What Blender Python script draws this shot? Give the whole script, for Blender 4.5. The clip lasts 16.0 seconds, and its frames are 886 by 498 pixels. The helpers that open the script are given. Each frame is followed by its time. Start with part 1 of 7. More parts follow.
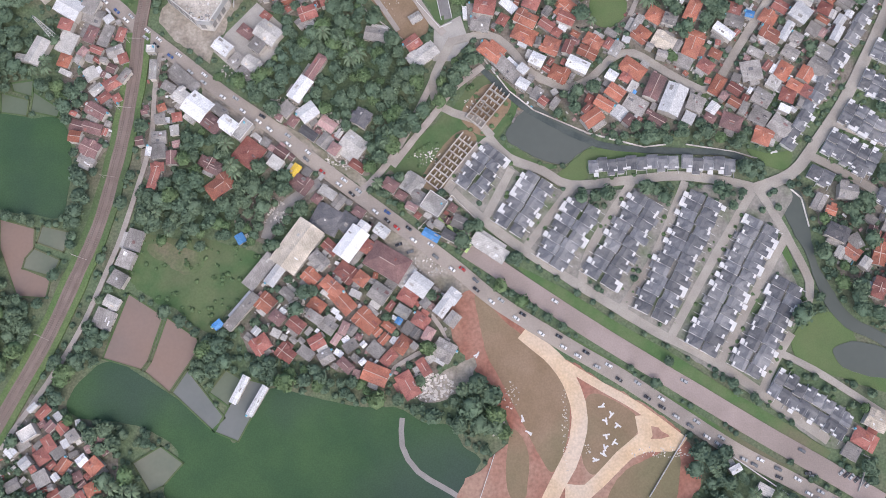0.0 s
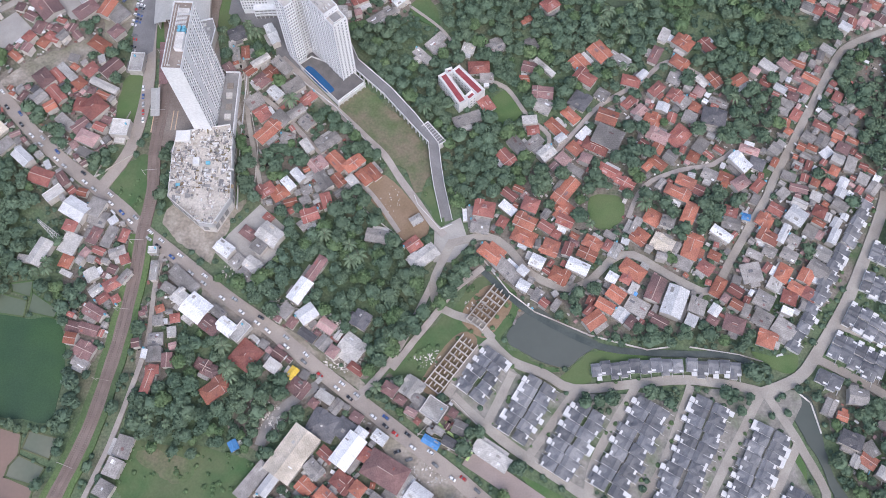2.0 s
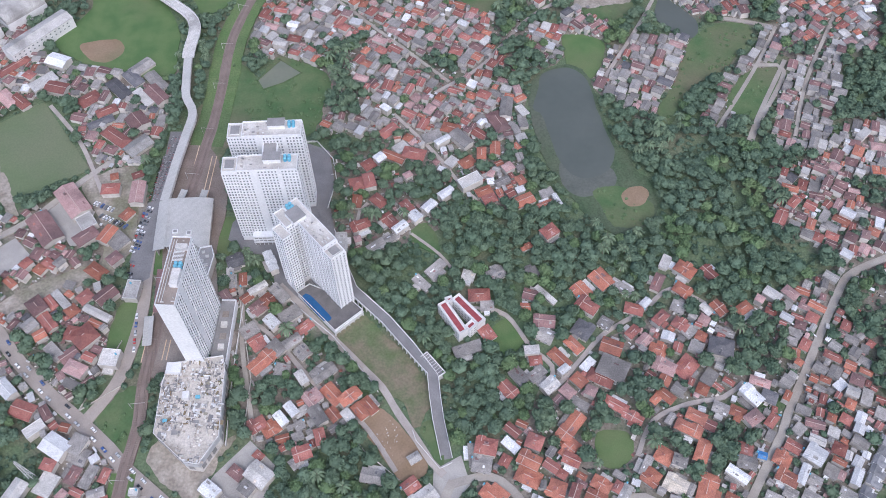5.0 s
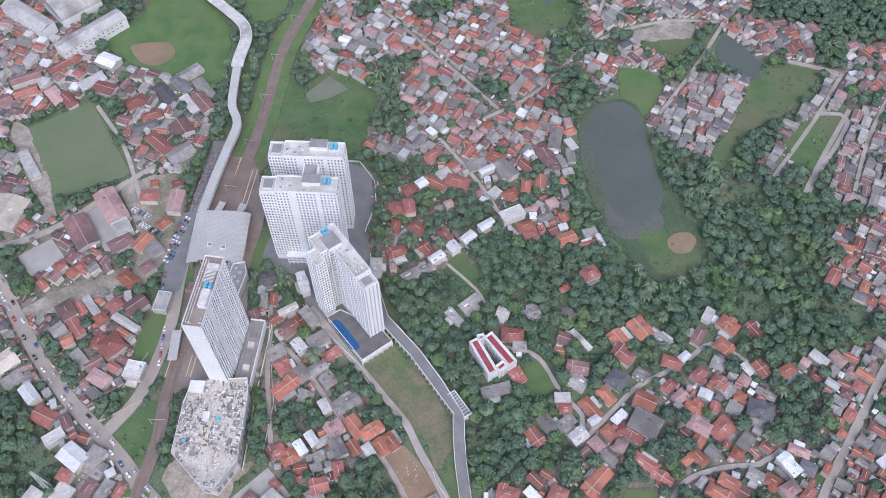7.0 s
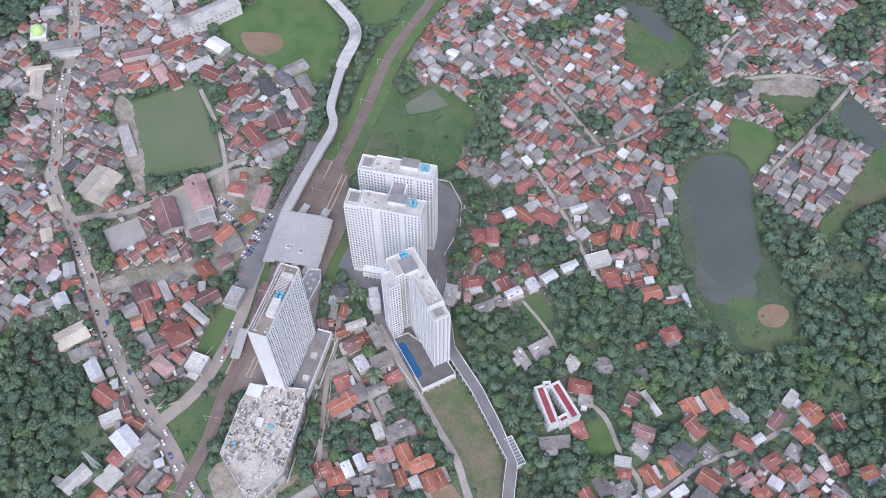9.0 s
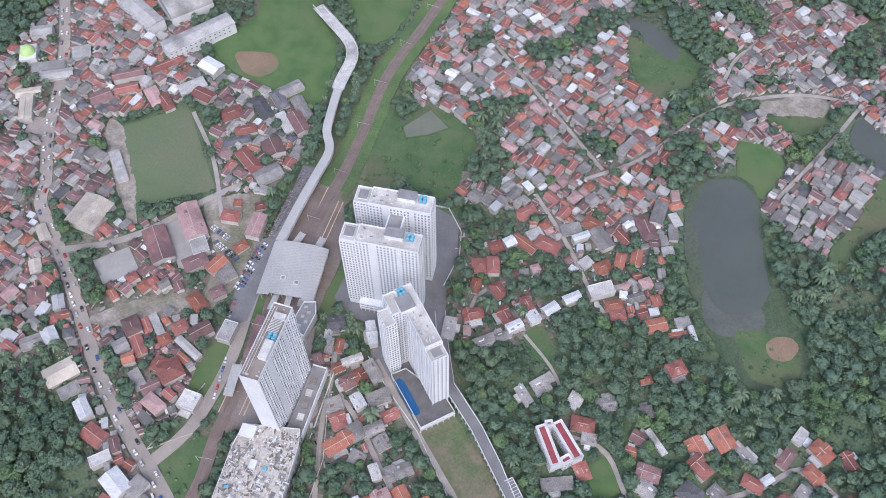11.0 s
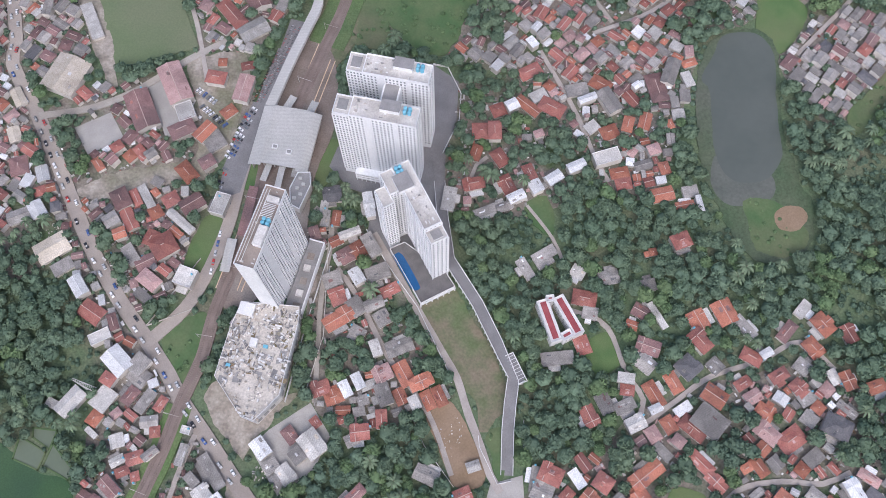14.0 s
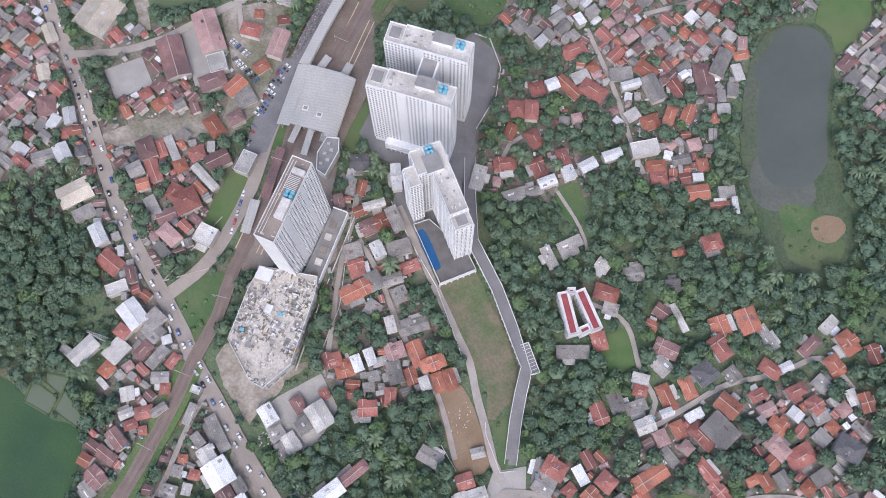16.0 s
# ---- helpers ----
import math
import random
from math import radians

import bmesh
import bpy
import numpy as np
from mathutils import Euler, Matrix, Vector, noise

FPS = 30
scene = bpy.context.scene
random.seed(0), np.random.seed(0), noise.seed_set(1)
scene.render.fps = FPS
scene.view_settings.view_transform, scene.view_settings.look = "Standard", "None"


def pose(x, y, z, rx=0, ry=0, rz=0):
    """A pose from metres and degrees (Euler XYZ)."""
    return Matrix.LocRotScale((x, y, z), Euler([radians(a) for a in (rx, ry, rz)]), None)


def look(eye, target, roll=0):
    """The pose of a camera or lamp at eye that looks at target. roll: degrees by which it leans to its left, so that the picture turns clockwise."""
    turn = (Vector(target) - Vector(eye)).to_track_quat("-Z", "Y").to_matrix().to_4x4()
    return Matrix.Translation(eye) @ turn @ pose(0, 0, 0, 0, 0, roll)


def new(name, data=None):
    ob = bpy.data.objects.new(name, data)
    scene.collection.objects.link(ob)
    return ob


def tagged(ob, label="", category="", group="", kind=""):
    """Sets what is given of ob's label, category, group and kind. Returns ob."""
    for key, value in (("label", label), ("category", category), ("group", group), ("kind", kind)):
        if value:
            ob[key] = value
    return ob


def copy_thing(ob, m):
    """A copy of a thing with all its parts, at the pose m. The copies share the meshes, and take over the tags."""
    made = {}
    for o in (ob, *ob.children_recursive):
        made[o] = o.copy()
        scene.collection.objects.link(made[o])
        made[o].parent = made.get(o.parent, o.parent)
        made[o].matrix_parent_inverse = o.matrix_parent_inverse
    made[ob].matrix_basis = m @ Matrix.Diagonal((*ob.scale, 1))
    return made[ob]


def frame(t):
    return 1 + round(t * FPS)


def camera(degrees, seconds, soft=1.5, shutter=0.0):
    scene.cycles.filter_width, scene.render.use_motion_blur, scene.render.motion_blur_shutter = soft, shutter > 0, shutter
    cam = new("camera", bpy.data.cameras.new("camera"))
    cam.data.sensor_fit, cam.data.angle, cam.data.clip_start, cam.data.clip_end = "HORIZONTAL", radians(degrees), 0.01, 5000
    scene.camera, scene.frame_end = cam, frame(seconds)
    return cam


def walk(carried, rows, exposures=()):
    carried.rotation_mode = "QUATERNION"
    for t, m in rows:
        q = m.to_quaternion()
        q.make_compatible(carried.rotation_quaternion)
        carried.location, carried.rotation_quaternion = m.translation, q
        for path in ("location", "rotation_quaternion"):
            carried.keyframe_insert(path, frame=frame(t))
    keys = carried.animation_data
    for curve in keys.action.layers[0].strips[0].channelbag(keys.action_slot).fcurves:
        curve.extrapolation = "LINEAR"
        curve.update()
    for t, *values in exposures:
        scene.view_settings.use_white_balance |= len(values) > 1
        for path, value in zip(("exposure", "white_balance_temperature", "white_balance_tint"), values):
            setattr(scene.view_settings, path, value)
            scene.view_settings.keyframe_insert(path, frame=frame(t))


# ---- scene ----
EXPOSURE, SKY, SUN = 0.26, 0.135, 1.0
cam = camera(54.1, 16.0, soft=0.9)
PATH = [
    (0, (1.699, -2.11, 499.766), (1.694, -1.715, 497.806), -2.0),
    (0.5, (1.2, 6.743, 499.926), (1.198, 7.199, 497.979), -1.5),
    (1, (1.962, 14.041, 500.05), (1.961, 14.62, 498.135), -1.4),
    (1.5, (1.871, 19.987, 500.07), (1.874, 20.679, 498.194), -1.1),
    (2, (1.83, 25.879, 499.747), (1.834, 26.62, 497.889), -0.9),
    (2.5, (2.45, 32.492, 500.036), (2.453, 33.251, 498.185), -1.0),
    (3, (2.958, 40.67, 500.301), (2.962, 41.529, 498.495), -1.0),
    (3.5, (2.757, 46.95, 499.88), (2.765, 47.967, 498.158), -0.7),
    (4, (2.206, 51.486, 499.781), (2.219, 52.576, 498.104), -0.6),
    (6.3, (3.446, 80.93, 498.235), (3.455, 82.037, 496.569), -0.4),
    (6.5, (2.986, 83.187, 498.541), (2.983, 84.294, 496.875), -0.3),
    (7, (3.296, 89.702, 498.82), (3.22, 90.805, 497.153), -0.1),
    (7.5, (2.484, 96.461, 498.71), (2.316, 97.552, 497.043), 0.2),
    (8, (1.3, 103.649, 498.575), (1.073, 104.726, 496.905), 0.4),
    (8.5, (-0.15, 111.165, 498.878), (-0.401, 112.232, 497.206), 0.4),
    (9, (-1.596, 118.188, 498.887), (-1.849, 119.252, 497.213), 0.3),
    (11.5, (-7.171, 154.343, 498.703), (-7.429, 155.392, 497.02), -0.3),
    (12, (-9.258, 160.857, 498.777), (-9.512, 161.897, 497.088), -0.3),
    (12.5, (-10.547, 167.565, 498.56), (-10.788, 168.549, 496.835), -0.4),
    (13, (-12.117, 175.298, 498.464), (-12.342, 176.213, 496.7), -0.5),
    (13.5, (-14.441, 181.952, 498.351), (-14.64, 182.771, 496.537), -0.4),
    (14, (-16.385, 189.369, 498.623), (-16.548, 190.038, 496.746), -0.5),
    (14.5, (-19.087, 198.235, 499.201), (-19.222, 198.793, 497.285), -0.5),
    (15, (-21.042, 206.906, 499.407), (-21.173, 207.424, 497.48), -0.5),
    (15.5, (-23.583, 213.47, 499.478), (-23.73, 213.981, 497.55), -0.1),
    (16, (-24.587, 219.344, 498.824), (-24.761, 219.851, 496.897), -0.4),
]
walk(cam, [(t, look(eye, target, roll)) for t, eye, target, roll in PATH], exposures=[(t, EXPOSURE, k, 15) for t, k in ((0, 5850), (1.5, 5700), (3.5, 5420), (12, 5420), (14, 5650), (16, 5650))])

# ---- world and light: a bright overcast sky
world = bpy.data.worlds.new("overcast_sky")
scene.world = world
world.use_nodes = True
wt = world.node_tree
sky = wt.nodes.new("ShaderNodeTexSky")
sky.sky_type, sky.sun_disc = "NISHITA", False
sky.sun_elevation, sky.sun_rotation = radians(51), radians(155)
sky.air_density, sky.dust_density, sky.ozone_density = 1.0, 6.0, 0.4
wt.nodes["Background"].inputs[1].default_value = SKY
wt.links.new(sky.outputs[0], wt.nodes["Background"].inputs[0])
sun = new("sun", bpy.data.lights.new("sun", "SUN"))
sun.data.energy, sun.data.angle, sun.data.color = SUN, radians(60), (1.0, 0.97, 0.93)
sun.matrix_world = look((-70, -150, 205), (0, 0, 0))


# ---- materials
def mat(name, c1, c2, scale=0.3, rough=0.85, bump=0.2, fine=2.5, rand=0.0, island=0.0, c3=None, metal=0.0, bands=0.0, spec=0.3, amp=0.11):
    """Two colours mixed by coarse and fine noise at world size; rand and island vary the brightness per object or per loose piece."""
    m = bpy.data.materials.new(name)
    m.use_nodes = True
    t = m.node_tree
    n, l = t.nodes, t.links
    b = n["Principled BSDF"]
    b.inputs["Roughness"].default_value, b.inputs["Metallic"].default_value = rough, metal
    b.inputs["Specular IOR Level"].default_value = spec
    geo = n.new("ShaderNodeNewGeometry")
    n1, n2 = n.new("ShaderNodeTexNoise"), n.new("ShaderNodeTexNoise")
    n1.inputs["Scale"].default_value, n1.inputs["Detail"].default_value = scale, 5
    n2.inputs["Scale"].default_value, n2.inputs["Detail"].default_value = fine, 3
    l.new(geo.outputs["Position"], n1.inputs["Vector"])
    l.new(geo.outputs["Position"], n2.inputs["Vector"])
    ramp = n.new("ShaderNodeMapRange")
    ramp.inputs[1].default_value, ramp.inputs[2].default_value = 0.36, 0.64
    l.new(n1.outputs[0], ramp.inputs[0])
    mix = n.new("ShaderNodeMixRGB")
    mix.inputs[1].default_value, mix.inputs[2].default_value = (*c1, 1), (*c2, 1)
    l.new(ramp.outputs[0], mix.inputs[0])
    last = mix
    if c3:
        far = n.new("ShaderNodeTexNoise")
        far.inputs["Scale"].default_value, far.inputs["Detail"].default_value = scale * 0.22, 4
        l.new(geo.outputs["Position"], far.inputs["Vector"])
        r3 = n.new("ShaderNodeMapRange")
        r3.inputs[1].default_value, r3.inputs[2].default_value = 0.48, 0.66
        l.new(far.outputs[0], r3.inputs[0])
        m3 = n.new("ShaderNodeMixRGB")
        m3.inputs[2].default_value = (*c3, 1)
        l.new(r3.outputs[0], m3.inputs[0])
        l.new(last.outputs[0], m3.inputs[1])
        last = m3
    value = n.new("ShaderNodeMapRange")
    value.inputs[1].default_value, value.inputs[2].default_value = 0.25, 0.75
    value.inputs[3].default_value, value.inputs[4].default_value = 1 - amp, 1 + amp
    l.new(n2.outputs[0], value.inputs[0])
    grey = value.outputs[0]
    for amount, source in ((rand, "object"), (island, "island")):
        if amount:
            out = n.new("ShaderNodeObjectInfo").outputs["Random"] if source == "object" else geo.outputs["Random Per Island"]
            v = n.new("ShaderNodeMapRange")
            v.inputs[3].default_value, v.inputs[4].default_value = 1 - amount, 1 + amount
            l.new(out, v.inputs[0])
            k = n.new("ShaderNodeMath")
            k.operation = "MULTIPLY"
            l.new(grey, k.inputs[0])
            l.new(v.outputs[0], k.inputs[1])
            grey = k.outputs[0]
    if bands:
        tc = n.new("ShaderNodeTexCoord")
        wave = n.new("ShaderNodeTexWave")
        wave.inputs["Scale"].default_value, wave.inputs["Distortion"].default_value = bands, 0.6
        l.new(tc.outputs["Object"], wave.inputs["Vector"])
        v = n.new("ShaderNodeMapRange")
        v.inputs[3].default_value, v.inputs[4].default_value = 0.8, 1.14
        l.new(wave.outputs[1], v.inputs[0])
        k = n.new("ShaderNodeMath")
        k.operation = "MULTIPLY"
        l.new(grey, k.inputs[0])
        l.new(v.outputs[0], k.inputs[1])
        grey = k.outputs[0]
    scaled = n.new("ShaderNodeVectorMath")
    scaled.operation = "SCALE"
    l.new(last.outputs[0], scaled.inputs[0])
    l.new(grey, scaled.inputs["Scale"])
    l.new(scaled.outputs[0], b.inputs["Base Color"])
    if bump:
        bp = n.new("ShaderNodeBump")
        bp.inputs["Strength"].default_value, bp.inputs["Distance"].default_value = bump, 0.08
        l.new(n2.outputs[0], bp.inputs["Height"])
        l.new(bp.outputs[0], b.inputs["Normal"])
    return m


M = {
    "ground": mat("earth_and_undergrowth", (.10, .148, .08), (.135, .175, .10), .1, .95, .6, .7, c3=(.16, .16, .11), amp=.35),
    "tarmac": mat("dark_tarmac", (.19, .185, .185), (.23, .225, .225), .1, .9, .1, 1.5, amp=.16),
    "terracedeck": mat("dark_terrace_paving", (.12, .115, .112), (.16, .15, .145), .2, .85, .1, 1.5),
    # tower panes: the overcast sky's reflection is put into the pale base colour
    "towerglass": mat("sky_paled_tower_glass", (.19, .205, .22), (.28, .295, .31), .3, .2, .0, 2, island=.45, spec=.5),
    "podiumfloor": mat("dusty_podium_screed", (.45, .415, .365), (.55, .51, .455), .12, .92, .3, 1.0, c3=(.34, .305, .26), amp=.25),
    "estate": mat("estate_yards", (.23, .22, .195), (.30, .285, .255), .18, .95, .3, .8, c3=(.11, .15, .075), amp=.22),
    "grass": mat("railside_grass", (.10, .165, .06), (.14, .19, .08), .06, .95, .4, .8, c3=(.085, .125, .06), amp=.25),
    "yards": mat("trodden_yards_and_weeds", (.17, .15, .125), (.25, .225, .19), .16, .95, .4, .7, c3=(.08, .12, .058), amp=.32),
    "field": mat("paddy_green", (.042, .088, .042), (.062, .118, .05), .03, .95, .3, 1.2, c3=(.05, .078, .062), amp=.14),
    "rough": mat("rough_meadow", (.075, .135, .055), (.12, .16, .075), .06, .95, .4, .8, c3=(.15, .15, .09)),
    "lawn": mat("lawn_grass", (.085, .15, .055), (.12, .18, .07), .07, .95, .3, 1.5, c3=(.14, .17, .08)),
    "verge": mat("mown_verge", (.09, .16, .06), (.13, .18, .08), .08, .95, .3, 1.2, c3=(.17, .16, .10)),
    "grassdry": mat("worn_brown_grass", (.13, .15, .08), (.205, .175, .125), .09, .95, .3, .7, c3=(.085, .15, .055), amp=.2),
    "wetland": mat("wet_marsh_grass", (.062, .10, .05), (.095, .12, .07), .05, .7, .3, .7, c3=(.11, .12, .09), amp=.25),
    "mud": mat("flooded_brown_paddy", (.20, .165, .15), (.235, .19, .17), .03, .5, .0, .5, c3=(.26, .18, .14), amp=.04),
    "murk": mat("murky_grey_water", (.15, .165, .155), (.185, .195, .185), .03, .35, .0, .4, amp=.03),
    "pond": mat("olive_fish_pond", (.15, .17, .125), (.19, .20, .15), .04, .4, .0, .4, c3=(.13, .16, .11), amp=.04),
    "lake": mat("grey_green_lake_water", (.098, .112, .10), (.115, .128, .115), .02, .4, .0, .2, c3=(.122, .13, .12), spec=.15, amp=.03),
    "pitch": mat("worn_football_turf", (.122, .17, .085), (.148, .185, .10), .03, .95, .3, 1.0, c3=(.17, .185, .118), amp=.1),
    "mudflat": mat("grey_mud_flat", (.10, .112, .095), (.125, .132, .115), .06, .7, .2, .6, c3=(.085, .12, .065), amp=.14),
    "redsoil": mat("red_bare_soil", (.27, .12, .085), (.35, .18, .135), .07, .95, .4, .5, c3=(.37, .25, .19), amp=.22),
    "brownsoil": mat("brown_bare_soil", (.23, .165, .105), (.28, .205, .14), .05, .95, .3, 1.0, c3=(.19, .17, .10), amp=.12),
    "dirt": mat("pale_trodden_dirt", (.26, .23, .19), (.39, .35, .30), .11, .95, .4, .6, c3=(.17, .17, .11), amp=.25),
    "sand": mat("compacted_sand_road", (.56, .41, .26), (.66, .51, .35), .08, .95, .2, .8, c3=(.60, .50, .40), amp=.14),
    "paving": mat("concrete_yard", (.36, .345, .32), (.43, .41, .38), .1, .9, .2, 1.5, c3=(.30, .285, .265)),
    "asphalt": mat("dusty_asphalt", (.29, .255, .225), (.35, .31, .275), .08, .9, .2, 1.5, c3=(.40, .35, .30)),
    "concrete": mat("rosy_concrete_carriageway", (.32, .265, .24), (.37, .305, .28), .07, .9, .2, 1.2, c3=(.28, .235, .21)),
    "lane": mat("grey_lane_paving", (.33, .305, .27), (.40, .37, .325), .09, .9, .2, 1.4, c3=(.28, .25, .215)),
    "gravel": mat("gravel_path", (.34, .305, .275), (.42, .38, .345), .12, .95, .3, 1.6),
    "track": mat("grey_field_track", (.25, .235, .225), (.30, .285, .27), .1, .95, .3, 1.6),
    "ballast": mat("rusty_ballast", (.20, .155, .135), (.25, .20, .175), .1, .95, .5, 2.0),
    "canal": mat("dark_canal_water", (.07, .085, .08), (.10, .115, .105), .1, .3, .03, .8),
    "leaf": mat("tree_leaves", (.106, .16, .108), (.138, .19, .122), .05, .9, .0, .9, island=.18, c3=(.114, .166, .116), spec=.1, amp=.16),
    "leaf_light": mat("bright_tree_leaves", (.12, .185, .092), (.15, .21, .105), .06, .9, .0, .9, island=.18, spec=.1, amp=.16),
    "palm": mat("palm_fronds", (.11, .16, .095), (.15, .20, .12), .08, .75, .0, 1.0, island=.35),
    "bark": mat("grey_brown_bark", (.13, .10, .08), (.18, .145, .12), 1, .95, .3, 5),
    "wall": mat("weathered_render_wall", (.50, .47, .43), (.60, .57, .53), .25, .9, .2, 2, rand=.25),
    "white": mat("white_paint", (.62, .62, .61), (.72, .715, .705), .15, .75, .1, 1.5),
    "tower": mat("white_facade_paint", (.72, .73, .74), (.78, .785, .79), .06, .7, .05, .7),
    "glass": mat("dark_window_glass", (.13, .145, .155), (.20, .215, .23), .3, .14, .0, 2, island=.5, spec=.6),
    "roofslab": mat("stained_roof_concrete", (.50, .48, .45), (.64, .62, .585), .15, .9, .3, 1.2, c3=(.40, .375, .345), amp=.15),
    "raw": mat("raw_concrete", (.52, .495, .455), (.66, .635, .60), .14, .92, .3, 1.2, c3=(.38, .345, .30), amp=.2),
    # roof screed; also the grey that stands for shade in open voids
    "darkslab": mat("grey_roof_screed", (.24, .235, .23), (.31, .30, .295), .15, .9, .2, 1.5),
    "station": mat("grey_metal_roofing", (.44, .435, .41), (.50, .49, .465), .06, .6, .1, 1.0, bands=.5),
    "pool": mat("blue_pool_water", (.02, .085, .21), (.03, .11, .26), .1, .12, .02, 1.0, spec=.5),
    "tank": mat("sky_blue_water_tank", (.15, .40, .52), (.19, .45, .57), .5, .5, .1, 2),
    "steel": mat("worn_rail_steel", (.22, .18, .155), (.28, .235, .205), .5, .6, .1, 3, metal=.3),
    "rubble": mat("broken_rubble", (.46, .43, .39), (.62, .59, .55), .3, .95, .5, 2.0, island=.35),
    "tyre": mat("black_rubber", (.02, .02, .02), (.035, .035, .035), 3, .9, .1, 9),
    "brownroof": mat("brown_roof_screed", (.24, .20, .17), (.30, .255, .22), .12, .9, .2, 1.2),
    "redroof": mat("crimson_sheet_roof", (.26, .055, .065), (.32, .085, .09), .2, .7, .1, 1.5),
    "ridge": mat("pale_ridge_mortar", (.46, .36, .31), (.55, .45, .40), .4, .9, .2, 2),
    "railyard": mat("oily_brown_rail_yard", (.19, .155, .13), (.25, .205, .175), .09, .95, .3, 1.0, c3=(.30, .27, .24), amp=.2),
    "dome": mat("pale_green_dome", (.45, .62, .22), (.52, .68, .30), .3, .5, .1, 2),
}
# roof colours by letter
TONES = {
    "o": ("orange clay tile", (.37, .14, .092), (.43, .19, .13)),
    "r": ("brick-red tile", (.30, .115, .095), (.37, .165, .135)),
    "m": ("maroon tile", (.21, .125, .12), (.27, .165, .155)),
    "g": ("weathered grey sheet", (.25, .235, .22), (.35, .33, .31)),
    "w": ("white metal", (.59, .595, .60), (.69, .695, .695)),
    "l": ("pale grey sheet", (.41, .395, .37), (.52, .505, .48)),
    "d": ("dark slate", (.125, .125, .135), (.18, .175, .18)),
    "p": ("faded pink tile", (.40, .255, .24), (.47, .32, .30)),
    "c": ("cream metal", (.52, .46, .37), (.60, .54, .46)),
    "b": ("blue metal", (.09, .26, .55), (.14, .32, .60)),
    "y": ("yellow", (.72, .50, .06), (.78, .56, .10)),
    "f": ("bare concrete flat", (.48, .46, .43), (.60, .58, .55)),
}
for key, (words, c1, c2) in TONES.items():
    M["roof_" + key] = mat("roof_" + words.replace(" ", "_").replace("-", "_"), c1, c2, .22, .8 if key not in "wb" else .5, .25, 1.6,
                           rand=.24, c3=tuple(v * .6 + .03 for v in c1) if key not in "wby" else None, bands=.55 if key in "glcwf" else .9, amp=.3)
    M["far_" + key] = mat("far_roof_" + words.replace(" ", "_").replace("-", "_"), tuple(v * .88 for v in c1), tuple(v * .88 for v in c2), .25, .85, .25, 1.6, island=.3, amp=.3,
                          c3=tuple(v * .7 + .03 for v in c1) if key not in "wby" else None)
M["slate"] = mat("slate_grey_roof_tiles", (.135, .14, .155), (.19, .194, .205), .25, .8, .3, 1.8, rand=.3, c3=(.25, .25, .255), bands=.8)
PAINTS = {"white": (.75, .75, .75), "silver": (.45, .46, .47), "black": (.03, .03, .035), "grey": (.16, .165, .17), "red": (.42, .04, .035), "blue": (.05, .10, .28)}
for key, c in PAINTS.items():
    M["car_" + key] = mat(key + "_car_paint", c, tuple(v * .92 for v in c), .5, .3, .0, 2, spec=.5)


# ---- mesh helpers
class Geo:
    """Collects vertices, faces and material slots for one mesh."""

    def __init__(self):
        self.v, self.f, self.m, self.mats = [], [], [], []

    def slot(self, key):
        if key not in self.mats:
            self.mats.append(key)
        return self.mats.index(key)

    def add(self, verts, faces, key, m=None):
        s, o = self.slot(key), len(self.v)
        self.v += [tuple(m @ Vector(p)) for p in verts] if m else [tuple(p) for p in verts]
        self.f += [tuple(i + o for i in f) for f in faces]
        self.m += [s] * len(faces)
        return self

    def box(self, x0, y0, z0, x1, y1, z1, key, m=None):
        v = [(x0, y0, z0), (x1, y0, z0), (x1, y1, z0), (x0, y1, z0), (x0, y0, z1), (x1, y0, z1), (x1, y1, z1), (x0, y1, z1)]
        return self.add(v, [(3, 2, 1, 0), (4, 5, 6, 7), (0, 1, 5, 4), (1, 2, 6, 5), (2, 3, 7, 6), (3, 0, 4, 7)], key, m)

    def tube(self, x, y, z0, z1, r0, r1, key, n=8, m=None):
        v = [(x + r * math.cos(6.28318 * i / n), y + r * math.sin(6.28318 * i / n), z) for z, r in ((z0, r0), (z1, r1)) for i in range(n)]
        f = [(i, (i + 1) % n, n + (i + 1) % n, n + i) for i in range(n)] + [tuple(range(n, 2 * n)), tuple(range(n - 1, -1, -1))]
        return self.add(v, f, key, m)

    def mesh(self, name):
        me = bpy.data.meshes.new(name)
        me.from_pydata(self.v, [], self.f)
        for key in self.mats:
            me.materials.append(M[key])
        me.polygons.foreach_set("material_index", self.m)
        me.update()
        return me

    def done(self, name, parent=None, label="", category="", kind="", group="", m=None):
        ob = new(name, self.mesh(name))
        if parent:
            ob.parent = parent
        if m:
            ob.matrix_basis = m
        return tagged(ob, label, category, group, kind)


def empty(name, m, label, category, group="", kind=""):
    ob = new(name)
    ob.empty_display_size = 0.5
    ob.matrix_basis = m
    return tagged(ob, label, category, group, kind)


# ---- plan of the land: a raster of one-metre cells that says what is taken
X0, Y0, NX, NY = -600, -110, 1050, 960
TAKEN = np.zeros((NX, NY), np.uint8)  # 1 open ground or water, 2 road or building, 3 tree
GX, GY = np.meshgrid(np.arange(NX) + X0 + .5, np.arange(NY) + Y0 + .5, indexing="ij")


def inside(points, px, py):
    hit = np.zeros(px.shape, bool)
    for (ax, ay), (bx, by) in zip(points, points[1:] + points[:1]):
        if ay != by:
            hit ^= ((ay > py) != (by > py)) & (px < (bx - ax) * (py - ay) / (by - ay) + ax)
    return hit


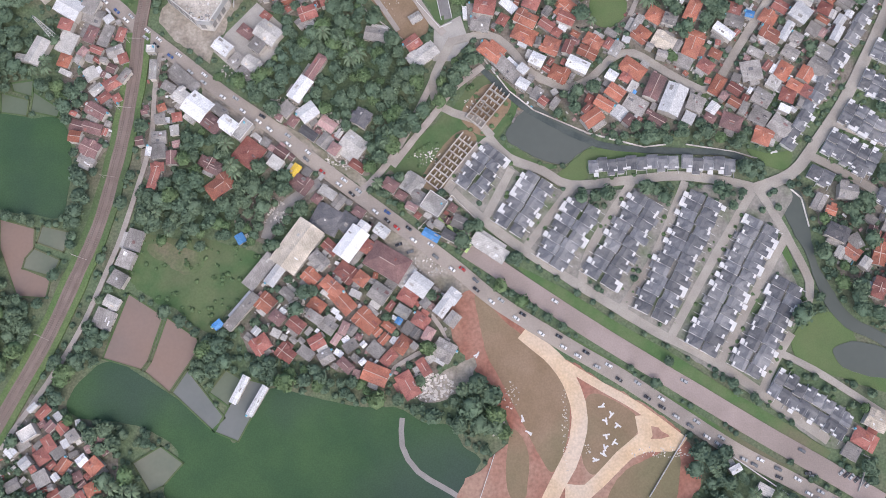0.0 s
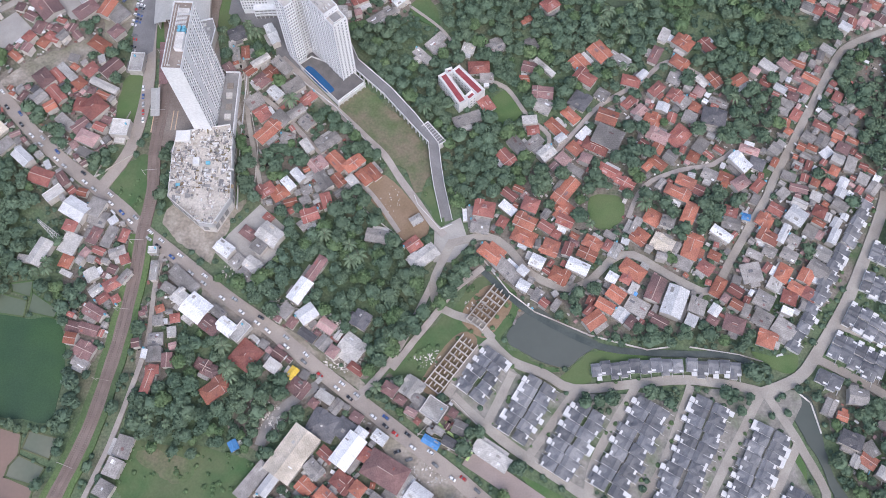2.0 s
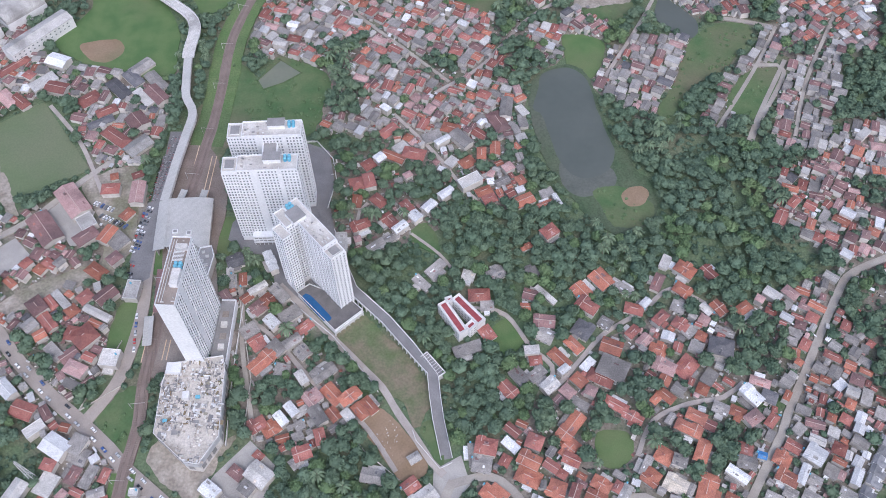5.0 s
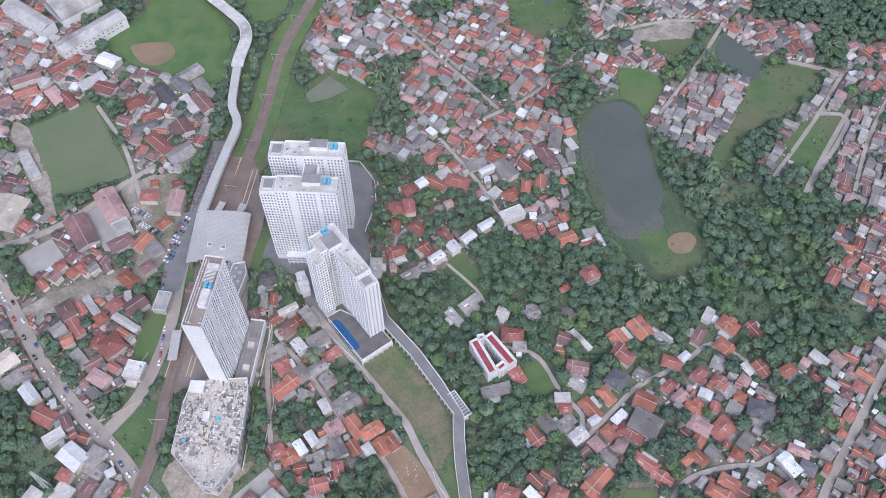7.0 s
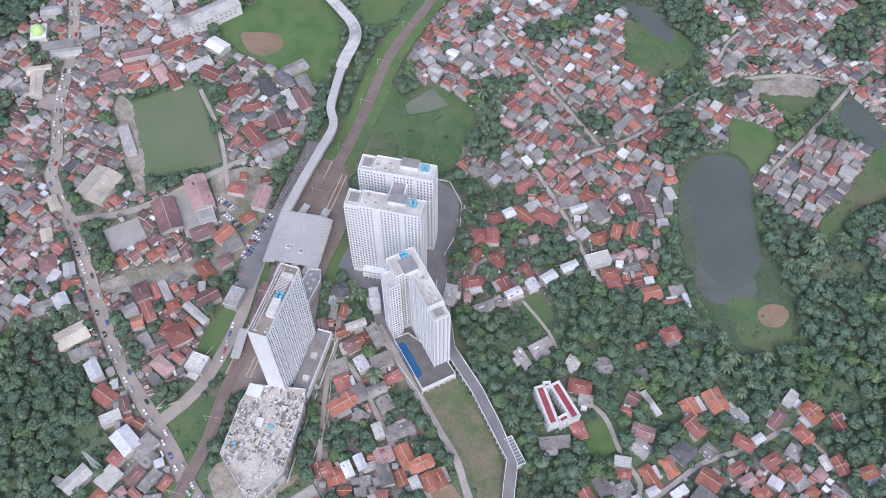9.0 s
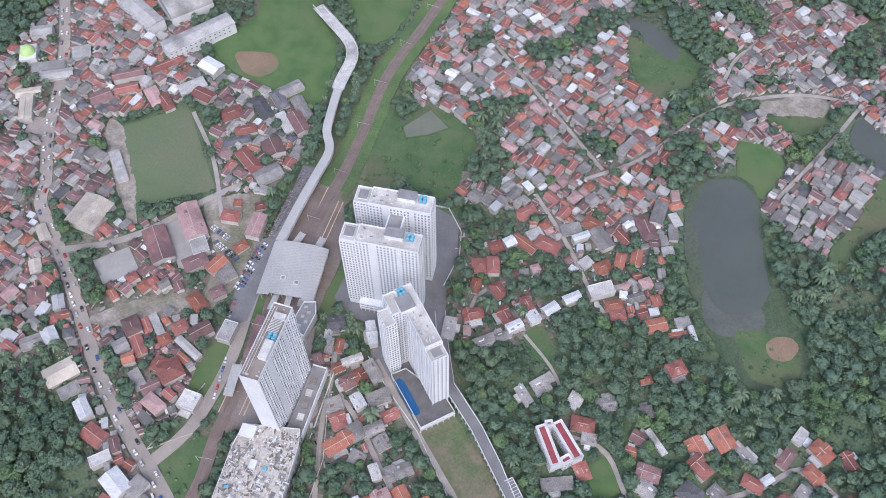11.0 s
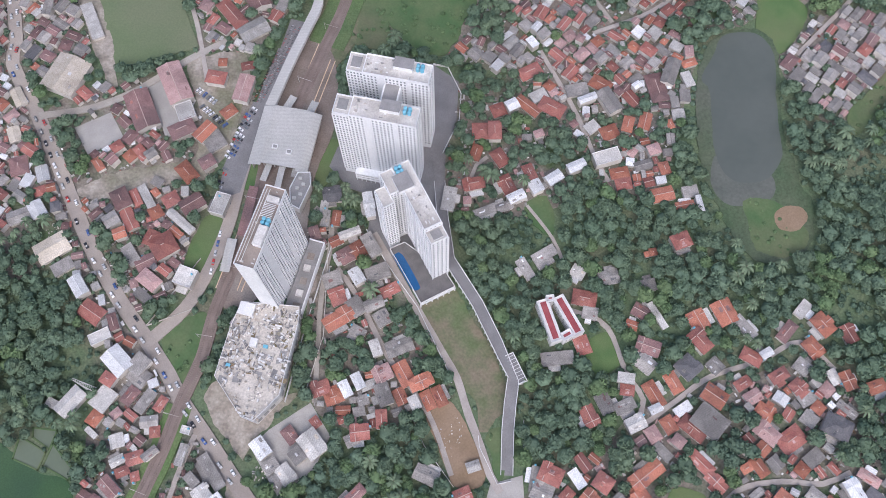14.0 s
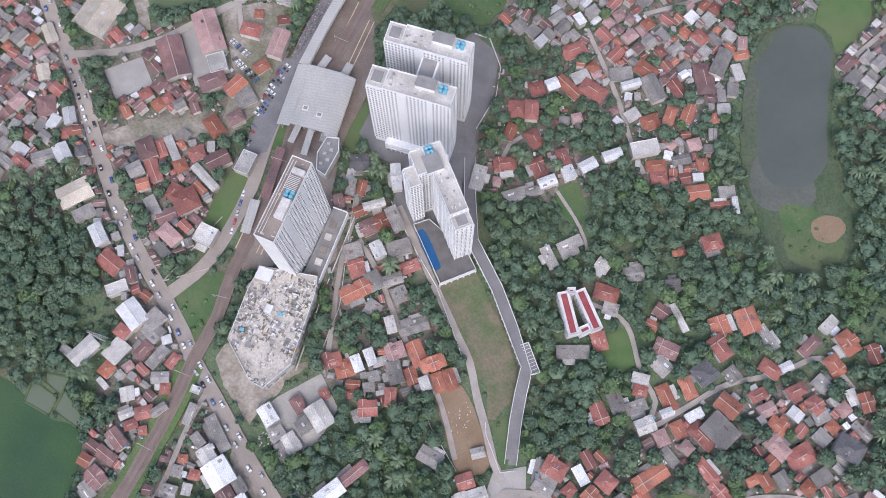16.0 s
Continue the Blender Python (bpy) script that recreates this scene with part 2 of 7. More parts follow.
def mark(points, code):
    xs, ys = [p[0] for p in points], [p[1] for p in points]
    i0, i1 = max(0, int(min(xs) - X0)), min(NX, int(max(xs) - X0) + 2)
    j0, j1 = max(0, int(min(ys) - Y0)), min(NY, int(max(ys) - Y0) + 2)
    if i0 < i1 and j0 < j1:
        w = TAKEN[i0:i1, j0:j1]
        w[inside(points, GX[i0:i1, j0:j1], GY[i0:i1, j0:j1])] = code


def rect(x, y, w, d, yaw):
    c, s = math.cos(radians(yaw)), math.sin(radians(yaw))
    return [(x + a * c - b * s, y + a * s + b * c) for a, b in ((-w / 2, -d / 2), (w / 2, -d / 2), (w / 2, d / 2), (-w / 2, d / 2))]


def smooth(points, closed, step=5.0):
    """A Catmull-Rom line through the points."""
    out, n = [], len(points)
    for i in range(n if closed else n - 1):
        pick = (lambda k: points[k % n]) if closed else (lambda k: points[min(max(k, 0), n - 1)])
        p0, p1, p2, p3 = (Vector(pick(i + k)) for k in (-1, 0, 1, 2))
        parts = max(1, int((p2 - p1).length / step))
        for k in range(parts):
            u = k / parts
            q = .5 * (2 * p1 + (p2 - p0) * u + (2 * p0 - 5 * p1 + 4 * p2 - p3) * u * u + (3 * p1 - p0 - 3 * p2 + p3) * u ** 3)
            out.append((q.x, q.y))
    return out if closed else out + [tuple(points[-1])]


LEVEL = [0.05]
AREA = {"field": ("paddy_field", "bright green rice field", "field"), "rough": ("meadow", "rough green meadow with bare spots", "meadow"),
        "lawn": ("lawn", "short green lawn", "lawn"), "verge": ("verge", "mown grass verge beside the carriageway", "verge"),
        "grassdry": ("worn_lawn", "brown worn grass plot", "lawn"), "wetland": ("marsh", "wet marsh grass at the lake shore", "marsh"),
        "mud": ("flooded_paddy", "brown flooded paddy basin", "field"), "murk": ("basin", "murky grey water basin", "pond"),
        "pond": ("fish_pond", "olive green fish pond", "pond"), "lake": ("water", "still grey-green water", "water"), "pitch": ("football_pitch", "worn pale green football pitch", "pitch"), "mudflat": ("mud_flat", "wet grey mud at the lake end", "mud"),
        "redsoil": ("bare_soil", "bare red soil of the building site", "soil"), "brownsoil": ("bare_soil", "levelled brown soil", "soil"),
        "dirt": ("dirt_yard", "pale trodden dirt yard", "yard"), "sand": ("sand_square", "compacted pale sand", "yard"),
        "tarmac": ("forecourt", "dark tarmac forecourt round the towers", "road"), "paving": ("yard", "grey concrete yard", "yard"), "railyard": ("rail_yard", "brown ballast and paved ground of the rail yard", "railway"), "estate": ("estate_ground", "pale paved yards and grass strips between the terraces", "ground"), "yards": ("village_ground", "trodden earth and weeds between the houses", "ground")}
RAISED, ROUGH = {"pond", "mud", "murk"}, []


def area(kind, points):
    """A piece of open land or water: a thin sheet with an uneven outline."""
    LEVEL[0] += 0.006
    z = LEVEL[0]
    line = smooth(points, True, 2.0)
    a = 2.6 if kind in ("dirt", "rough", "redsoil", "wetland", "grassdry", "yards") else .9
    ring = [(x + a * (noise.noise((x * .07, y * .07, 1)) + .6 * noise.noise((x * .25, y * .25, 2))), y + a * (noise.noise((x * .07, y * .07, 7)) + .6 * noise.noise((x * .25, y * .25, 8)))) for x, y in line]
    if kind in RAISED or kind in ("paving", "tarmac", "verge", "pitch"):
        ring = [tuple(p) for p in points]
    bm = bmesh.new()
    top = [bm.verts.new((x, y, z)) for x, y in ring]
    low = [bm.verts.new((x, y, -0.3)) for x, y in ring]
    bm.faces.new(top)
    for i in range(len(ring)):
        k = (i + 1) % len(ring)
        bm.faces.new((top[i], low[i], low[k], top[k]))
    bmesh.ops.recalc_face_normals(bm, faces=bm.faces)
    bmesh.ops.triangulate(bm, faces=[f for f in bm.faces if len(f.verts) > 4])
    name, label, category = AREA[kind]
    me = bpy.data.meshes.new(name)
    bm.to_mesh(me)
    bm.free()
    me.materials.append(M[kind])
    ob = tagged(new(name, me), label, category, kind="structure")
    if kind == "rough":
        ROUGH.append(ring)
    if kind not in ("yards", "estate"):
        mark(ring, 2 if kind in ("lake", "pond", "mud", "murk") else 1)
    if kind in RAISED:
        g = Geo()
        for (ax, ay), (bx, by) in zip(points, points[1:] + points[:1]):
            d = Vector((bx - ax, by - ay))
            yaw = math.degrees(math.atan2(d.y, d.x))
            g.box(-.5, -.45, -.2, d.length + .5, .45, z + .35, "rough", pose(ax, ay, 0, 0, 0, yaw))
        g.done("dyke", ob)
    return ob


ROADS = []
ROAD = {"asphalt": ("road", "dusty grey asphalt road"), "concrete": ("road", "rosy concrete carriageway"), "lane": ("lane", "grey paved lane"),
        "gravel": ("path", "pale gravel path"), "track": ("track", "grey dirt track across the field"), "sand": ("sand_road", "compacted pale sand road"),
        "tarmac": ("ramp_road", "dark tarmac ramp road"), "grass": ("railside_verge", "bright green grass verge along the railway"), "canal": ("canal", "dark canal water"), "ballast": ("railway_bed", "rusty brown ballast bed of the railway")}


def road(kind, points, width):
    """A ribbon of even width along a smooth line."""
    LEVEL[0] += 0.006
    z = LEVEL[0] + (0.123 if kind in ("asphalt", "concrete", "lane", "ballast") else 0.031)
    line = smooth(points, False, 6.0)
    left, right = [], []
    for i, (x, y) in enumerate(line):
        a, b = line[max(i - 1, 0)], line[min(i + 1, len(line) - 1)]
        d = Vector((b[0] - a[0], b[1] - a[1])).normalized()
        w = width / 2 * (1 + (.12 * noise.noise((x * .08, y * .08, 3)) if kind not in ("asphalt", "concrete") else .03 * noise.noise((x * .05, y * .05, 3))))
        left.append((x - d.y * w, y + d.x * w))
        right.append((x + d.y * w, y - d.x * w))
    n = len(line)
    v = [(*p, z) for p in left] + [(*p, z) for p in right] + [(*p, -.2) for p in left] + [(*p, -.2) for p in right]
    f = []
    for i in range(n - 1):
        f += [(n + i, n + i + 1, i + 1, i), (i, i + 1, 2 * n + i + 1, 2 * n + i), (3 * n + i, 3 * n + i + 1, n + i + 1, n + i)]
        mark([left[i], left[i + 1], right[i + 1], right[i]], 1 if kind == "grass" else 2)
    ROADS.append((kind, line, width, z))
    name, label = ROAD[kind]
    return Geo().add(v, f, kind).done(name, label=label, category="canal" if kind == "canal" else "railway" if kind == "ballast" else "road", kind="structure")


Geo().add([(-4000, -4000, 0), (4000, -4000, 0), (4000, 4000, 0), (-4000, 4000, 0)], [(0, 1, 2, 3)], "ground").done(
    "ground", label="dark green undergrowth and bare earth", category="ground", kind="structure")
VILLAGES = []


def village(points, yaw, density, palette):
    VILLAGES.append((points, yaw, density, palette))


area('yards', [(-474.3, 528.1), (-458.2, 572.4), (-452.4, 631.6), (-357.9, 654.9), (-298.5, 571.3), (-217.3, 584.8), (-198.0, 539.8), (-215.2, 473.0), (-245.5, 449.7), (-278.3, 544.4), (-306.4, 543.8), (-350.4, 514.4), (-314.6, 432.7), (-352.1, 423.6), (-309.7, 324.4), (-348.4, 306.4)])
area('yards', [(-302.6, 430.5), (-248.5, 446.3), (-206.5, 448.8), (-208.9, 398.8), (-237.5, 368.6), (-212.3, 327.0), (-232.7, 286.0), (-284.7, 330.5), (-332.1, 392.8)])
area('yards', [(-138.5, 701.4), (12.5, 738.5), (15.6, 675.1), (57.3, 626.8), (110.7, 609.5), (104.4, 573.3), (61.0, 546.1), (60.6, 474.2), (29.6, 443.0), (2.9, 464.9), (-28.0, 502.9), (-51.7, 497.1), (-91.0, 503.5), (-82.8, 562.0), (-127.9, 581.3), (-143.9, 590.0)])
area('yards', [(50.3, 747.8), (173.2, 778.1), (226.8, 727.0), (223.6, 637.2), (186.7, 652.3), (121.4, 655.1), (87.5, 634.2), (80.2, 670.9), (105.8, 697.3)])
area('yards', [(102.6, 601.6), (126.0, 649.9), (152.8, 619.8), (132.6, 591.6)])
area('yards', [(125.8, 556.5), (157.1, 593.2), (190.0, 599.1), (220.4, 590.2), (171.9, 511.0), (140.0, 528.6)])
area('yards', [(205.3, 507.1), (282.0, 610.5), (296.7, 600.4), (220.4, 497.4)])
area('yards', [(278.6, 556.8), (333.4, 586.9), (318.5, 532.4), (291.1, 477.4), (249.8, 478.1), (264.3, 504.9)])
area('yards', [(289.6, 633.8), (386.0, 660.0), (362.3, 580.0), (285.2, 575.2)])
area('yards', [(200.1, 663.4), (272.0, 662.1), (262.6, 617.4), (202.9, 621.9)])
area('yards', [(83.6, 306.8), (163.1, 345.7), (200.6, 342.7), (327.0, 385.8), (289.1, 255.0), (207.1, 172.5), (39.5, 175.9), (19.0, 238.4), (51.8, 267.6)])
area('yards', [(266.1, 485.5), (361.7, 505.9), (327.0, 385.8), (277.6, 377.4), (237.9, 412.2)])
area('yards', [(-113.7, 91.4), (-74.0, 100.7), (-27.6, 86.1), (11.3, 58.7), (-5.6, 26.6), (-44.4, 24.3), (-73.5, 34.5), (-112.6, 41.9)])
area('yards', [(-227.8, 270.6), (-184.1, 246.6), (-192.7, 209.5), (-196.0, 173.3), (-217.2, 156.0), (-232.2, 229.0)])
area('yards', [(-181.4, 227.8), (-154.8, 216.0), (-159.2, 151.1), (-179.6, 151.5)])
area('yards', [(-115.9, 185.7), (-47.3, 144.9), (-47.2, 162.6), (-74.6, 184.7), (-102.2, 189.0)])
area('yards', [(-154.9, 219.7), (-102.0, 176.4), (-47.3, 132.7), (-27.4, 106.4), (18.3, 75.0), (4.8, 58.8), (-47.4, 96.7), (-81.0, 135.2), (-122.4, 171.5)])
area('yards', [(-33.8, 137.6), (-20.2, 147.8), (6.5, 129.7), (19.0, 98.5), (2.5, 102.3)])
area('yards', [(-378.7, 426.9), (-332.9, 388.4), (-286.1, 333.4), (-235.6, 283.2), (-191.3, 245.4), (-180.8, 234.5), (-208.2, 234.6), (-262.1, 287.5), (-304.8, 344.1), (-346.3, 345.6)])
area('yards', [(-292.0, 339.5), (-259.8, 362.7), (-217.8, 369.0), (-206.3, 311.9), (-225.8, 285.6), (-243.5, 295.6)])
area('yards', [(-139.4, 361.5), (-105.9, 369.6), (-53.0, 299.6), (-34.0, 277.0), (-80.4, 249.1), (-111.6, 258.1), (-125.8, 295.8)])
area('yards', [(-17.8, 522.9), (67.6, 543.6), (71.5, 519.3), (63.7, 437.4), (29.8, 429.2), (12.3, 464.2)])
area('yards', [(-84.9, 473.1), (-12.9, 498.8), (18.7, 449.9), (-1.1, 406.4), (-61.6, 391.7)])
area('yards', [(221.2, 128.1), (268.4, 130.5), (258.8, 53.1), (244.1, 66.6), (229.7, 83.6)])
area('yards', [(-253.5, 12.9), (-231.4, 18.8), (-188.0, -7.3), (-192.7, -38.6), (-249.5, -37.4)])
area('field', [(-212.2, 21.6), (-193.7, 37.2), (-173.8, 28.7), (-129.2, -0.8), (-119.4, -10.3), (-110.1, 2.0), (-100.8, 19.1), (-79.8, 15.5), (-54.1, 9.2), (-28.5, 7.4), (-12.6, -1.1), (3.3, -3.6), (10.0, -14.7), (18.7, -21.6), (14.7, -30.1), (11.0, -48.3), (-145.2, -45.0), (-151.1, -14.3), (-174.0, 0.2), (-211.3, 7.3)])
road('track', [(-24.7, 1.7), (-24.9, -13.9), (-16.2, -28.0), (2.5, -39.6), (14.8, -48.4)], 3)
area('field', [(-295.5, 193.7), (-267.8, 193.0), (-250.0, 186.1), (-231.0, 184.2), (-223.0, 166.7), (-221.4, 142.0), (-227.0, 123.0), (-242.2, 125.1), (-262.7, 128.3), (-290.4, 136.6)])
area('pond', [(-262.1, 208.2), (-248.3, 209.8), (-248.6, 199.1), (-260.3, 203.1)])
area('pond', [(-267.8, 202.2), (-250.1, 197.0), (-250.8, 186.8), (-266.8, 189.4)])
area('pond', [(-247.8, 202.4), (-230.4, 190.7), (-232.1, 185.6), (-248.9, 189.7)])
area('mud', [(-262.2, 122.8), (-240.9, 116.4), (-240.7, 104.5), (-245.3, 98.5), (-246.5, 92.8), (-229.5, 85.7), (-231.4, 74.7), (-248.6, 76.1), (-260.8, 104.9)])
area('pond', [(-236.7, 118.1), (-219.0, 113.5), (-222.9, 101.7), (-239.3, 107.9)])
area('pond', [(-245.3, 98.5), (-240.7, 104.5), (-224.6, 97.3), (-228.9, 87.3), (-246.5, 92.4)])
area('mud', [(-183.3, 76.3), (-162.3, 62.6), (-170.3, 36.7), (-173.9, 31.9), (-196.4, 38.9)])
area('mud', [(-160.3, 61.9), (-142.1, 49.0), (-141.9, 41.9), (-157.2, 18.8), (-171.9, 30.9), (-168.3, 36.6)])
area('murk', [(-155.6, 18.7), (-147.3, 31.3), (-125.2, 3.8), (-132.0, -2.9)])
area('pond', [(-134.6, 18.3), (-125.3, 30.8), (-114.8, 24.5), (-123.1, 10.1)])
area('murk', [(-122.5, 11.4), (-112.2, 25.1), (-100.5, 21.7), (-117.2, -9.5), (-130.7, -3.9)])
area('pond', [(-176.3, -20.0), (-160.8, -11.0), (-147.7, -20.6), (-158.3, -32.6), (-166.0, -36.1)])
area('rough', [(-179.3, 109.9), (-150.8, 107.5), (-127.4, 104.6), (-103.8, 92.9), (-126.2, 61.7), (-135.7, 52.1), (-159.2, 67.4), (-181.3, 82.9)])
area('grassdry', [(-171.4, 104.7), (-147.3, 102.3), (-140.3, 91.9), (-148.4, 86.6), (-160.1, 91.1), (-170.3, 97.5)])
area('yards', [(-114.8, 139.5), (-91.4, 156.5), (-74.3, 135.0), (-87.6, 121.5), (-104.0, 104.7), (-119.2, 112.6), (-121.9, 125.7)])
road('track', [(-72.0, 141.0), (-88.0, 131.0), (-101.0, 117.0), (-104.0, 107.0)], 6)
area('redsoil', [(6.6, 65.4), (21.6, 72.3), (68.9, 34.0), (134.9, -12.7), (125.7, -50.7), (8.5, -48.2), (28.3, -18.1), (37.6, -9.0), (23.7, 16.4), (6.1, 45.7)])
area('brownsoil', [(18.2, 70.1), (27.8, 63.2), (63.8, 26.7), (70.1, 5.9), (66.5, -15.9), (57.9, -29.5), (48.2, -12.4), (35.8, 13.0), (23.8, 38.8)])
area('brownsoil', [(81.3, 12.0), (102.7, 4.6), (108.3, -7.4), (94.6, -23.3), (81.5, -31.6), (75.8, -19.2)])
area('brownsoil', [(93.9, -34.9), (110.3, -24.5), (129.6, -20.3), (122.6, -50.6), (89.8, -49.9)])
area('dirt', [(-5.7, 25.0), (13.9, 32.6), (18.6, 29.3), (3.7, 13.7), (-6.0, 9.1), (-15.6, 12.5)])
area('brownsoil', [(36.7, -5.9), (45.8, -18.5), (43.2, -43.5), (35.3, -43.4), (32.8, -27.5)])
road('sand', [(45.3, 48.7), (64.0, 31.5), (72.8, 15.3), (75.5, -0.5), (71.1, -19.1), (60.7, -37.2), (53.9, -49.2)], 9)
road('sand', [(65.6, 31.5), (87.4, 17.6), (109.1, 4.4), (133.8, -14.8)], 5)
road('sand', [(110.7, 0.3), (111.9, -10.6), (97.8, -22.7), (85.1, -34.7), (77.8, -40.6), (65.3, -40.4)], 8)
area('sand', [(112.0, 0.3), (131.7, -12.6), (128.0, -19.7), (113.8, -20.0), (104.1, -22.8), (111.0, -13.7)])
area('redsoil', [(114.8, -5.1), (124.5, -11.5), (113.0, -12.5)])
area('paving', [(-112.2, 258.1), (-96.1, 242.5), (-100.0, 222.0), (-115.6, 203.9), (-138.4, 226.0), (-131.1, 237.8)])
area('dirt', [(-171.9, 250.1), (-163.6, 261.3), (-141.8, 245.6), (-131.5, 254.8), (-122.9, 260.3), (-137.7, 226.7), (-142.7, 219.4), (-166.2, 238.6)])
area('dirt', [(-147.7, 212.1), (-116.0, 189.4), (-105.4, 176.5), (-110.4, 171.2), (-122.6, 180.5), (-140.2, 193.6)])
area('dirt', [(-109.0, 185.6), (-88.2, 174.3), (-60.8, 152.3), (-47.3, 144.9), (-43.9, 136.1), (-74.4, 157.9), (-105.5, 180.1)])
area('dirt', [(-30.6, 118.4), (-10.8, 102.6), (12.0, 85.2), (18.4, 78.4), (5.1, 72.0), (-17.6, 89.2), (-40.7, 110.1)])
area('rough', [(-30.3, 148.0), (-11.4, 167.1), (7.8, 186.4), (29.1, 208.5), (49.1, 189.0), (31.8, 164.2), (4.9, 134.9), (-12.8, 141.3)])
area('brownsoil', [(12.8, 180.8), (29.5, 200.4), (44.0, 189.1), (27.2, 167.9)])
area('brownsoil', [(-11.8, 140.6), (10.2, 170.1), (21.6, 164.5), (3.2, 135.0)])
area('verge', [(43.5, 87.8), (70.9, 73.2), (99.3, 53.4), (127.4, 36.5), (161.0, 13.4), (194.1, -7.7), (214.8, -22.1), (209.3, -28.8), (177.9, -10.5), (132.6, 19.8), (86.1, 52.1), (51.3, 76.0)])
area('verge', [(31.3, 68.8), (56.8, 52.7), (55.1, 51.1), (29.6, 67.2)])
area('verge', [(72.8, 45.5), (107.1, 24.1), (105.4, 21.6), (71.0, 43.6)])
area('verge', [(117.8, 15.9), (158.9, -10.1), (194.8, -32.4), (193.0, -34.5), (155.5, -13.1), (116.1, 13.8)])
area('lawn', [(75.5, 146.2), (83.0, 153.1), (92.1, 158.5), (122.4, 155.0), (122.2, 151.4), (88.9, 149.4), (87.7, 140.0), (77.4, 137.8), (69.3, 142.8)])
area('rough', [(37.9, 164.1), (41.2, 161.2), (59.4, 150.1), (69.4, 145.7), (66.0, 144.3), (51.0, 149.6), (36.0, 157.7)])
area('lawn', [(199.1, 41.4), (213.4, 54.8), (229.6, 53.8), (240.3, 34.0), (262.0, 27.1), (259.6, 8.1), (228.8, 17.6), (205.5, 25.2)])
area('lawn', [(183.4, 155.3), (196.7, 152.5), (210.3, 152.9), (205.9, 142.4), (192.7, 146.2)])
area('lawn', [(97.7, 258.6), (115.2, 258.1), (116.1, 242.9), (105.1, 235.6), (95.0, 241.5)])
area('lawn', [(196.4, 97.8), (202.7, 94.3), (203.0, 80.8), (194.2, 84.4)])
area('grassdry', [(-64.4, 331.3), (-48.1, 344.3), (-2.0, 290.9), (-1.0, 281.7), (-11.8, 265.1), (-22.0, 279.9), (-33.2, 290.7), (-44.2, 305.2)])
area('brownsoil', [(-44.7, 266.0), (-32.0, 275.8), (-5.7, 241.2), (-19.7, 231.4), (-36.1, 251.6)])
area('rough', [(-10.0, 262.9), (-0.4, 268.6), (4.6, 242.1), (-0.2, 238.7)])
area('paving', [(-2.2, 237.3), (14.4, 246.1), (19.3, 228.2), (8.1, 216.1), (-3.2, 216.5)])
area('lawn', [(-208.7, 352.2), (-196.3, 353.3), (-195.5, 322.6), (-210.2, 318.3)])
area('rough', [(-208.5, 274.0), (-193.0, 292.9), (-184.8, 291.4), (-183.2, 254.2), (-193.6, 254.4)])
area('dirt', [(-293.2, 352.7), (-273.2, 369.2), (-231.1, 387.2), (-224.7, 379.0), (-258.3, 358.4), (-280.4, 348.1)])
area('yards', [(-329.8, 322.7), (-309.0, 325.9), (-290.2, 324.8), (-297.9, 297.0), (-315.2, 285.5)])
area('dirt', [(-254.1, 457.1), (-224.0, 470.8), (-210.2, 451.0), (-208.8, 398.6), (-224.1, 377.2), (-232.8, 420.8)])
area('paving', [(-310.3, 393.9), (-291.4, 409.9), (-276.4, 394.1), (-294.9, 377.7)])
area('paving', [(-275.5, 435.1), (-264.4, 442.0), (-235.5, 412.1), (-250.4, 400.4)])
area('lawn', [(-195.1, 396.0), (-187.1, 399.9), (-183.8, 383.1), (-190.5, 377.6)])
area('lawn', [(-154.9, 415.6), (-142.6, 424.6), (-135.1, 410.6), (-142.4, 391.2), (-149.6, 397.2)])
area('tarmac', [(-142.6, 404.8), (-141.1, 419.0), (-97.3, 493.0), (-76.3, 483.5), (-71.6, 455.9), (-73.0, 431.5), (-65.9, 394.5), (-51.5, 349.6), (-90.4, 351.1), (-107.6, 369.2), (-109.9, 391.4), (-126.6, 393.1)])
area('lawn', [(35.7, 326.9), (47.1, 338.2), (57.4, 323.0), (44.7, 312.0)])
area('pitch', [(-343.9, 507.3), (-300.9, 537.9), (-251.2, 469.5), (-299.3, 441.6)])
area('dirt', [(-351.7, 502.1), (-341.6, 507.5), (-297.6, 436.9), (-303.6, 432.8)])
area('lawn', [(-307.4, 606.0), (-286.5, 642.9), (-287.0, 672.4), (-249.1, 681.7), (-211.4, 626.2), (-205.1, 591.0), (-209.6, 561.3), (-266.6, 575.9), (-293.4, 589.1)])
area('brownsoil', [(-285.8, 601.1), (-258.4, 606.4), (-248.9, 593.4), (-258.9, 581.0), (-274.4, 583.8)])
area('lawn', [(-213.9, 682.8), (-166.8, 694.4), (-169.8, 650.3), (-188.3, 633.2), (-199.1, 650.1)])
area('rough', [(-169.7, 558.8), (-153.7, 575.0), (-136.8, 554.8), (-135.5, 528.7), (-128.5, 499.7), (-148.6, 494.8), (-160.3, 519.8)])
area('grassdry', [(-184.4, 518.5), (-165.2, 536.0), (-153.8, 515.7), (-153.1, 488.2), (-169.3, 457.9), (-176.7, 461.3)])
area('rough', [(-135.6, 525.8), (-134.7, 555.3), (-121.4, 582.9), (-85.5, 564.3), (-79.3, 550.0), (-83.5, 526.2), (-89.6, 501.1), (-119.1, 504.7)])
area('pond', [(-120.6, 579.4), (-102.5, 564.4), (-116.4, 553.8), (-131.6, 547.1), (-137.0, 557.1)])
area('rough', [(18.5, 689.6), (58.6, 684.3), (74.1, 662.8), (60.7, 637.0), (38.8, 633.5), (23.6, 655.6)])
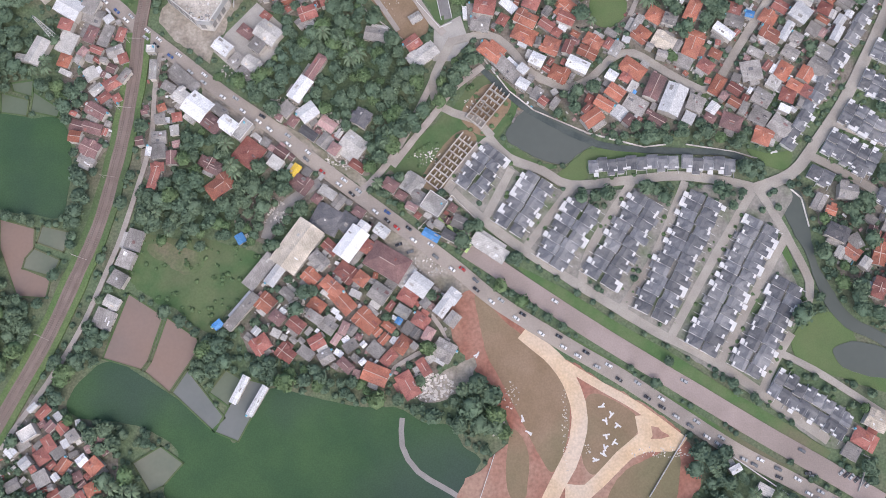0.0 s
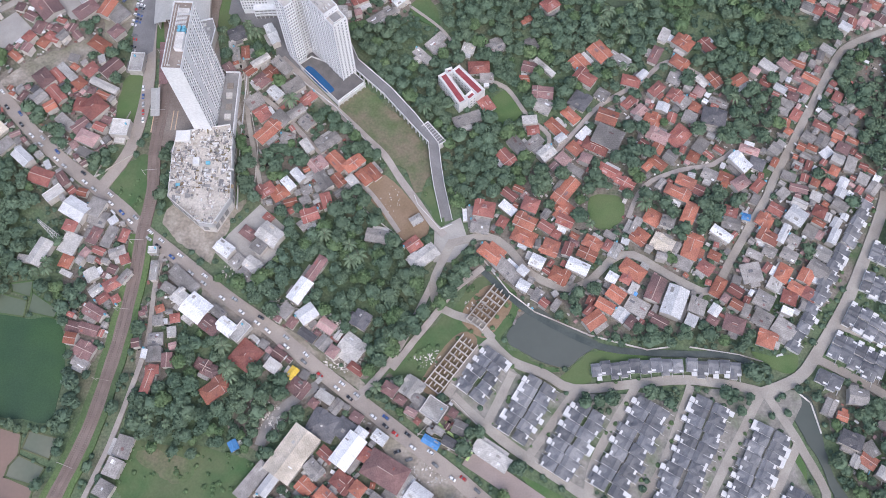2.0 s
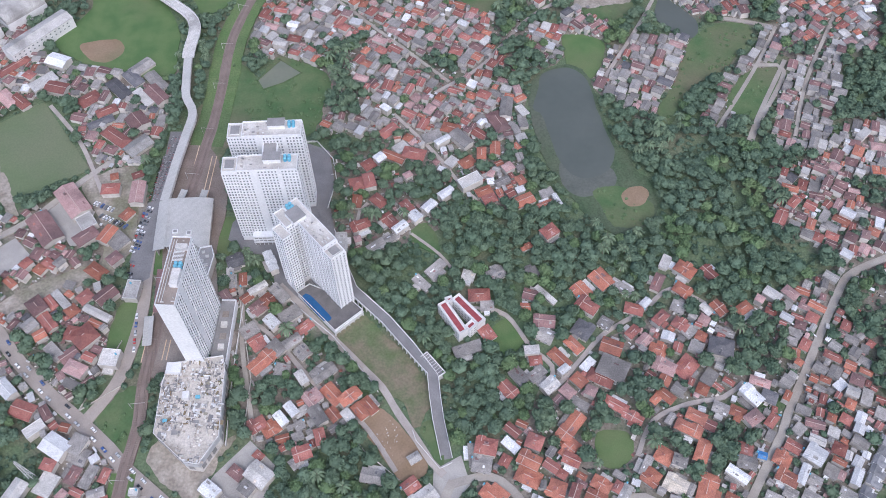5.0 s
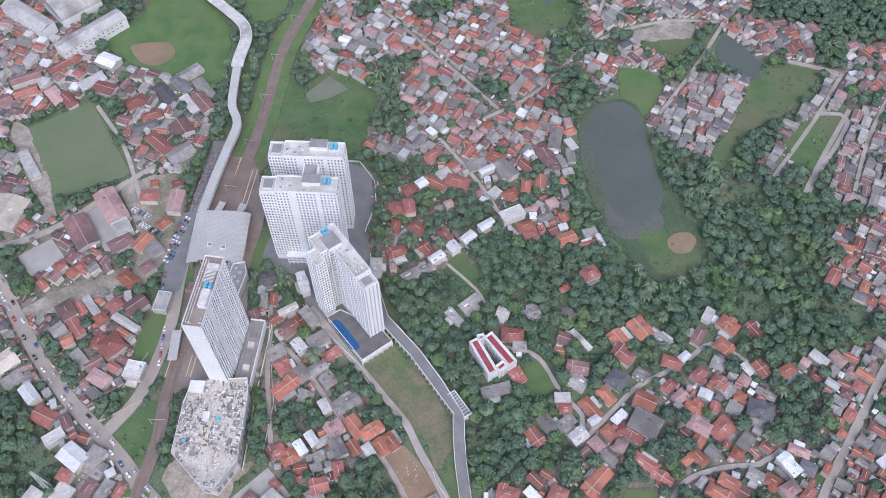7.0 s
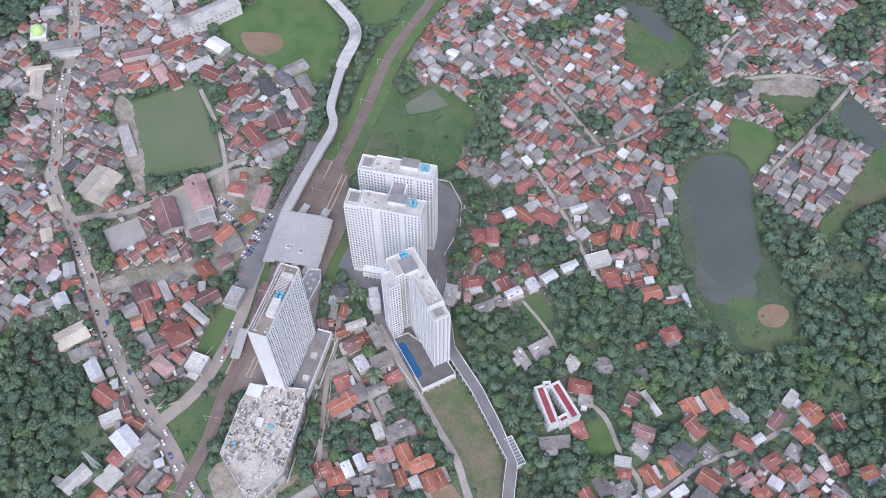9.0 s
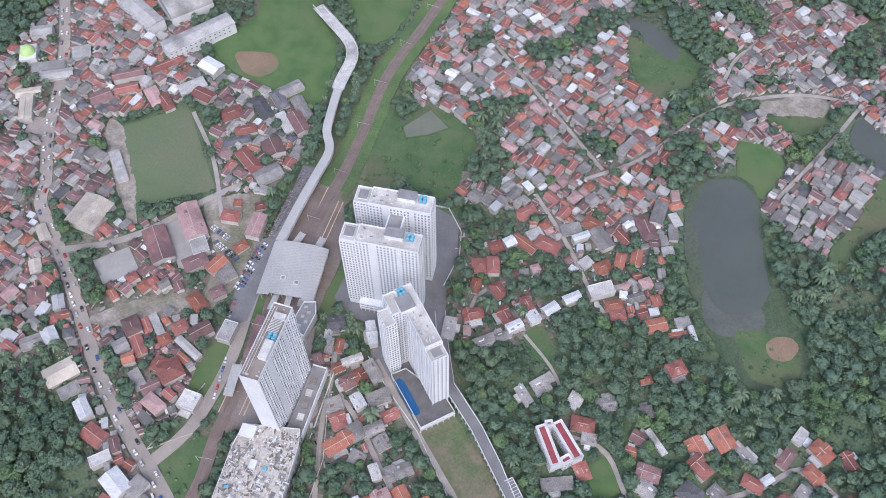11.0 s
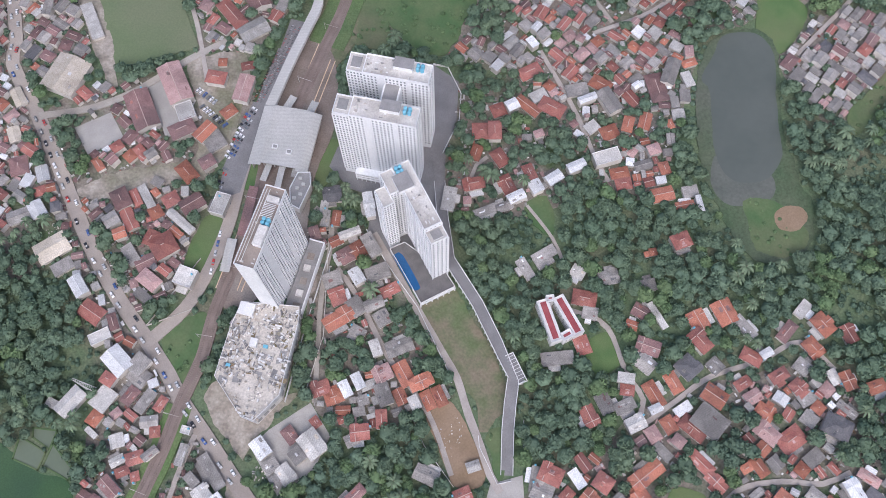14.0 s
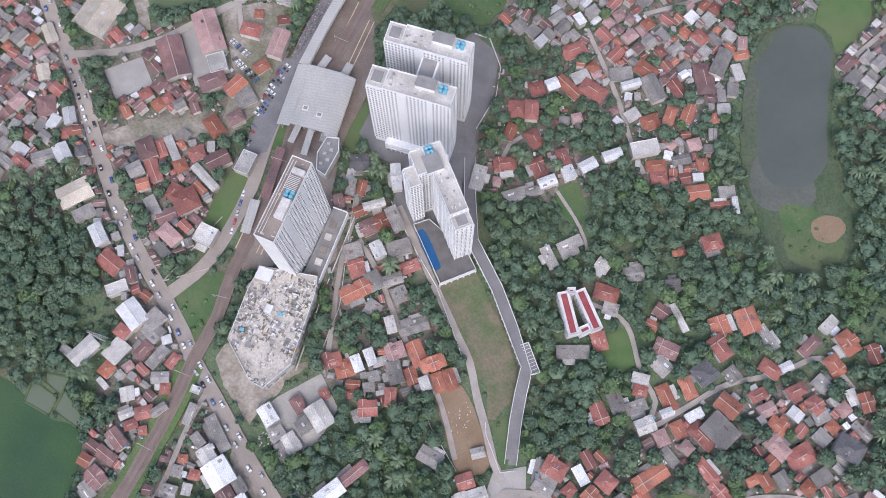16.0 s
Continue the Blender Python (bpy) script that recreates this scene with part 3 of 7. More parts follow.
area('lake', [(13.2, 713.0), (35.1, 709.1), (57.1, 685.3), (52.6, 674.1), (27.6, 691.8)])
area('dirt', [(124.1, 643.2), (152.0, 659.4), (174.6, 655.6), (165.3, 637.9), (135.3, 633.6)])
area('rough', [(131.1, 631.3), (169.5, 640.8), (167.5, 626.4), (148.7, 615.8), (133.5, 624.0)])
area('lawn', [(111.1, 602.5), (141.8, 592.7), (130.0, 554.9), (113.7, 556.3), (108.2, 579.9)])
area('rough', [(217.0, 596.6), (247.8, 613.1), (266.3, 602.2), (232.2, 557.7), (207.5, 543.1), (184.4, 509.1), (171.4, 507.7), (193.7, 552.3)])
area('lake', [(188.7, 620.8), (197.3, 645.8), (211.6, 631.8), (222.4, 613.5), (217.0, 596.6), (204.0, 600.8)])
area('rough', [(252.1, 557.3), (281.4, 555.6), (248.9, 508.0), (230.1, 513.9), (230.8, 528.1)])
area('wetland', [(75.9, 536.0), (89.5, 560.9), (110.3, 567.8), (124.3, 553.2), (133.7, 498.5), (141.8, 476.5), (158.4, 445.2), (157.6, 421.5), (138.6, 401.8), (117.9, 408.2), (102.4, 431.9), (88.2, 453.2), (78.2, 494.4)])
area('mudflat', [(94.9, 467.8), (111.5, 456.5), (130.0, 462.7), (132.5, 445.9), (109.0, 435.5), (94.7, 446.7)])
area('lake', [(89.6, 558.9), (108.9, 564.9), (122.4, 551.8), (127.9, 519.8), (131.5, 498.0), (135.3, 477.1), (127.3, 458.3), (108.0, 453.6), (97.1, 463.7), (90.0, 488.2), (84.8, 514.3), (78.3, 522.1), (84.3, 542.8)])
area('rough', [(115.8, 439.2), (131.4, 444.9), (142.1, 441.3), (156.4, 428.9), (148.4, 411.6), (128.1, 408.7)])
area('brownsoil', [(135.7, 435.8), (142.0, 443.3), (151.4, 444.4), (155.8, 437.4), (149.5, 428.5), (139.2, 426.8)])
area('rough', [(-17.4, 404.5), (-4.4, 416.5), (3.6, 392.3), (-10.4, 397.5)])
area('lake', [(42.7, 174.0), (57.5, 185.2), (70.9, 176.9), (89.1, 166.4), (93.0, 162.1), (82.3, 154.2), (74.6, 148.0), (59.5, 152.2), (40.7, 164.7)])
area('lake', [(198.3, 126.9), (206.3, 129.9), (213.7, 126.6), (216.1, 111.0), (217.2, 90.6), (224.9, 70.4), (236.1, 53.6), (263.3, 36.8), (262.5, 30.3), (244.3, 40.4), (229.1, 48.9), (219.3, 63.9), (212.3, 90.7), (205.7, 107.8)])
area('lake', [(221.4, 32.9), (227.8, 37.5), (239.2, 38.6), (262.4, 29.7), (260.8, 16.9), (229.4, 23.1)])
road('canal', [(25.7, 211.5), (44.1, 192.0), (59.0, 179.7), (85.6, 164.4), (105.6, 158.2), (139.4, 155.3), (173.1, 153.1), (185.8, 144.7)], 4)
road('asphalt', [(-472.2, 665.5), (-444.8, 618.6), (-412.2, 549.9), (-393.8, 491.8), (-372.2, 445.5), (-368.0, 429.5), (-335.7, 395.9), (-308.7, 364.5), (-285.7, 337.2), (-266.8, 315.6), (-242.4, 292.3), (-218.7, 273.2), (-196.8, 254.5), (-185.7, 242.9), (-165.7, 226.6), (-129.9, 197.0), (-102.0, 176.4), (-74.4, 152.6), (-47.3, 130.9), (-27.3, 114.9), (5.5, 88.7), (31.2, 66.5), (69.3, 41.1), (100.5, 21.7), (131.1, 0.5), (161.2, -20.1), (191.2, -36.9), (220.6, -54.2)], 9)
road('concrete', [(14.0, 98.6), (25.4, 90.9), (54.3, 70.2), (85.9, 48.2), (117.0, 27.8), (147.7, 8.0), (177.9, -11.4), (207.6, -29.7), (239.8, -50.1)], 11)
area('estate', [(6.5, 129.7), (17.3, 155.7), (34.2, 153.5), (73.9, 133.3), (188.2, 134.1), (207.6, 126.7), (196.8, 101.2), (206.2, 64.2), (189.7, 28.7), (179.3, 21.0), (233.7, -8.6), (214.9, -20.6), (176.5, 8.3), (102.7, 56.6), (52.0, 94.4)])
road('lane', [(6.6, 133.1), (22.9, 117.2), (40.7, 102.1), (71.2, 80.5), (99.8, 61.6), (123.2, 46.4), (149.7, 32.2), (179.9, 10.5), (213.9, -15.9)], 5.5)
road('lane', [(3.2, 133.2), (17.2, 153.9), (30.6, 167.8), (23.0, 177.0), (2.6, 185.8), (-3.9, 201.2), (8.9, 230.5)], 5)
road('lane', [(29.5, 166.1), (40.9, 153.4), (60.9, 144.8), (77.3, 135.7), (111.1, 137.7), (141.6, 139.7), (171.5, 135.5), (187.9, 130.6)], 5.5)
road('lane', [(26.2, 117.1), (42.4, 146.3)], 5)
road('lane', [(48.9, 97.8), (79.0, 135.6)], 5)
road('lane', [(80.9, 76.9), (87.0, 97.0), (113.8, 136.9)], 5)
road('lane', [(103.0, 60.6), (124.8, 92.7), (145.4, 136.2)], 5)
road('lane', [(129.5, 43.0), (153.7, 82.0), (184.4, 129.0)], 5)
road('lane', [(157.5, 29.4), (178.5, 64.8), (201.7, 101.1)], 5)
road('lane', [(180.2, 13.0), (188.1, 28.8), (199.4, 44.7)], 5)
road('lane', [(187.9, 130.6), (197.8, 111.4), (204.5, 96.0), (212.8, 74.0), (210.1, 60.8)], 5)
road('lane', [(188.7, 35.2), (210.1, 23.5), (233.9, 7.1), (248.1, -2.7)], 4)
road('lane', [(186.2, 130.7), (208.9, 139.6), (224.2, 156.8), (248.3, 189.6), (278.1, 242.6), (284.2, 257.7)], 7)
road('lane', [(220.2, 150.9), (236.1, 141.7), (263.5, 123.7)], 5)
road('lane', [(236.0, 171.9), (267.6, 156.8)], 5)
road('lane', [(252.5, 196.8), (271.1, 185.4)], 5)
road('gravel', [(8.8, 228.7), (-1.4, 208.5), (-10.0, 190.4), (-26.8, 158.5), (-42.2, 139.5), (-50.7, 132.7)], 4)
road('gravel', [(27.5, 212.2), (8.1, 197.3), (-0.8, 184.8), (-16.5, 165.4), (-28.6, 149.7)], 4)
road('lane', [(8.8, 228.7), (29.9, 233.0), (43.5, 224.1), (56.7, 207.1), (77.0, 197.4), (92.8, 202.5), (105.6, 215.1), (119.7, 218.5), (139.6, 205.1), (159.4, 193.6), (167.0, 194.1), (178.1, 211.5), (198.2, 240.9), (208.3, 255.8), (214.8, 268.0), (237.1, 303.5), (266.9, 350.1), (283.0, 368.0), (327.0, 385.8)], 5)
road('gravel', [(-170.9, 225.6), (-173.3, 201.7), (-174.3, 169.2), (-180.8, 141.0), (-189.3, 110.1), (-196.6, 89.9), (-208.1, 60.3), (-219.7, 37.8), (-231.4, 18.8), (-251.6, -10.6)], 3)
road('gravel', [(-6.6, 59.1), (1.2, 45.8), (-8.6, 41.2), (-28.2, 30.3), (-34.7, 22.5)], 2.5)
road('gravel', [(-103.5, 367.2), (-86.2, 348.5), (-66.8, 327.2), (-43.4, 302.0), (-33.2, 290.7), (-23.0, 273.0), (-11.7, 255.9), (-3.2, 241.8), (4.1, 234.0)], 4.5)
road('tarmac', [(-80.8, 433.6), (-72.2, 410.9)], 6)
road('asphalt', [(-215.4, 270.5), (-200.8, 295.3), (-194.6, 322.1), (-192.4, 352.3), (-194.6, 382.4), (-195.1, 407.9), (-192.6, 455.2), (-190.1, 485.4)], 8)
road('lane', [(-336.0, 396.6), (-306.3, 409.1), (-282.3, 427.3), (-254.8, 459.0), (-234.2, 478.9)], 5)
road('lane', [(-110.0, 258.5), (-115.7, 284.4), (-123.7, 321.2), (-129.3, 363.9), (-143.4, 375.6)], 3)
road('gravel', [(-24.3, 236.7), (-45.1, 267.6), (-75.5, 294.2), (-100.5, 323.3), (-119.2, 340.4)], 3)
road('gravel', [(-28.8, 518.7), (0.2, 481.5), (21.2, 447.9), (31.6, 434.3)], 3)
road('lane', [(-90.7, 662.7), (-55.0, 624.6), (-16.5, 584.3), (14.4, 551.3)], 3)
road('gravel', [(3.3, 540.2), (38.0, 565.5), (60.5, 594.2), (79.8, 620.0), (108.8, 642.5), (152.0, 659.4), (195.3, 660.6)], 3)
road('gravel', [(94.4, 661.3), (101.9, 686.2), (118.9, 710.8)], 3)
road('gravel', [(195.3, 654.4), (169.8, 606.4), (138.1, 554.2)], 3)
road('lane', [(257.9, 563.3), (280.8, 556.8), (245.6, 497.0), (237.4, 478.3)], 3.5)
road('lane', [(285.8, 607.1), (256.5, 557.2), (216.2, 497.5)], 3)
road('lane', [(230.8, 621.4), (261.9, 614.1), (283.5, 607.1)], 4)
road('lane', [(337.6, 619.4), (295.5, 544.6), (273.0, 488.4)], 3)
road('lane', [(284.3, 568.5), (252.8, 514.4), (235.2, 480.6)], 3.5)
road('gravel', [(11.3, 346.9), (28.6, 345.8), (46.6, 340.6), (61.1, 317.1), (73.6, 303.2), (73.7, 288.2), (92.6, 307.8), (109.5, 325.5), (136.8, 341.7), (157.8, 357.9), (179.1, 345.9)], 3)
road('gravel', [(119.3, 243.2), (131.8, 265.1), (155.7, 275.8), (177.5, 279.5), (192.2, 289.5)], 3)
road('gravel', [(-15.3, 406.8), (4.3, 388.9), (14.6, 373.0)], 2)
road('gravel', [(-54.1, 405.0), (-52.0, 426.8), (-46.4, 434.1)], 2.5)
road('gravel', [(-237.7, 446.3), (-263.3, 494.6), (-295.3, 534.1)], 3)
road('asphalt', [(-411.3, 493.5), (-393.0, 494.9)], 16)
area('railyard', [(-197.2, 483.6), (-168.6, 490.6), (-147.7, 445.5), (-149.1, 395.4), (-143.4, 360.5), (-128.6, 323.6), (-157.1, 313.1), (-174.8, 299.8), (-183.7, 310.2), (-183.0, 345.2), (-185.5, 388.5), (-192.1, 434.8)])
area('tarmac', [(-203.3, 438.2), (-192.2, 438.8), (-191.9, 398.7), (-192.1, 374.5), (-204.2, 366.6), (-207.7, 389.0), (-206.0, 419.2)])
area('tarmac', [(-201.5, 437.4), (-199.5, 480.9), (-187.7, 483.8), (-190.8, 439.2)])
area('tarmac', [(-198.9, 439.4), (-197.7, 504.9), (-187.4, 504.6), (-190.3, 445.0)])
road('grass', [(-261.1, -12.0), (-244.9, 19.1), (-228.7, 50.9), (-215.4, 83.7), (-202.8, 117.3), (-194.9, 151.9), (-190.4, 176.7), (-186.0, 213.0), (-184.8, 239.1)], 15)
road('grass', [(-168.7, 489.8), (-166.2, 512.7), (-164.2, 548.0), (-162.0, 604.8), (-148.6, 662.5), (-137.2, 716.8)], 24)
road('ballast', [(-261.1, -12.0), (-244.9, 19.1), (-228.7, 50.9), (-215.4, 83.7), (-202.8, 117.3), (-194.9, 151.9), (-190.4, 176.7), (-186.0, 213.0), (-184.8, 239.1), (-181.5, 268.3), (-182.9, 299.6), (-180.9, 332.8), (-180.3, 389.8), (-175.5, 438.6), (-169.2, 488.6), (-166.2, 512.7), (-164.2, 548.0), (-162.0, 604.8), (-148.6, 662.5), (-137.2, 716.8)], 8)
village([(-474.3, 528.1), (-458.2, 572.4), (-452.4, 631.6), (-357.9, 654.9), (-298.5, 571.3), (-217.3, 584.8), (-198.0, 539.8), (-215.2, 473.0), (-245.5, 449.7), (-278.3, 544.4), (-306.4, 543.8), (-350.4, 514.4), (-314.6, 432.7), (-352.1, 423.6), (-309.7, 324.4), (-348.4, 306.4)], -15, 0.72, 'mixed')
village([(-302.6, 430.5), (-248.5, 446.3), (-206.5, 448.8), (-208.9, 398.8), (-237.5, 368.6), (-212.3, 327.0), (-232.7, 286.0), (-284.7, 330.5), (-332.1, 392.8)], -30, 0.55, 'mixed')
village([(-138.5, 701.4), (12.5, 738.5), (15.6, 675.1), (57.3, 626.8), (110.7, 609.5), (104.4, 573.3), (61.0, 546.1), (60.6, 474.2), (29.6, 443.0), (2.9, 464.9), (-28.0, 502.9), (-51.7, 497.1), (-91.0, 503.5), (-82.8, 562.0), (-127.9, 581.3), (-143.9, 590.0)], 60, 0.62, 'red')
village([(50.3, 747.8), (173.2, 778.1), (226.8, 727.0), (223.6, 637.2), (186.7, 652.3), (121.4, 655.1), (87.5, 634.2), (80.2, 670.9), (105.8, 697.3)], 45, 0.5, 'mixed')
village([(102.6, 601.6), (126.0, 649.9), (152.8, 619.8), (132.6, 591.6)], 40, 0.8, 'grey')
village([(125.8, 556.5), (157.1, 593.2), (190.0, 599.1), (220.4, 590.2), (171.9, 511.0), (140.0, 528.6)], 62, 1, 'grey')
village([(205.3, 507.1), (282.0, 610.5), (296.7, 600.4), (220.4, 497.4)], 60, 1, 'grey')
village([(278.6, 556.8), (333.4, 586.9), (318.5, 532.4), (291.1, 477.4), (249.8, 478.1), (264.3, 504.9)], 65, 1, 'grey')
village([(289.6, 633.8), (386.0, 660.0), (362.3, 580.0), (285.2, 575.2)], 30, 0.6, 'mixed')
village([(200.1, 663.4), (272.0, 662.1), (262.6, 617.4), (202.9, 621.9)], 20, 0.7, 'mixed')
village([(83.6, 306.8), (163.1, 345.7), (200.6, 342.7), (327.0, 385.8), (289.1, 255.0), (207.1, 172.5), (39.5, 175.9), (19.0, 238.4), (51.8, 267.6)], -35, 0.5, 'red')
village([(266.1, 485.5), (361.7, 505.9), (327.0, 385.8), (277.6, 377.4), (237.9, 412.2)], -30, 0.6, 'mixed')
village([(-113.7, 91.4), (-74.0, 100.7), (-27.6, 86.1), (11.3, 58.7), (-5.6, 26.6), (-44.4, 24.3), (-73.5, 34.5), (-112.6, 41.9)], -38, 0.55, 'red')
village([(-227.8, 270.6), (-184.1, 246.6), (-192.7, 209.5), (-196.0, 173.3), (-217.2, 156.0), (-232.2, 229.0)], -18, 0.6, 'mixed')
village([(-181.4, 227.8), (-154.8, 216.0), (-159.2, 151.1), (-179.6, 151.5)], 10, 0.6, 'mixed')
village([(-115.9, 185.7), (-47.3, 144.9), (-47.2, 162.6), (-74.6, 184.7), (-102.2, 189.0)], -36, 0.8, 'grey')
village([(-154.9, 219.7), (-102.0, 176.4), (-47.3, 132.7), (-27.4, 106.4), (18.3, 75.0), (4.8, 58.8), (-47.4, 96.7), (-81.0, 135.2), (-122.4, 171.5)], -36, 0.7, 'grey')
village([(-33.8, 137.6), (-20.2, 147.8), (6.5, 129.7), (19.0, 98.5), (2.5, 102.3)], -34, 0.6, 'grey')
village([(-378.7, 426.9), (-332.9, 388.4), (-286.1, 333.4), (-235.6, 283.2), (-191.3, 245.4), (-180.8, 234.5), (-208.2, 234.6), (-262.1, 287.5), (-304.8, 344.1), (-346.3, 345.6)], -60, 0.8, 'mixed')
village([(-292.0, 339.5), (-259.8, 362.7), (-217.8, 369.0), (-206.3, 311.9), (-225.8, 285.6), (-243.5, 295.6)], -60, 0.6, 'mixed')
village([(-139.4, 361.5), (-105.9, 369.6), (-53.0, 299.6), (-34.0, 277.0), (-80.4, 249.1), (-111.6, 258.1), (-125.8, 295.8)], -62, 0.5, 'red')
village([(-17.8, 522.9), (67.6, 543.6), (71.5, 519.3), (63.7, 437.4), (29.8, 429.2), (12.3, 464.2)], 20, 0.7, 'red')
village([(-84.9, 473.1), (-12.9, 498.8), (18.7, 449.9), (-1.1, 406.4), (-61.6, 391.7)], 20, 0.25, 'red')
village([(221.2, 128.1), (268.4, 130.5), (258.8, 53.1), (244.1, 66.6), (229.7, 83.6)], -30, 0.4, 'mixed')
village([(-253.5, 12.9), (-231.4, 18.8), (-188.0, -7.3), (-192.7, -38.6), (-249.5, -37.4)], 35, 0.5, 'mixed')


# ---- houses
def roof_geo(g, w, d, h, shape, key, m=None, over=.5):
    """Roof over a w x d box whose walls end at h: gable, hip, lean or flat."""
    x, y = w / 2 + over, d / 2 + over
    if shape == "flat":
        g.box(-w / 2, -d / 2, h, w / 2, d / 2, h + .2, key, m)
        for a in ((-w / 2, -d / 2, w / 2, -d / 2 + .25), (-w / 2, d / 2 - .25, w / 2, d / 2), (-w / 2, -d / 2 + .25, -w / 2 + .25, d / 2 - .25), (w / 2 - .25, -d / 2 + .25, w / 2, d / 2 - .25)):
            g.box(a[0], a[1], h + .2, a[2], a[3], h + .9, "white", m)
        return
    rise = {"gable": .26, "hip": .3, "lean": .07}[shape] * (d / 2 + over) * (2 if shape == "lean" else 1)
    e, t = h - .1, .18
    if shape == "lean":
        v = [(-x, -y, e), (x, -y, e), (x, y, e + rise), (-x, y, e + rise)]
        v += [(a, b, c + t) for a, b, c in v]
        g.add(v, [(3, 2, 1, 0), (4, 5, 6, 7), (0, 1, 5, 4), (1, 2, 6, 5), (2, 3, 7, 6), (3, 0, 4, 7)], key, m)
        return
    r = x if shape == "gable" else max(.3, x - y * .9)
    lower = [(-x, -y, e), (x, -y, e), (x, y, e), (-x, y, e), (-r, 0, e + rise), (r, 0, e + rise)]
    v = lower + [(a, b, c + t) for a, b, c in lower]
    f = [(6, 7, 11, 10), (8, 9, 10, 11), (1, 0, 4, 5), (3, 2, 5, 4), (0, 1, 7, 6), (2, 3, 9, 8)]
    f += [(7, 8, 11), (9, 6, 10), (2, 1, 5), (0, 3, 4), (1, 2, 8, 7), (3, 0, 6, 9)] if shape == "hip" else [(1, 5, 11, 7), (5, 2, 8, 11), (3, 4, 10, 9), (4, 0, 6, 10)]
    g.add(v, f, key, m)
    g.box(-r, -.18, e + rise + t - .08, r, .18, e + rise + t + .1, "ridge" if ("o" in key[-1:] or "r" in key[-1:] or "m" in key[-1:] or "p" in key[-1:]) else key, m)


def wall_geo(g, w, d, h, shape, key="wall", m=None):
    g.box(-w / 2, -d / 2, -.3, w / 2, d / 2, h, key, m)
    if shape == "gable":
        rise = .26 * (d / 2 + .5)
        for s in (-1, 1):
            a = s * w / 2
            v = [(a, -d / 2, h), (a, d / 2, h), (a, 0, h - .1 + rise), (a - s * .2, -d / 2, h), (a - s * .2, d / 2, h), (a - s * .2, 0, h - .1 + rise)]
            g.add(v, [(0, 1, 2), (5, 4, 3), (0, 2, 5, 3), (1, 4, 5, 2)], key, m)


PATCH = {"o": "orrm", "r": "romp", "m": "mrpg", "p": "pmrg", "g": "glmdw", "l": "lgwc", "w": "wlg", "d": "dgl", "c": "clw", "b": "bl", "y": "yc"}


def roof_patches(g, w, d, h, shape, tone):
    """Replaced rows of tiles, skylight sheets and rusty plates that lie on the slopes."""
    r = random.Random(int(w * 97 + d * 31))
    slope = {"gable": .26, "hip": .3, "lean": .07}[shape]
    for _ in range(r.choice((1, 2, 3, 4)) if w * d > 40 else 1):
        pw, pd = r.uniform(.7, min(3.6, w * .3)), r.uniform(.6, min(2.4, d * .22))
        x = r.uniform(-.5, .5) * max(w - pw - (d if shape == "hip" else .6), .2)
        if shape == "lean":
            y, lean = r.uniform(-.35, .35) * (d - pd), math.degrees(math.atan(slope))
            z = h + .1 + slope * (y + d / 2 + .5)
        else:
            side = r.choice((-1, 1))
            y = side * r.uniform(pd / 2 + .3, max(d / 2 - pd / 2, pd / 2 + .4))
            z, lean = h + .08 + slope * (d / 2 + .5 - abs(y)), -side * math.degrees(math.atan(slope))
        g.box(-pw / 2, -pd / 2, .0, pw / 2, pd / 2, .06, "roof_" + r.choice(PATCH[tone]), pose(x, y, z, lean))


def window_mesh():
    g = Geo()
    g.box(-.7, -.06, -.55, .7, .04, .55, "glass")
    for a in ((-.8, -.55, -.7, .55), (.7, -.55, .8, .55), (-.8, .55, .8, .65), (-.8, -.7, .8, -.55)):
        g.box(a[0], -.1, a[1], a[2], .04, a[3], "white")
    return g.mesh("window")


def free(x, y, w, d, yaw):
    c, s = math.cos(radians(yaw)), math.sin(radians(yaw))
    for a in (-.5, -.25, 0, .25, .5):
        for b in (-.5, -.17, .17, .5):
            i, j = int(x + a * w * c - b * d * s - X0), int(y + a * w * s + b * d * c - Y0)
            if not (0 <= i < NX and 0 <= j < NY) or TAKEN[i, j]:
                return False
    return True



WINDOW = window_mesh()
DOOR = Geo().box(-.5, -.07, 0, .5, .04, 2.05, "bark").box(-.6, -.1, 2.05, .6, .04, 2.15, "white").mesh("door")
TANK = Geo().tube(0, 0, 0, 1.5, .6, .6, "tank", 10).tube(0, 0, 1.5, 1.7, .6, .25, "tank", 10).mesh("water_tank")
WORDS = {k: v[0] for k, v in TONES.items()}
rng = random.Random(11)


def child(name, me, parent, m):
    ob = new(name, me)
    ob.parent = parent
    ob.matrix_basis = m
    return ob


FAR = Geo()


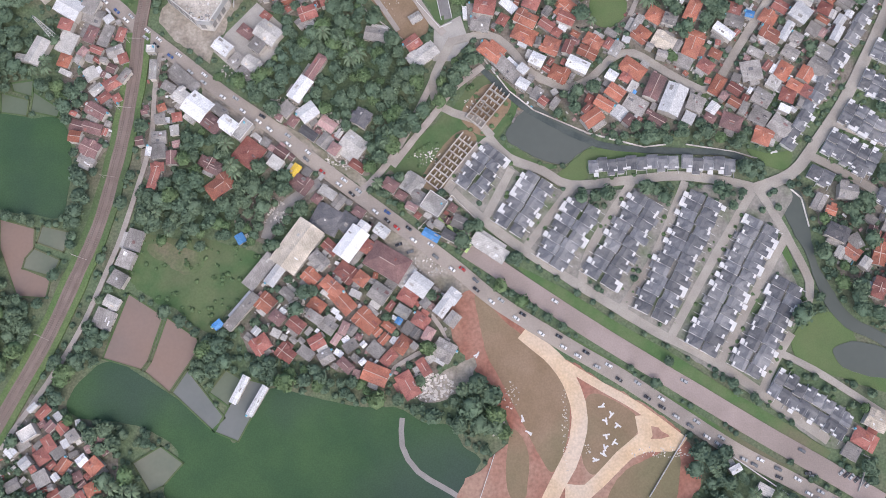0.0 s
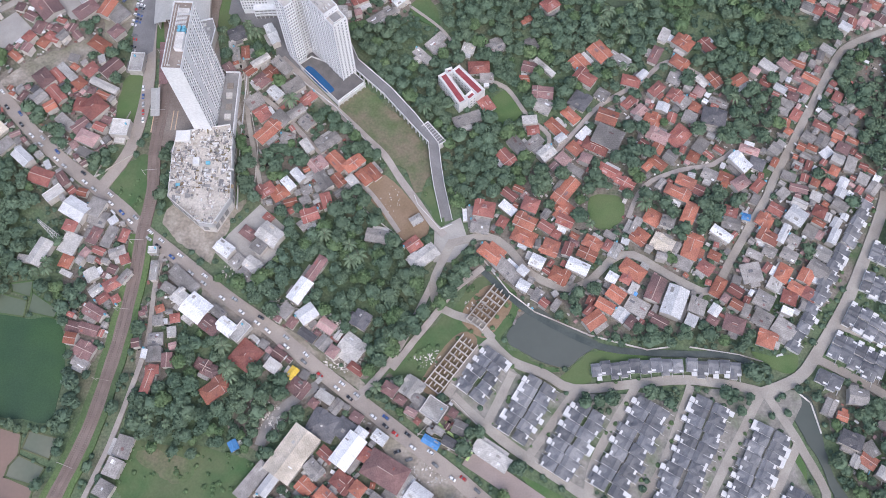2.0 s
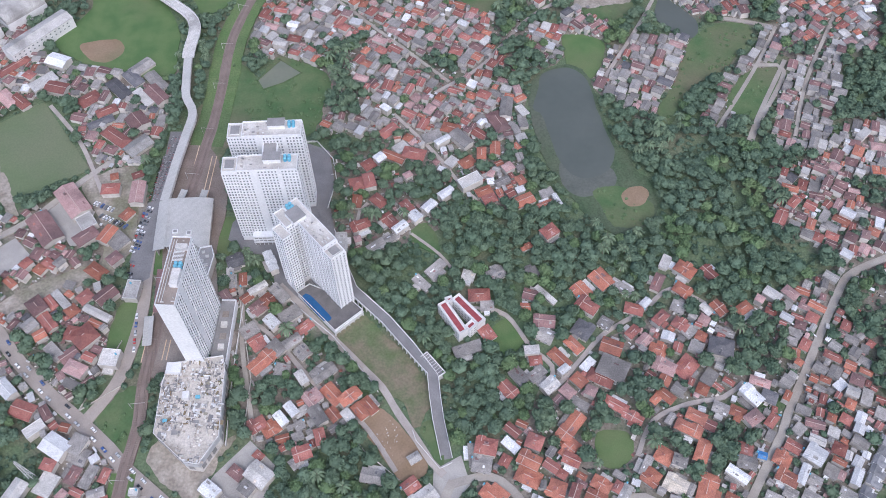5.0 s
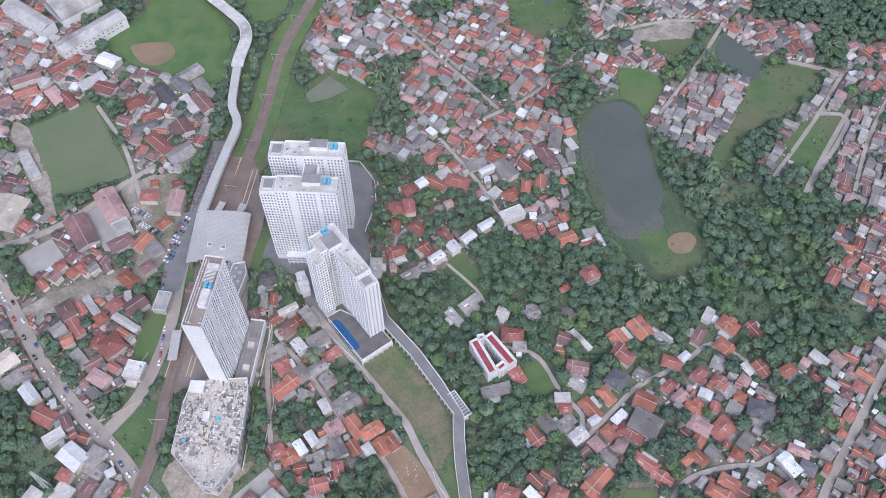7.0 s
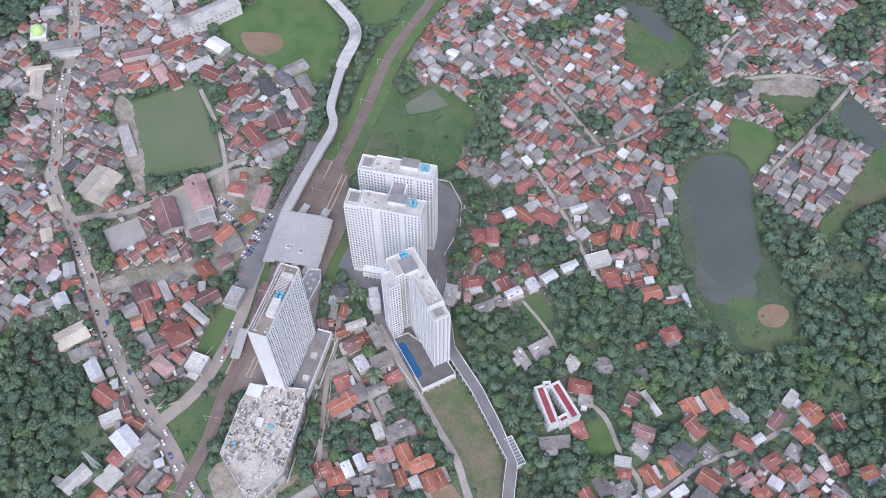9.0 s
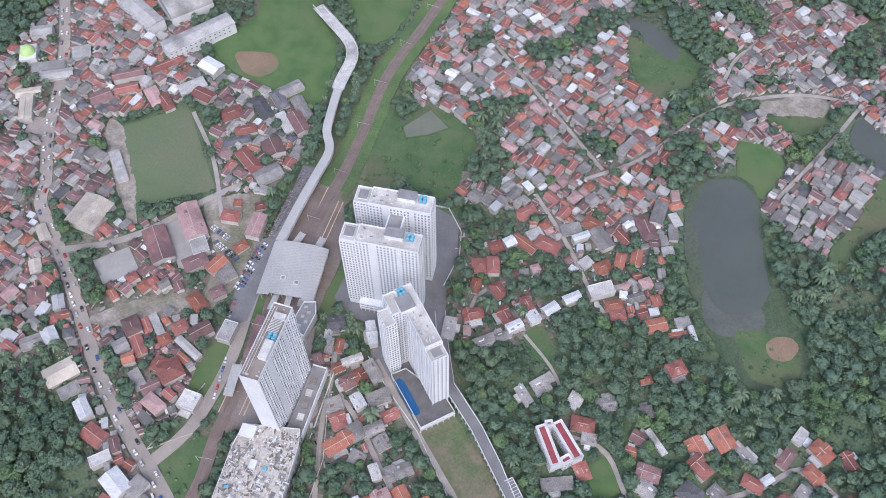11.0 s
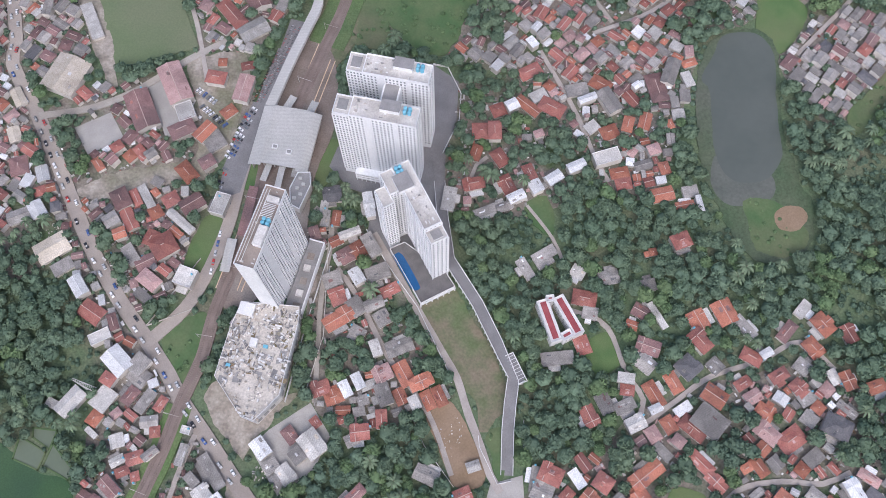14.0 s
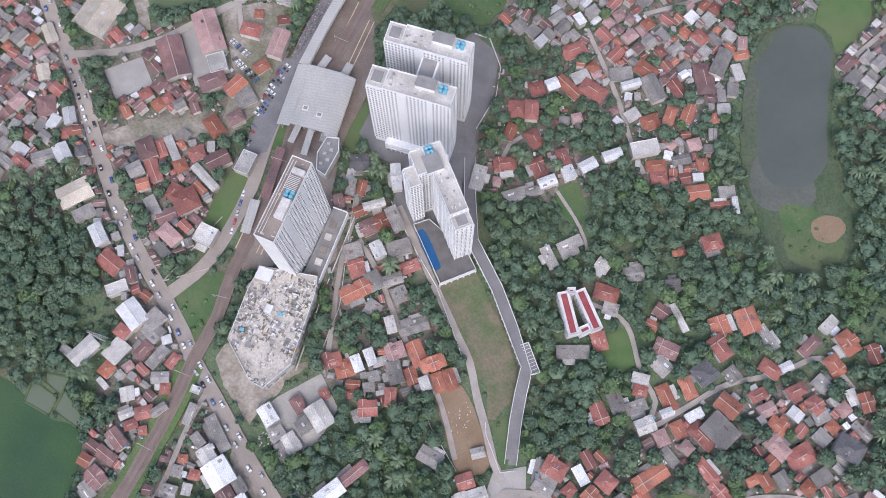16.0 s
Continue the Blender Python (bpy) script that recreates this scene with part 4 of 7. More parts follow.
def house(x, y, w, d, yaw, tone):
    """One house: walls, a roof of its own tone, a door and windows."""
    if d > w:
        w, d, yaw = d, w, yaw + 90
    big = w * d > 330
    shape = "flat" if tone == "f" else rng.choice(["gable", "hip", "hip"]) if tone in "ormpd" else rng.choice(["gable", "lean"]) if tone in "gl" else "gable"
    h = rng.uniform(5.2, 6.6) if big or tone in "wf" else rng.choice([3.0, 3.2, 3.4, 5.6])
    w, d = max(w - .8, 2.4), max(d - .8, 2.4)
    if not big and (y > 430 or x < -215):
        m = pose(x, y, 0, 0, 0, yaw)
        wall_geo(FAR, w, d, h, shape, "wall", m)
        roof_geo(FAR, w, d, h, shape, "far_" + tone, m)
        mark(rect(x, y, w + .6, d + .6, yaw), 2)
        return
    kind = ("two-storey " if h > 5 else "") + ("hall" if big else "house")
    ob = empty("hall" if big else "house", pose(x, y, 0, 0, 0, yaw), f"{kind} with a {WORDS[tone]} {'roof' if shape != 'lean' else 'lean-to roof'} and pale walls", "building" if big else "house",
               group="village houses" if not big else "")
    g = Geo()
    wall_geo(g, w, d, h, shape)
    g.done("wall", ob)
    g = Geo()
    roof_geo(g, w, d, h, shape, "roof_" + tone)
    if 70 < w * d < 330 and shape in ("gable", "hip") and rng.random() < .55:
        roof_geo(g, d + rng.uniform(.4, 2), w * rng.uniform(.3, .45), h + .1, "gable", "roof_" + tone, pose(rng.choice((-.26, .26, 0)) * w, rng.uniform(-.6, .6), .15, 0, 0, 90), .3)
    if shape in ("gable", "hip", "lean"):
        roof_patches(g, w, d, h, shape, tone)
    g.done("roof", ob)
    if rng.random() < .14 and shape != "flat":
        stand = child("water_tank", TANK, ob, pose(rng.choice((-1, 1)) * (w / 2 + .9), d * .3, h - .2))
        Geo().box(-.7, -.7, -h + .2, .7, .7, 0, "raw").done("tank_stand", stand)
    child("door", DOOR, ob, pose(-w * .2, -d / 2, 0))
    child("window", WINDOW, ob, pose(w * .22, -d / 2, 1.6))
    if shape == "flat":
        child("water_tank", TANK, ob, pose(w * .3, d * .2, h + .2))
    side, aw, ad = rng.choice((-1, 1)), w * rng.uniform(.35, .8), rng.uniform(2.2, 3.6)
    off = pose(x, y, 0, 0, 0, yaw) @ Vector((rng.uniform(-.15, .15) * w, side * (d / 2 + ad / 2 + .3), 0))
    if not big and free(off.x, off.y, aw, ad - .6, yaw):
        g, m = Geo(), pose(x, y, 0, 0, 0, yaw).inverted() @ pose(off.x, off.y, 0, 0, 0, yaw + (0 if side < 0 else 180))
        wall_geo(g, aw, ad, 2.3, "lean", "wall", m)
        roof_geo(g, aw, ad, 2.4, "lean", "roof_" + rng.choice("llgggw" if tone not in "or" else "llggw" + tone), m, .15)
        g.done("annex", ob)
        mark(rect(off.x, off.y, aw, ad, yaw), 2)
    mark(rect(x, y, w + .6, d + .6, yaw), 2)


house(-226.9, 255.2, 16.8, 12.6, 328, 'w')
house(-228.6, 243.9, 8.6, 7.3, 343, 'r')
house(-227.9, 232.7, 10.9, 13.7, 338, 'l')
house(-244.9, 226.8, 17.6, 9.6, 65, 'l')
house(-254.3, 223.3, 9.9, 5.1, 348, 'l')
house(-227.7, 213.1, 8.0, 3.2, 333, 'l')
house(-212.1, 212.0, 8.1, 8.2, 31, 'l')
house(-212.6, 249.9, 12.4, 10.2, 338, 'g')
house(-213.6, 237.9, 7.2, 10.9, 338, 'm')
house(-204.2, 236.9, 6.5, 14.5, 340, 'g')
house(-195.1, 237.5, 5.4, 9.1, 343, 'r')
house(-198.0, 226.4, 10.2, 6.8, 20, 'g')
house(-192.9, 221.8, 6.1, 6.8, 20, 'r')
house(-199.0, 205.4, 10.8, 7.4, 31, 'r')
house(-190.9, 209.6, 4.7, 9.7, 324, 'g')
house(-208.0, 201.7, 8.5, 5.2, 42, 'l')
house(-203.3, 196.8, 8.1, 5.5, 37, 'r')
house(-195.4, 195.9, 5.0, 5.5, 31, 'r')
house(-206.5, 187.2, 12.9, 7.6, 329, 'm')
house(-218.6, 178.8, 8.4, 7.0, 343, 'm')
house(-209.4, 177.2, 12.6, 7.0, 343, 'm')
house(-210.0, 164.4, 12.0, 9.5, 334, 'm')
house(-211.5, 156.7, 10.6, 5.4, 334, 'g')
house(-175.5, 226.6, 6.2, 5.2, 359, 'f')
house(-173.5, 212.9, 4.5, 12.5, 359, 'l')
house(-168.0, 189.1, 5.4, 4.8, 20, 'o')
house(-168.7, 181.9, 6.1, 6.5, 4, 'g')
house(-168.6, 170.2, 8.8, 7.9, 4, 'g')
house(-168.1, 160.6, 8.8, 9.2, 4, 'g')
house(-159.6, 174.6, 5.4, 6.5, 9, 'l')
house(-168.1, 151.1, 8.0, 5.6, 4, 'r')
house(-158.5, 183.1, 6.1, 5.8, 9, 'r')
house(-155.0, 208.0, 21.9, 6.9, 318, 'g')
house(-163.4, 201.3, 8.6, 5.6, 328, 'g')
house(-145.4, 188.2, 15.8, 14.5, 322, 'w')
house(-155.6, 195.3, 9.4, 9.0, 322, 'l')
house(-137.3, 178.3, 14.9, 9.6, 322, 'm')
house(-126.7, 176.3, 12.1, 8.9, 322, 'w')
house(-132.4, 185.7, 9.3, 6.2, 322, 'g')
house(-118.1, 173.2, 7.8, 13.7, 322, 'f')
house(-114.4, 159.3, 15.4, 15.6, 322, 'r')
house(-137.8, 152.9, 13.9, 6.8, 333, 'm')
house(-131.5, 226.6, 11.7, 8.5, 322, 'w')
house(-123.3, 218.6, 7.2, 8.5, 322, 'g')
house(-113.9, 216.2, 11.6, 8.5, 322, 'l')
house(-116.6, 210.4, 10.8, 6.3, 322, 'g')
house(-103.9, 235.2, 15.3, 12.1, 322, 'l')
house(-110.4, 227.2, 8.7, 7.8, 322, 'g')
house(-117.9, 237.4, 10.2, 7.1, 322, 'm')
house(-105.9, 247.6, 6.6, 5.0, 321, 'r')
house(-79.7, 247.7, 11.1, 9.1, 20, 'r')
house(-75.6, 210.5, 6.4, 21.4, 328, 'm')
house(-83.7, 197.9, 9.2, 16.2, 326, 'w')
house(-79.1, 183.4, 11.6, 10.0, 36, 'w')
house(-46.8, 179.0, 10.4, 10.5, 330, 'd')
house(-51.6, 163.1, 15.3, 12.4, 322, 'l')
house(-37.9, 233.5, 14.0, 8.9, 348, 'g')
house(-15.5, 227.4, 9.9, 8.8, 36, 'r')
house(-9.4, 219.1, 19.3, 10.1, 36, 'l')
house(-13.5, 244.2, 7.8, 5.9, 31, 'l')
house(29.2, 249.5, 13.3, 10.5, 348, 'r')
house(26.4, 239.4, 11.8, 10.5, 348, 'g')
house(32.1, 220.0, 16.2, 8.7, 319, 'o')
house(41.7, 209.4, 19.7, 8.6, 314, 'g')
house(51.2, 207.7, 6.3, 5.7, 316, 'w')
house(60.1, 213.7, 9.0, 8.0, 332, 'w')
house(50.9, 198.3, 7.6, 6.5, 327, 'w')
house(59.2, 192.6, 6.2, 7.9, 327, 'g')
house(54.3, 240.6, 14.0, 8.9, 332, 'o')
house(53.2, 231.3, 15.3, 10.3, 332, 'o')
house(58.2, 251.8, 10.5, 9.8, 337, 'r')
house(69.1, 223.5, 10.4, 11.1, 337, 'o')
house(79.0, 247.5, 7.8, 13.3, 316, 'o')
house(79.4, 221.4, 6.2, 8.9, 337, 'r')
house(73.4, 205.0, 11.7, 9.5, 332, 'o')
house(84.7, 209.8, 13.7, 8.1, 332, 'w')
house(91.3, 218.5, 12.1, 7.4, 332, 'o')
house(95.2, 225.8, 11.8, 8.1, 326, 'o')
house(104.4, 224.1, 4.8, 7.4, 326, 'r')
house(108.7, 220.6, 10.3, 6.2, 59, 'l')
house(134.3, 242.3, 10.4, 10.5, 326, 'o')
house(122.8, 236.3, 13.4, 4.9, 59, 'g')
house(124.8, 229.5, 10.3, 9.8, 49, 'o')
house(142.7, 238.4, 8.6, 7.5, 337, 'g')
house(157.0, 243.7, 15.1, 8.3, 63, 'o')
house(138.3, 224.7, 13.7, 10.4, 328, 'c')
house(156.1, 222.4, 17.9, 10.2, 67, 'o')
house(174.9, 229.4, 13.8, 6.0, 320, 'w')
house(182.5, 237.0, 11.6, 7.6, 342, 'g')
house(183.3, 245.3, 8.9, 7.6, 342, 'r')
house(162.9, 208.3, 9.5, 8.1, 321, 'r')
house(168.6, 195.4, 13.2, 7.4, 58, 'o')
house(118.2, 207.5, 15.8, 10.2, 321, 'o')
house(104.8, 202.4, 6.8, 6.6, 326, 'w')
house(113.7, 202.2, 6.8, 6.6, 326, 'r')
house(106.2, 191.5, 10.9, 8.7, 321, 'o')
house(117.4, 195.2, 8.0, 5.1, 58, 'l')
house(99.0, 184.4, 11.5, 7.2, 327, 'o')
house(91.7, 175.7, 12.6, 9.0, 34, 'o')
house(118.4, 184.0, 13.5, 10.1, 327, 'g')
house(130.3, 194.5, 16.0, 9.5, 63, 'm')
house(140.6, 186.0, 19.6, 12.8, 65, 'w')
house(154.0, 183.1, 10.1, 10.2, 337, 'g')
house(203.5, 238.7, 10.3, 9.1, 325, 'o')
house(211.9, 246.0, 9.6, 7.6, 325, 'r')
house(222.7, 240.1, 11.7, 11.4, 320, 'w')
house(212.9, 228.4, 13.6, 5.1, 57, 'w')
house(219.4, 224.9, 7.5, 7.5, 325, 'g')
house(203.1, 226.8, 12.9, 8.3, 326, 'o')
house(189.9, 204.0, 12.5, 12.3, 9, 'g')
house(209.4, 203.5, 11.9, 8.7, 57, 'o')
house(222.9, 201.3, 8.7, 9.6, 326, 'o')
house(215.6, 194.2, 9.4, 6.6, 326, 'o')
house(202.9, 196.4, 8.0, 8.1, 326, 'l')
house(210.6, 187.9, 9.3, 8.8, 337, 'r')
house(223.3, 189.7, 8.7, 8.1, 326, 'r')
house(231.2, 205.5, 13.4, 10.4, 323, 'g')
house(235.7, 215.7, 9.4, 9.0, 325, 'l')
house(195.1, 186.8, 11.4, 10.2, 326, 'g')
house(192.3, 175.0, 11.3, 10.2, 326, 'g')
house(204.2, 168.7, 13.2, 10.9, 321, 'g')
house(192.9, 162.6, 10.6, 10.8, 337, 'o')
house(175.1, 171.9, 12.6, 10.1, 337, 'm')
house(215.0, 215.4, 10.1, 7.5, 326, 'g')
house(193.8, 216.0, 10.2, 5.2, 331, 'g')
house(203.6, 218.3, 8.1, 6.7, 326, 'g')
house(-169.5, 145.9, 17.1, 5.5, 75, 'r')
house(-135.4, 150.0, 10.4, 6.1, 333, 'm')
house(-131.3, 139.4, 16.5, 10.6, 36, 'o')
house(-180.4, 107.4, 12.6, 9.5, 73, 'g')
house(-184.1, 95.7, 10.4, 8.9, 68, 'g')
house(-188.1, 84.1, 9.0, 9.5, 62, 'g')
house(-191.7, 70.9, 9.4, 7.0, 334, 'l')
house(-195.7, 61.2, 11.4, 11.4, 68, 'g')
house(-106.2, 87.2, 23.4, 8.1, 51, 'g')
house(-116.1, 63.6, 25.5, 5.7, 50, 'g')
house(-102.5, 68.9, 10.0, 9.6, 320, 'o')
house(-90.2, 73.6, 8.7, 5.2, 319, 'g')
house(-86.9, 147.4, 8.8, 5.2, 56, 'y')
house(-83.1, 139.4, 13.1, 9.5, 323, 'm')
house(-84.3, 101.1, 30.3, 17.6, 54, 'c')
house(-92.4, 90.9, 29.4, 6.7, 54, 'w')
house(-67.6, 117.3, 17.6, 15.5, 333, 'd')
house(-53.0, 102.1, 20.5, 12.1, 53, 'w')
house(-47.0, 110.0, 10.0, 7.4, 53, 'w')
house(-55.3, 114.6, 12.2, 11.4, 323, 'd')
house(-31.9, 90.5, 24.6, 15.9, 328, 'm')
house(-42.1, 99.1, 8.7, 8.6, 328, 'r')
house(-35.1, 109.1, 8.7, 6.7, 323, 'w')
house(-13.7, 76.8, 13.2, 11.2, 323, 'w')
house(-21.5, 82.6, 14.5, 6.0, 51, 'l')
house(2.0, 66.2, 18.3, 7.2, 51, 'w')
house(5.1, 56.4, 8.4, 7.1, 51, 'g')
house(-16.8, 137.8, 11.5, 12.3, 325, 'l')
house(-11.9, 129.7, 11.5, 6.1, 325, 'g')
house(-4.3, 124.7, 13.5, 12.2, 325, 'f')
house(27.5, 98.2, 23.1, 8.7, 325, 'l')
house(-6.3, 106.4, 10.7, 5.0, 328, 'b')
house(-71.7, 92.4, 11.4, 7.8, 314, 'g')
house(-76.6, 83.2, 10.0, 8.5, 319, 'o')
house(-65.2, 100.7, 10.1, 6.6, 319, 'r')
house(-55.9, 85.4, 12.7, 9.2, 321, 'r')
house(-47.1, 81.2, 8.0, 7.8, 321, 'o')
house(-64.1, 76.9, 13.3, 7.8, 319, 'o')
house(-58.2, 68.9, 16.6, 9.1, 311, 'o')
house(-73.2, 66.6, 9.9, 7.7, 324, 'o')
house(-44.5, 57.1, 14.4, 10.9, 317, 'o')
house(-36.7, 72.4, 11.2, 10.4, 324, 'g')
house(-30.7, 77.2, 6.6, 6.5, 324, 'g')
house(-20.4, 70.3, 11.2, 8.5, 327, 'r')
house(-13.1, 56.4, 9.8, 7.8, 327, 'r')
house(-23.4, 61.6, 8.5, 6.5, 327, 'l')
house(-66.6, 54.4, 9.9, 7.7, 324, 'g')
house(-74.1, 59.4, 9.9, 5.8, 324, 'g')
house(-104.7, 44.6, 10.8, 9.2, 34, 'r')
house(-90.7, 39.4, 11.1, 7.6, 322, 'r')
house(-84.4, 55.4, 9.9, 7.7, 321, 'r')
house(-95.9, 59.9, 8.6, 7.0, 321, 'm')
house(-73.0, 45.5, 8.9, 7.8, 29, 'r')
house(-67.5, 36.7, 8.3, 7.8, 29, 'g')
house(-53.6, 42.8, 8.3, 5.9, 34, 'g')
house(-24.0, 42.8, 7.8, 10.3, 324, 'o')
house(-39.2, 26.2, 14.8, 10.7, 337, 'o')
house(-21.1, 19.8, 15.3, 9.5, 299, 'r')
house(-11.9, 29.7, 10.2, 5.7, 301, 'r')
house(-0.2, 39.0, 12.2, 10.9, 329, 'g')
house(-8.7, 34.1, 6.4, 4.5, 34, 'l')
house(-227.2, 9.2, 8.5, 5.3, 46, 'r')
house(-232.2, 11.8, 6.0, 3.3, 46, 'w')
house(-221.9, 1.2, 6.0, 4.9, 46, 'm')
house(-216.1, 0.2, 6.0, 6.6, 40, 'r')
house(-208.9, -4.3, 6.7, 6.5, 35, 'g')
house(-234.4, -2.2, 10.3, 7.8, 32, 'f')
house(-222.9, -8.0, 6.0, 9.1, 35, 'r')
house(-217.1, -13.4, 7.2, 5.8, 35, 'g')
house(-243.1, -12.2, 5.3, 5.9, 46, 'w')
house(-234.8, -18.5, 6.0, 5.9, 40, 'w')
house(-237.1, -8.7, 7.2, 5.2, 35, 'g')
house(-214.2, -20.5, 8.9, 6.5, 56, 'o')
house(-224.7, -27.0, 7.8, 8.9, 29, 'g')
house(-217.2, -26.5, 3.9, 4.2, 40, 'w')
house(-196.2, -20.9, 8.9, 8.4, 45, 'o')
house(-202.7, -17.7, 6.0, 5.5, 40, 'w')
house(-241.7, -30.6, 8.4, 6.4, 29, 'g')
house(-230.3, -32.6, 6.0, 4.5, 29, 'r')
house(-116.0, 19.3, 16.8, 4.2, 63, 'w')
house(-105.9, 12.8, 18.6, 3.9, 60, 'w')
house(239.3, 126.6, 11.1, 9.8, 348, 'g')
house(228.8, 115.9, 6.4, 5.3, 337, 'o')
house(230.6, 102.3, 12.8, 8.7, 332, 'd')
house(240.9, 97.0, 9.0, 7.6, 294, 'g')
house(238.6, 91.0, 9.5, 7.6, 321, 'o')
house(231.3, 90.8, 5.1, 7.6, 327, 'l')
house(244.3, 83.9, 5.6, 6.9, 321, 'l')
house(254.1, 89.6, 14.3, 7.7, 74, 'o')
house(250.7, 69.2, 12.9, 7.6, 66, 'r')
house(233.2, -15.7, 13.8, 9.7, 328, 'r')
house(224.9, -22.2, 9.0, 8.3, 328, 'g')
house(240.1, -5.6, 12.0, 9.8, 328, 'c')
house(159.1, -30.0, 6.4, 4.2, 27, 'w')
house(175.1, -41.8, 8.9, 5.6, 329, 'l')
house(-173.6, 160.7, 5.6, 3.4, 83, 'w')
house(-118.1, 106.9, 5.2, 6.2, 30, 'b')
house(-129.9, 56.5, 5.7, 4.7, 40, 'b')
house(191.5, 240.2, 5.5, 4.6, 342, 'b')
house(-25.7, 56.1, 3.6, 3.9, 329, 'b')
house(117.1, 191.2, 5.1, 2.7, 58, 'b')
house(-327.8, 427.6, 23.8, 27.0, 350, 'c')
house(-270.3, 414.4, 28.9, 16.1, 308, 'm')
house(-255.6, 437.6, 30.1, 15.6, 308, 'p')
house(-242.4, 419.6, 11.9, 13.6, 36, 'f')
house(-230.9, 447.8, 13.2, 9.5, 3, 'r')
house(-211.0, 444.3, 19.5, 10.4, 91, 'p')
house(-214.3, 462.2, 8.6, 6.1, 25, 'r')
house(-231.3, 461.0, 5.8, 6.1, 14, 'o')
house(-216.0, 426.8, 10.0, 7.9, 53, 'o')
house(-240.1, 406.9, 16.7, 11.0, 42, 'm')
house(-225.7, 408.4, 14.3, 9.2, 64, 'o')
house(-218.0, 403.9, 12.6, 12.4, 47, 'g')
house(-217.1, 388.4, 9.7, 8.5, 47, 'm')
house(-228.1, 379.5, 15.2, 9.7, 324, 'o')
house(-246.6, 357.3, 19.0, 5.4, 314, 'l')
house(-261.2, 352.2, 13.7, 10.8, 312, 'm')
house(-253.3, 355.7, 12.2, 5.1, 312, 'r')
house(-243.9, 368.7, 7.4, 5.7, 343, 'g')
house(-238.0, 349.2, 9.0, 8.1, 316, 'o')
house(-231.6, 359.4, 10.2, 9.1, 47, 'r')
house(-217.0, 359.2, 14.9, 10.5, 47, 'm')
house(-200.2, 362.9, 15.0, 10.0, 86, 'f')
house(-352.8, 405.8, 14.0, 7.6, 313, 'c')
house(-344.5, 379.6, 8.2, 11.3, 36, 'c')
house(-332.9, 359.5, 11.6, 13.3, 30, 'm')
house(-319.3, 327.5, 14.6, 9.1, 36, 'g')
house(-309.3, 333.7, 11.5, 9.3, 317, 'w')
house(-291.8, 312.6, 20.3, 14.2, 47, 'c')
house(-280.9, 302.7, 13.0, 8.1, 47, 'g')
house(-262.2, 337.6, 9.0, 9.3, 317, 'g')
house(-252.1, 340.8, 15.0, 8.0, 312, 'r')
house(-253.9, 330.3, 8.0, 7.4, 35, 'o')
house(-234.8, 332.4, 10.3, 8.7, 79, 'r')
house(-243.2, 319.2, 14.7, 7.2, 317, 'g')
house(-233.0, 316.6, 11.9, 8.8, 41, 'm')
house(-225.0, 328.8, 15.3, 14.7, 46, 'r')
house(-221.3, 339.3, 9.5, 4.8, 334, 'o')
house(-221.0, 346.9, 21.3, 5.5, 332, 'l')
house(-226.1, 305.9, 14.3, 9.2, 335, 'p')
house(-205.4, 312.8, 12.5, 12.3, 353, 'f')
house(-265.8, 292.7, 13.8, 8.4, 317, 'w')
house(-253.3, 279.7, 15.6, 11.0, 340, 'r')
house(-242.2, 266.6, 13.4, 7.7, 40, 'f')
house(-214.3, 256.1, 12.0, 9.7, 67, 'g')
house(-134.6, 369.4, 10.9, 4.8, 96, 'l')
house(-128.3, 370.9, 10.1, 5.5, 96, 'o')
house(-124.2, 356.3, 8.1, 6.5, 40, 'o')
house(-115.8, 348.7, 10.0, 9.5, 314, 'm')
house(-109.8, 353.9, 10.7, 8.2, 314, 'o')
house(-117.1, 362.4, 13.6, 5.1, 35, 'l')
house(-102.4, 357.9, 15.7, 7.5, 313, 'g')
house(-105.5, 336.7, 10.5, 7.4, 314, 'w')
house(-93.9, 341.7, 14.1, 9.2, 35, 'g')
house(-119.8, 331.8, 11.4, 9.2, 35, 'g')
house(-113.8, 322.5, 9.3, 11.2, 35, 'r')
house(-101.6, 318.4, 11.7, 9.3, 314, 'g')
house(-109.4, 309.4, 19.1, 9.6, 45, 'o')
house(-96.3, 304.2, 9.4, 6.0, 343, 'g')
house(-91.2, 322.3, 12.0, 6.9, 37, 'g')
house(-84.7, 333.1, 12.7, 7.0, 40, 'r')
house(-84.3, 315.5, 9.6, 9.3, 314, 'g')
house(-83.4, 296.6, 5.9, 10.1, 34, 'l')
house(-70.2, 300.8, 16.4, 8.7, 36, 'g')
house(-75.7, 283.1, 11.0, 9.3, 39, 'p')
house(-63.7, 286.0, 15.2, 9.1, 312, 'o')
house(-53.0, 283.5, 14.3, 7.9, 39, 'o')
house(-46.7, 274.3, 11.7, 6.5, 309, 'o')
house(-40.9, 278.1, 12.3, 6.5, 309, 'o')
house(-53.8, 270.9, 8.4, 5.8, 309, 'l')
house(-62.6, 272.8, 9.8, 7.1, 309, 'o')
house(-72.0, 271.5, 8.4, 13.1, 34, 'g')
house(-80.6, 276.1, 12.9, 5.3, 36, 'l')
house(-82.9, 265.8, 6.4, 5.9, 34, 'g')
house(-94.0, 269.5, 9.9, 5.8, 310, 'w')
house(-88.1, 275.3, 9.9, 5.8, 310, 'w')
house(-99.5, 263.8, 10.9, 7.9, 34, 'o')
house(-108.4, 267.0, 10.9, 8.6, 34, 'r')
house(-83.3, 242.7, 7.6, 7.1, 39, 'g')
house(20.8, 315.1, 19.0, 8.0, 19, 'g')
house(33.6, 326.1, 11.2, 8.7, 301, 'r')
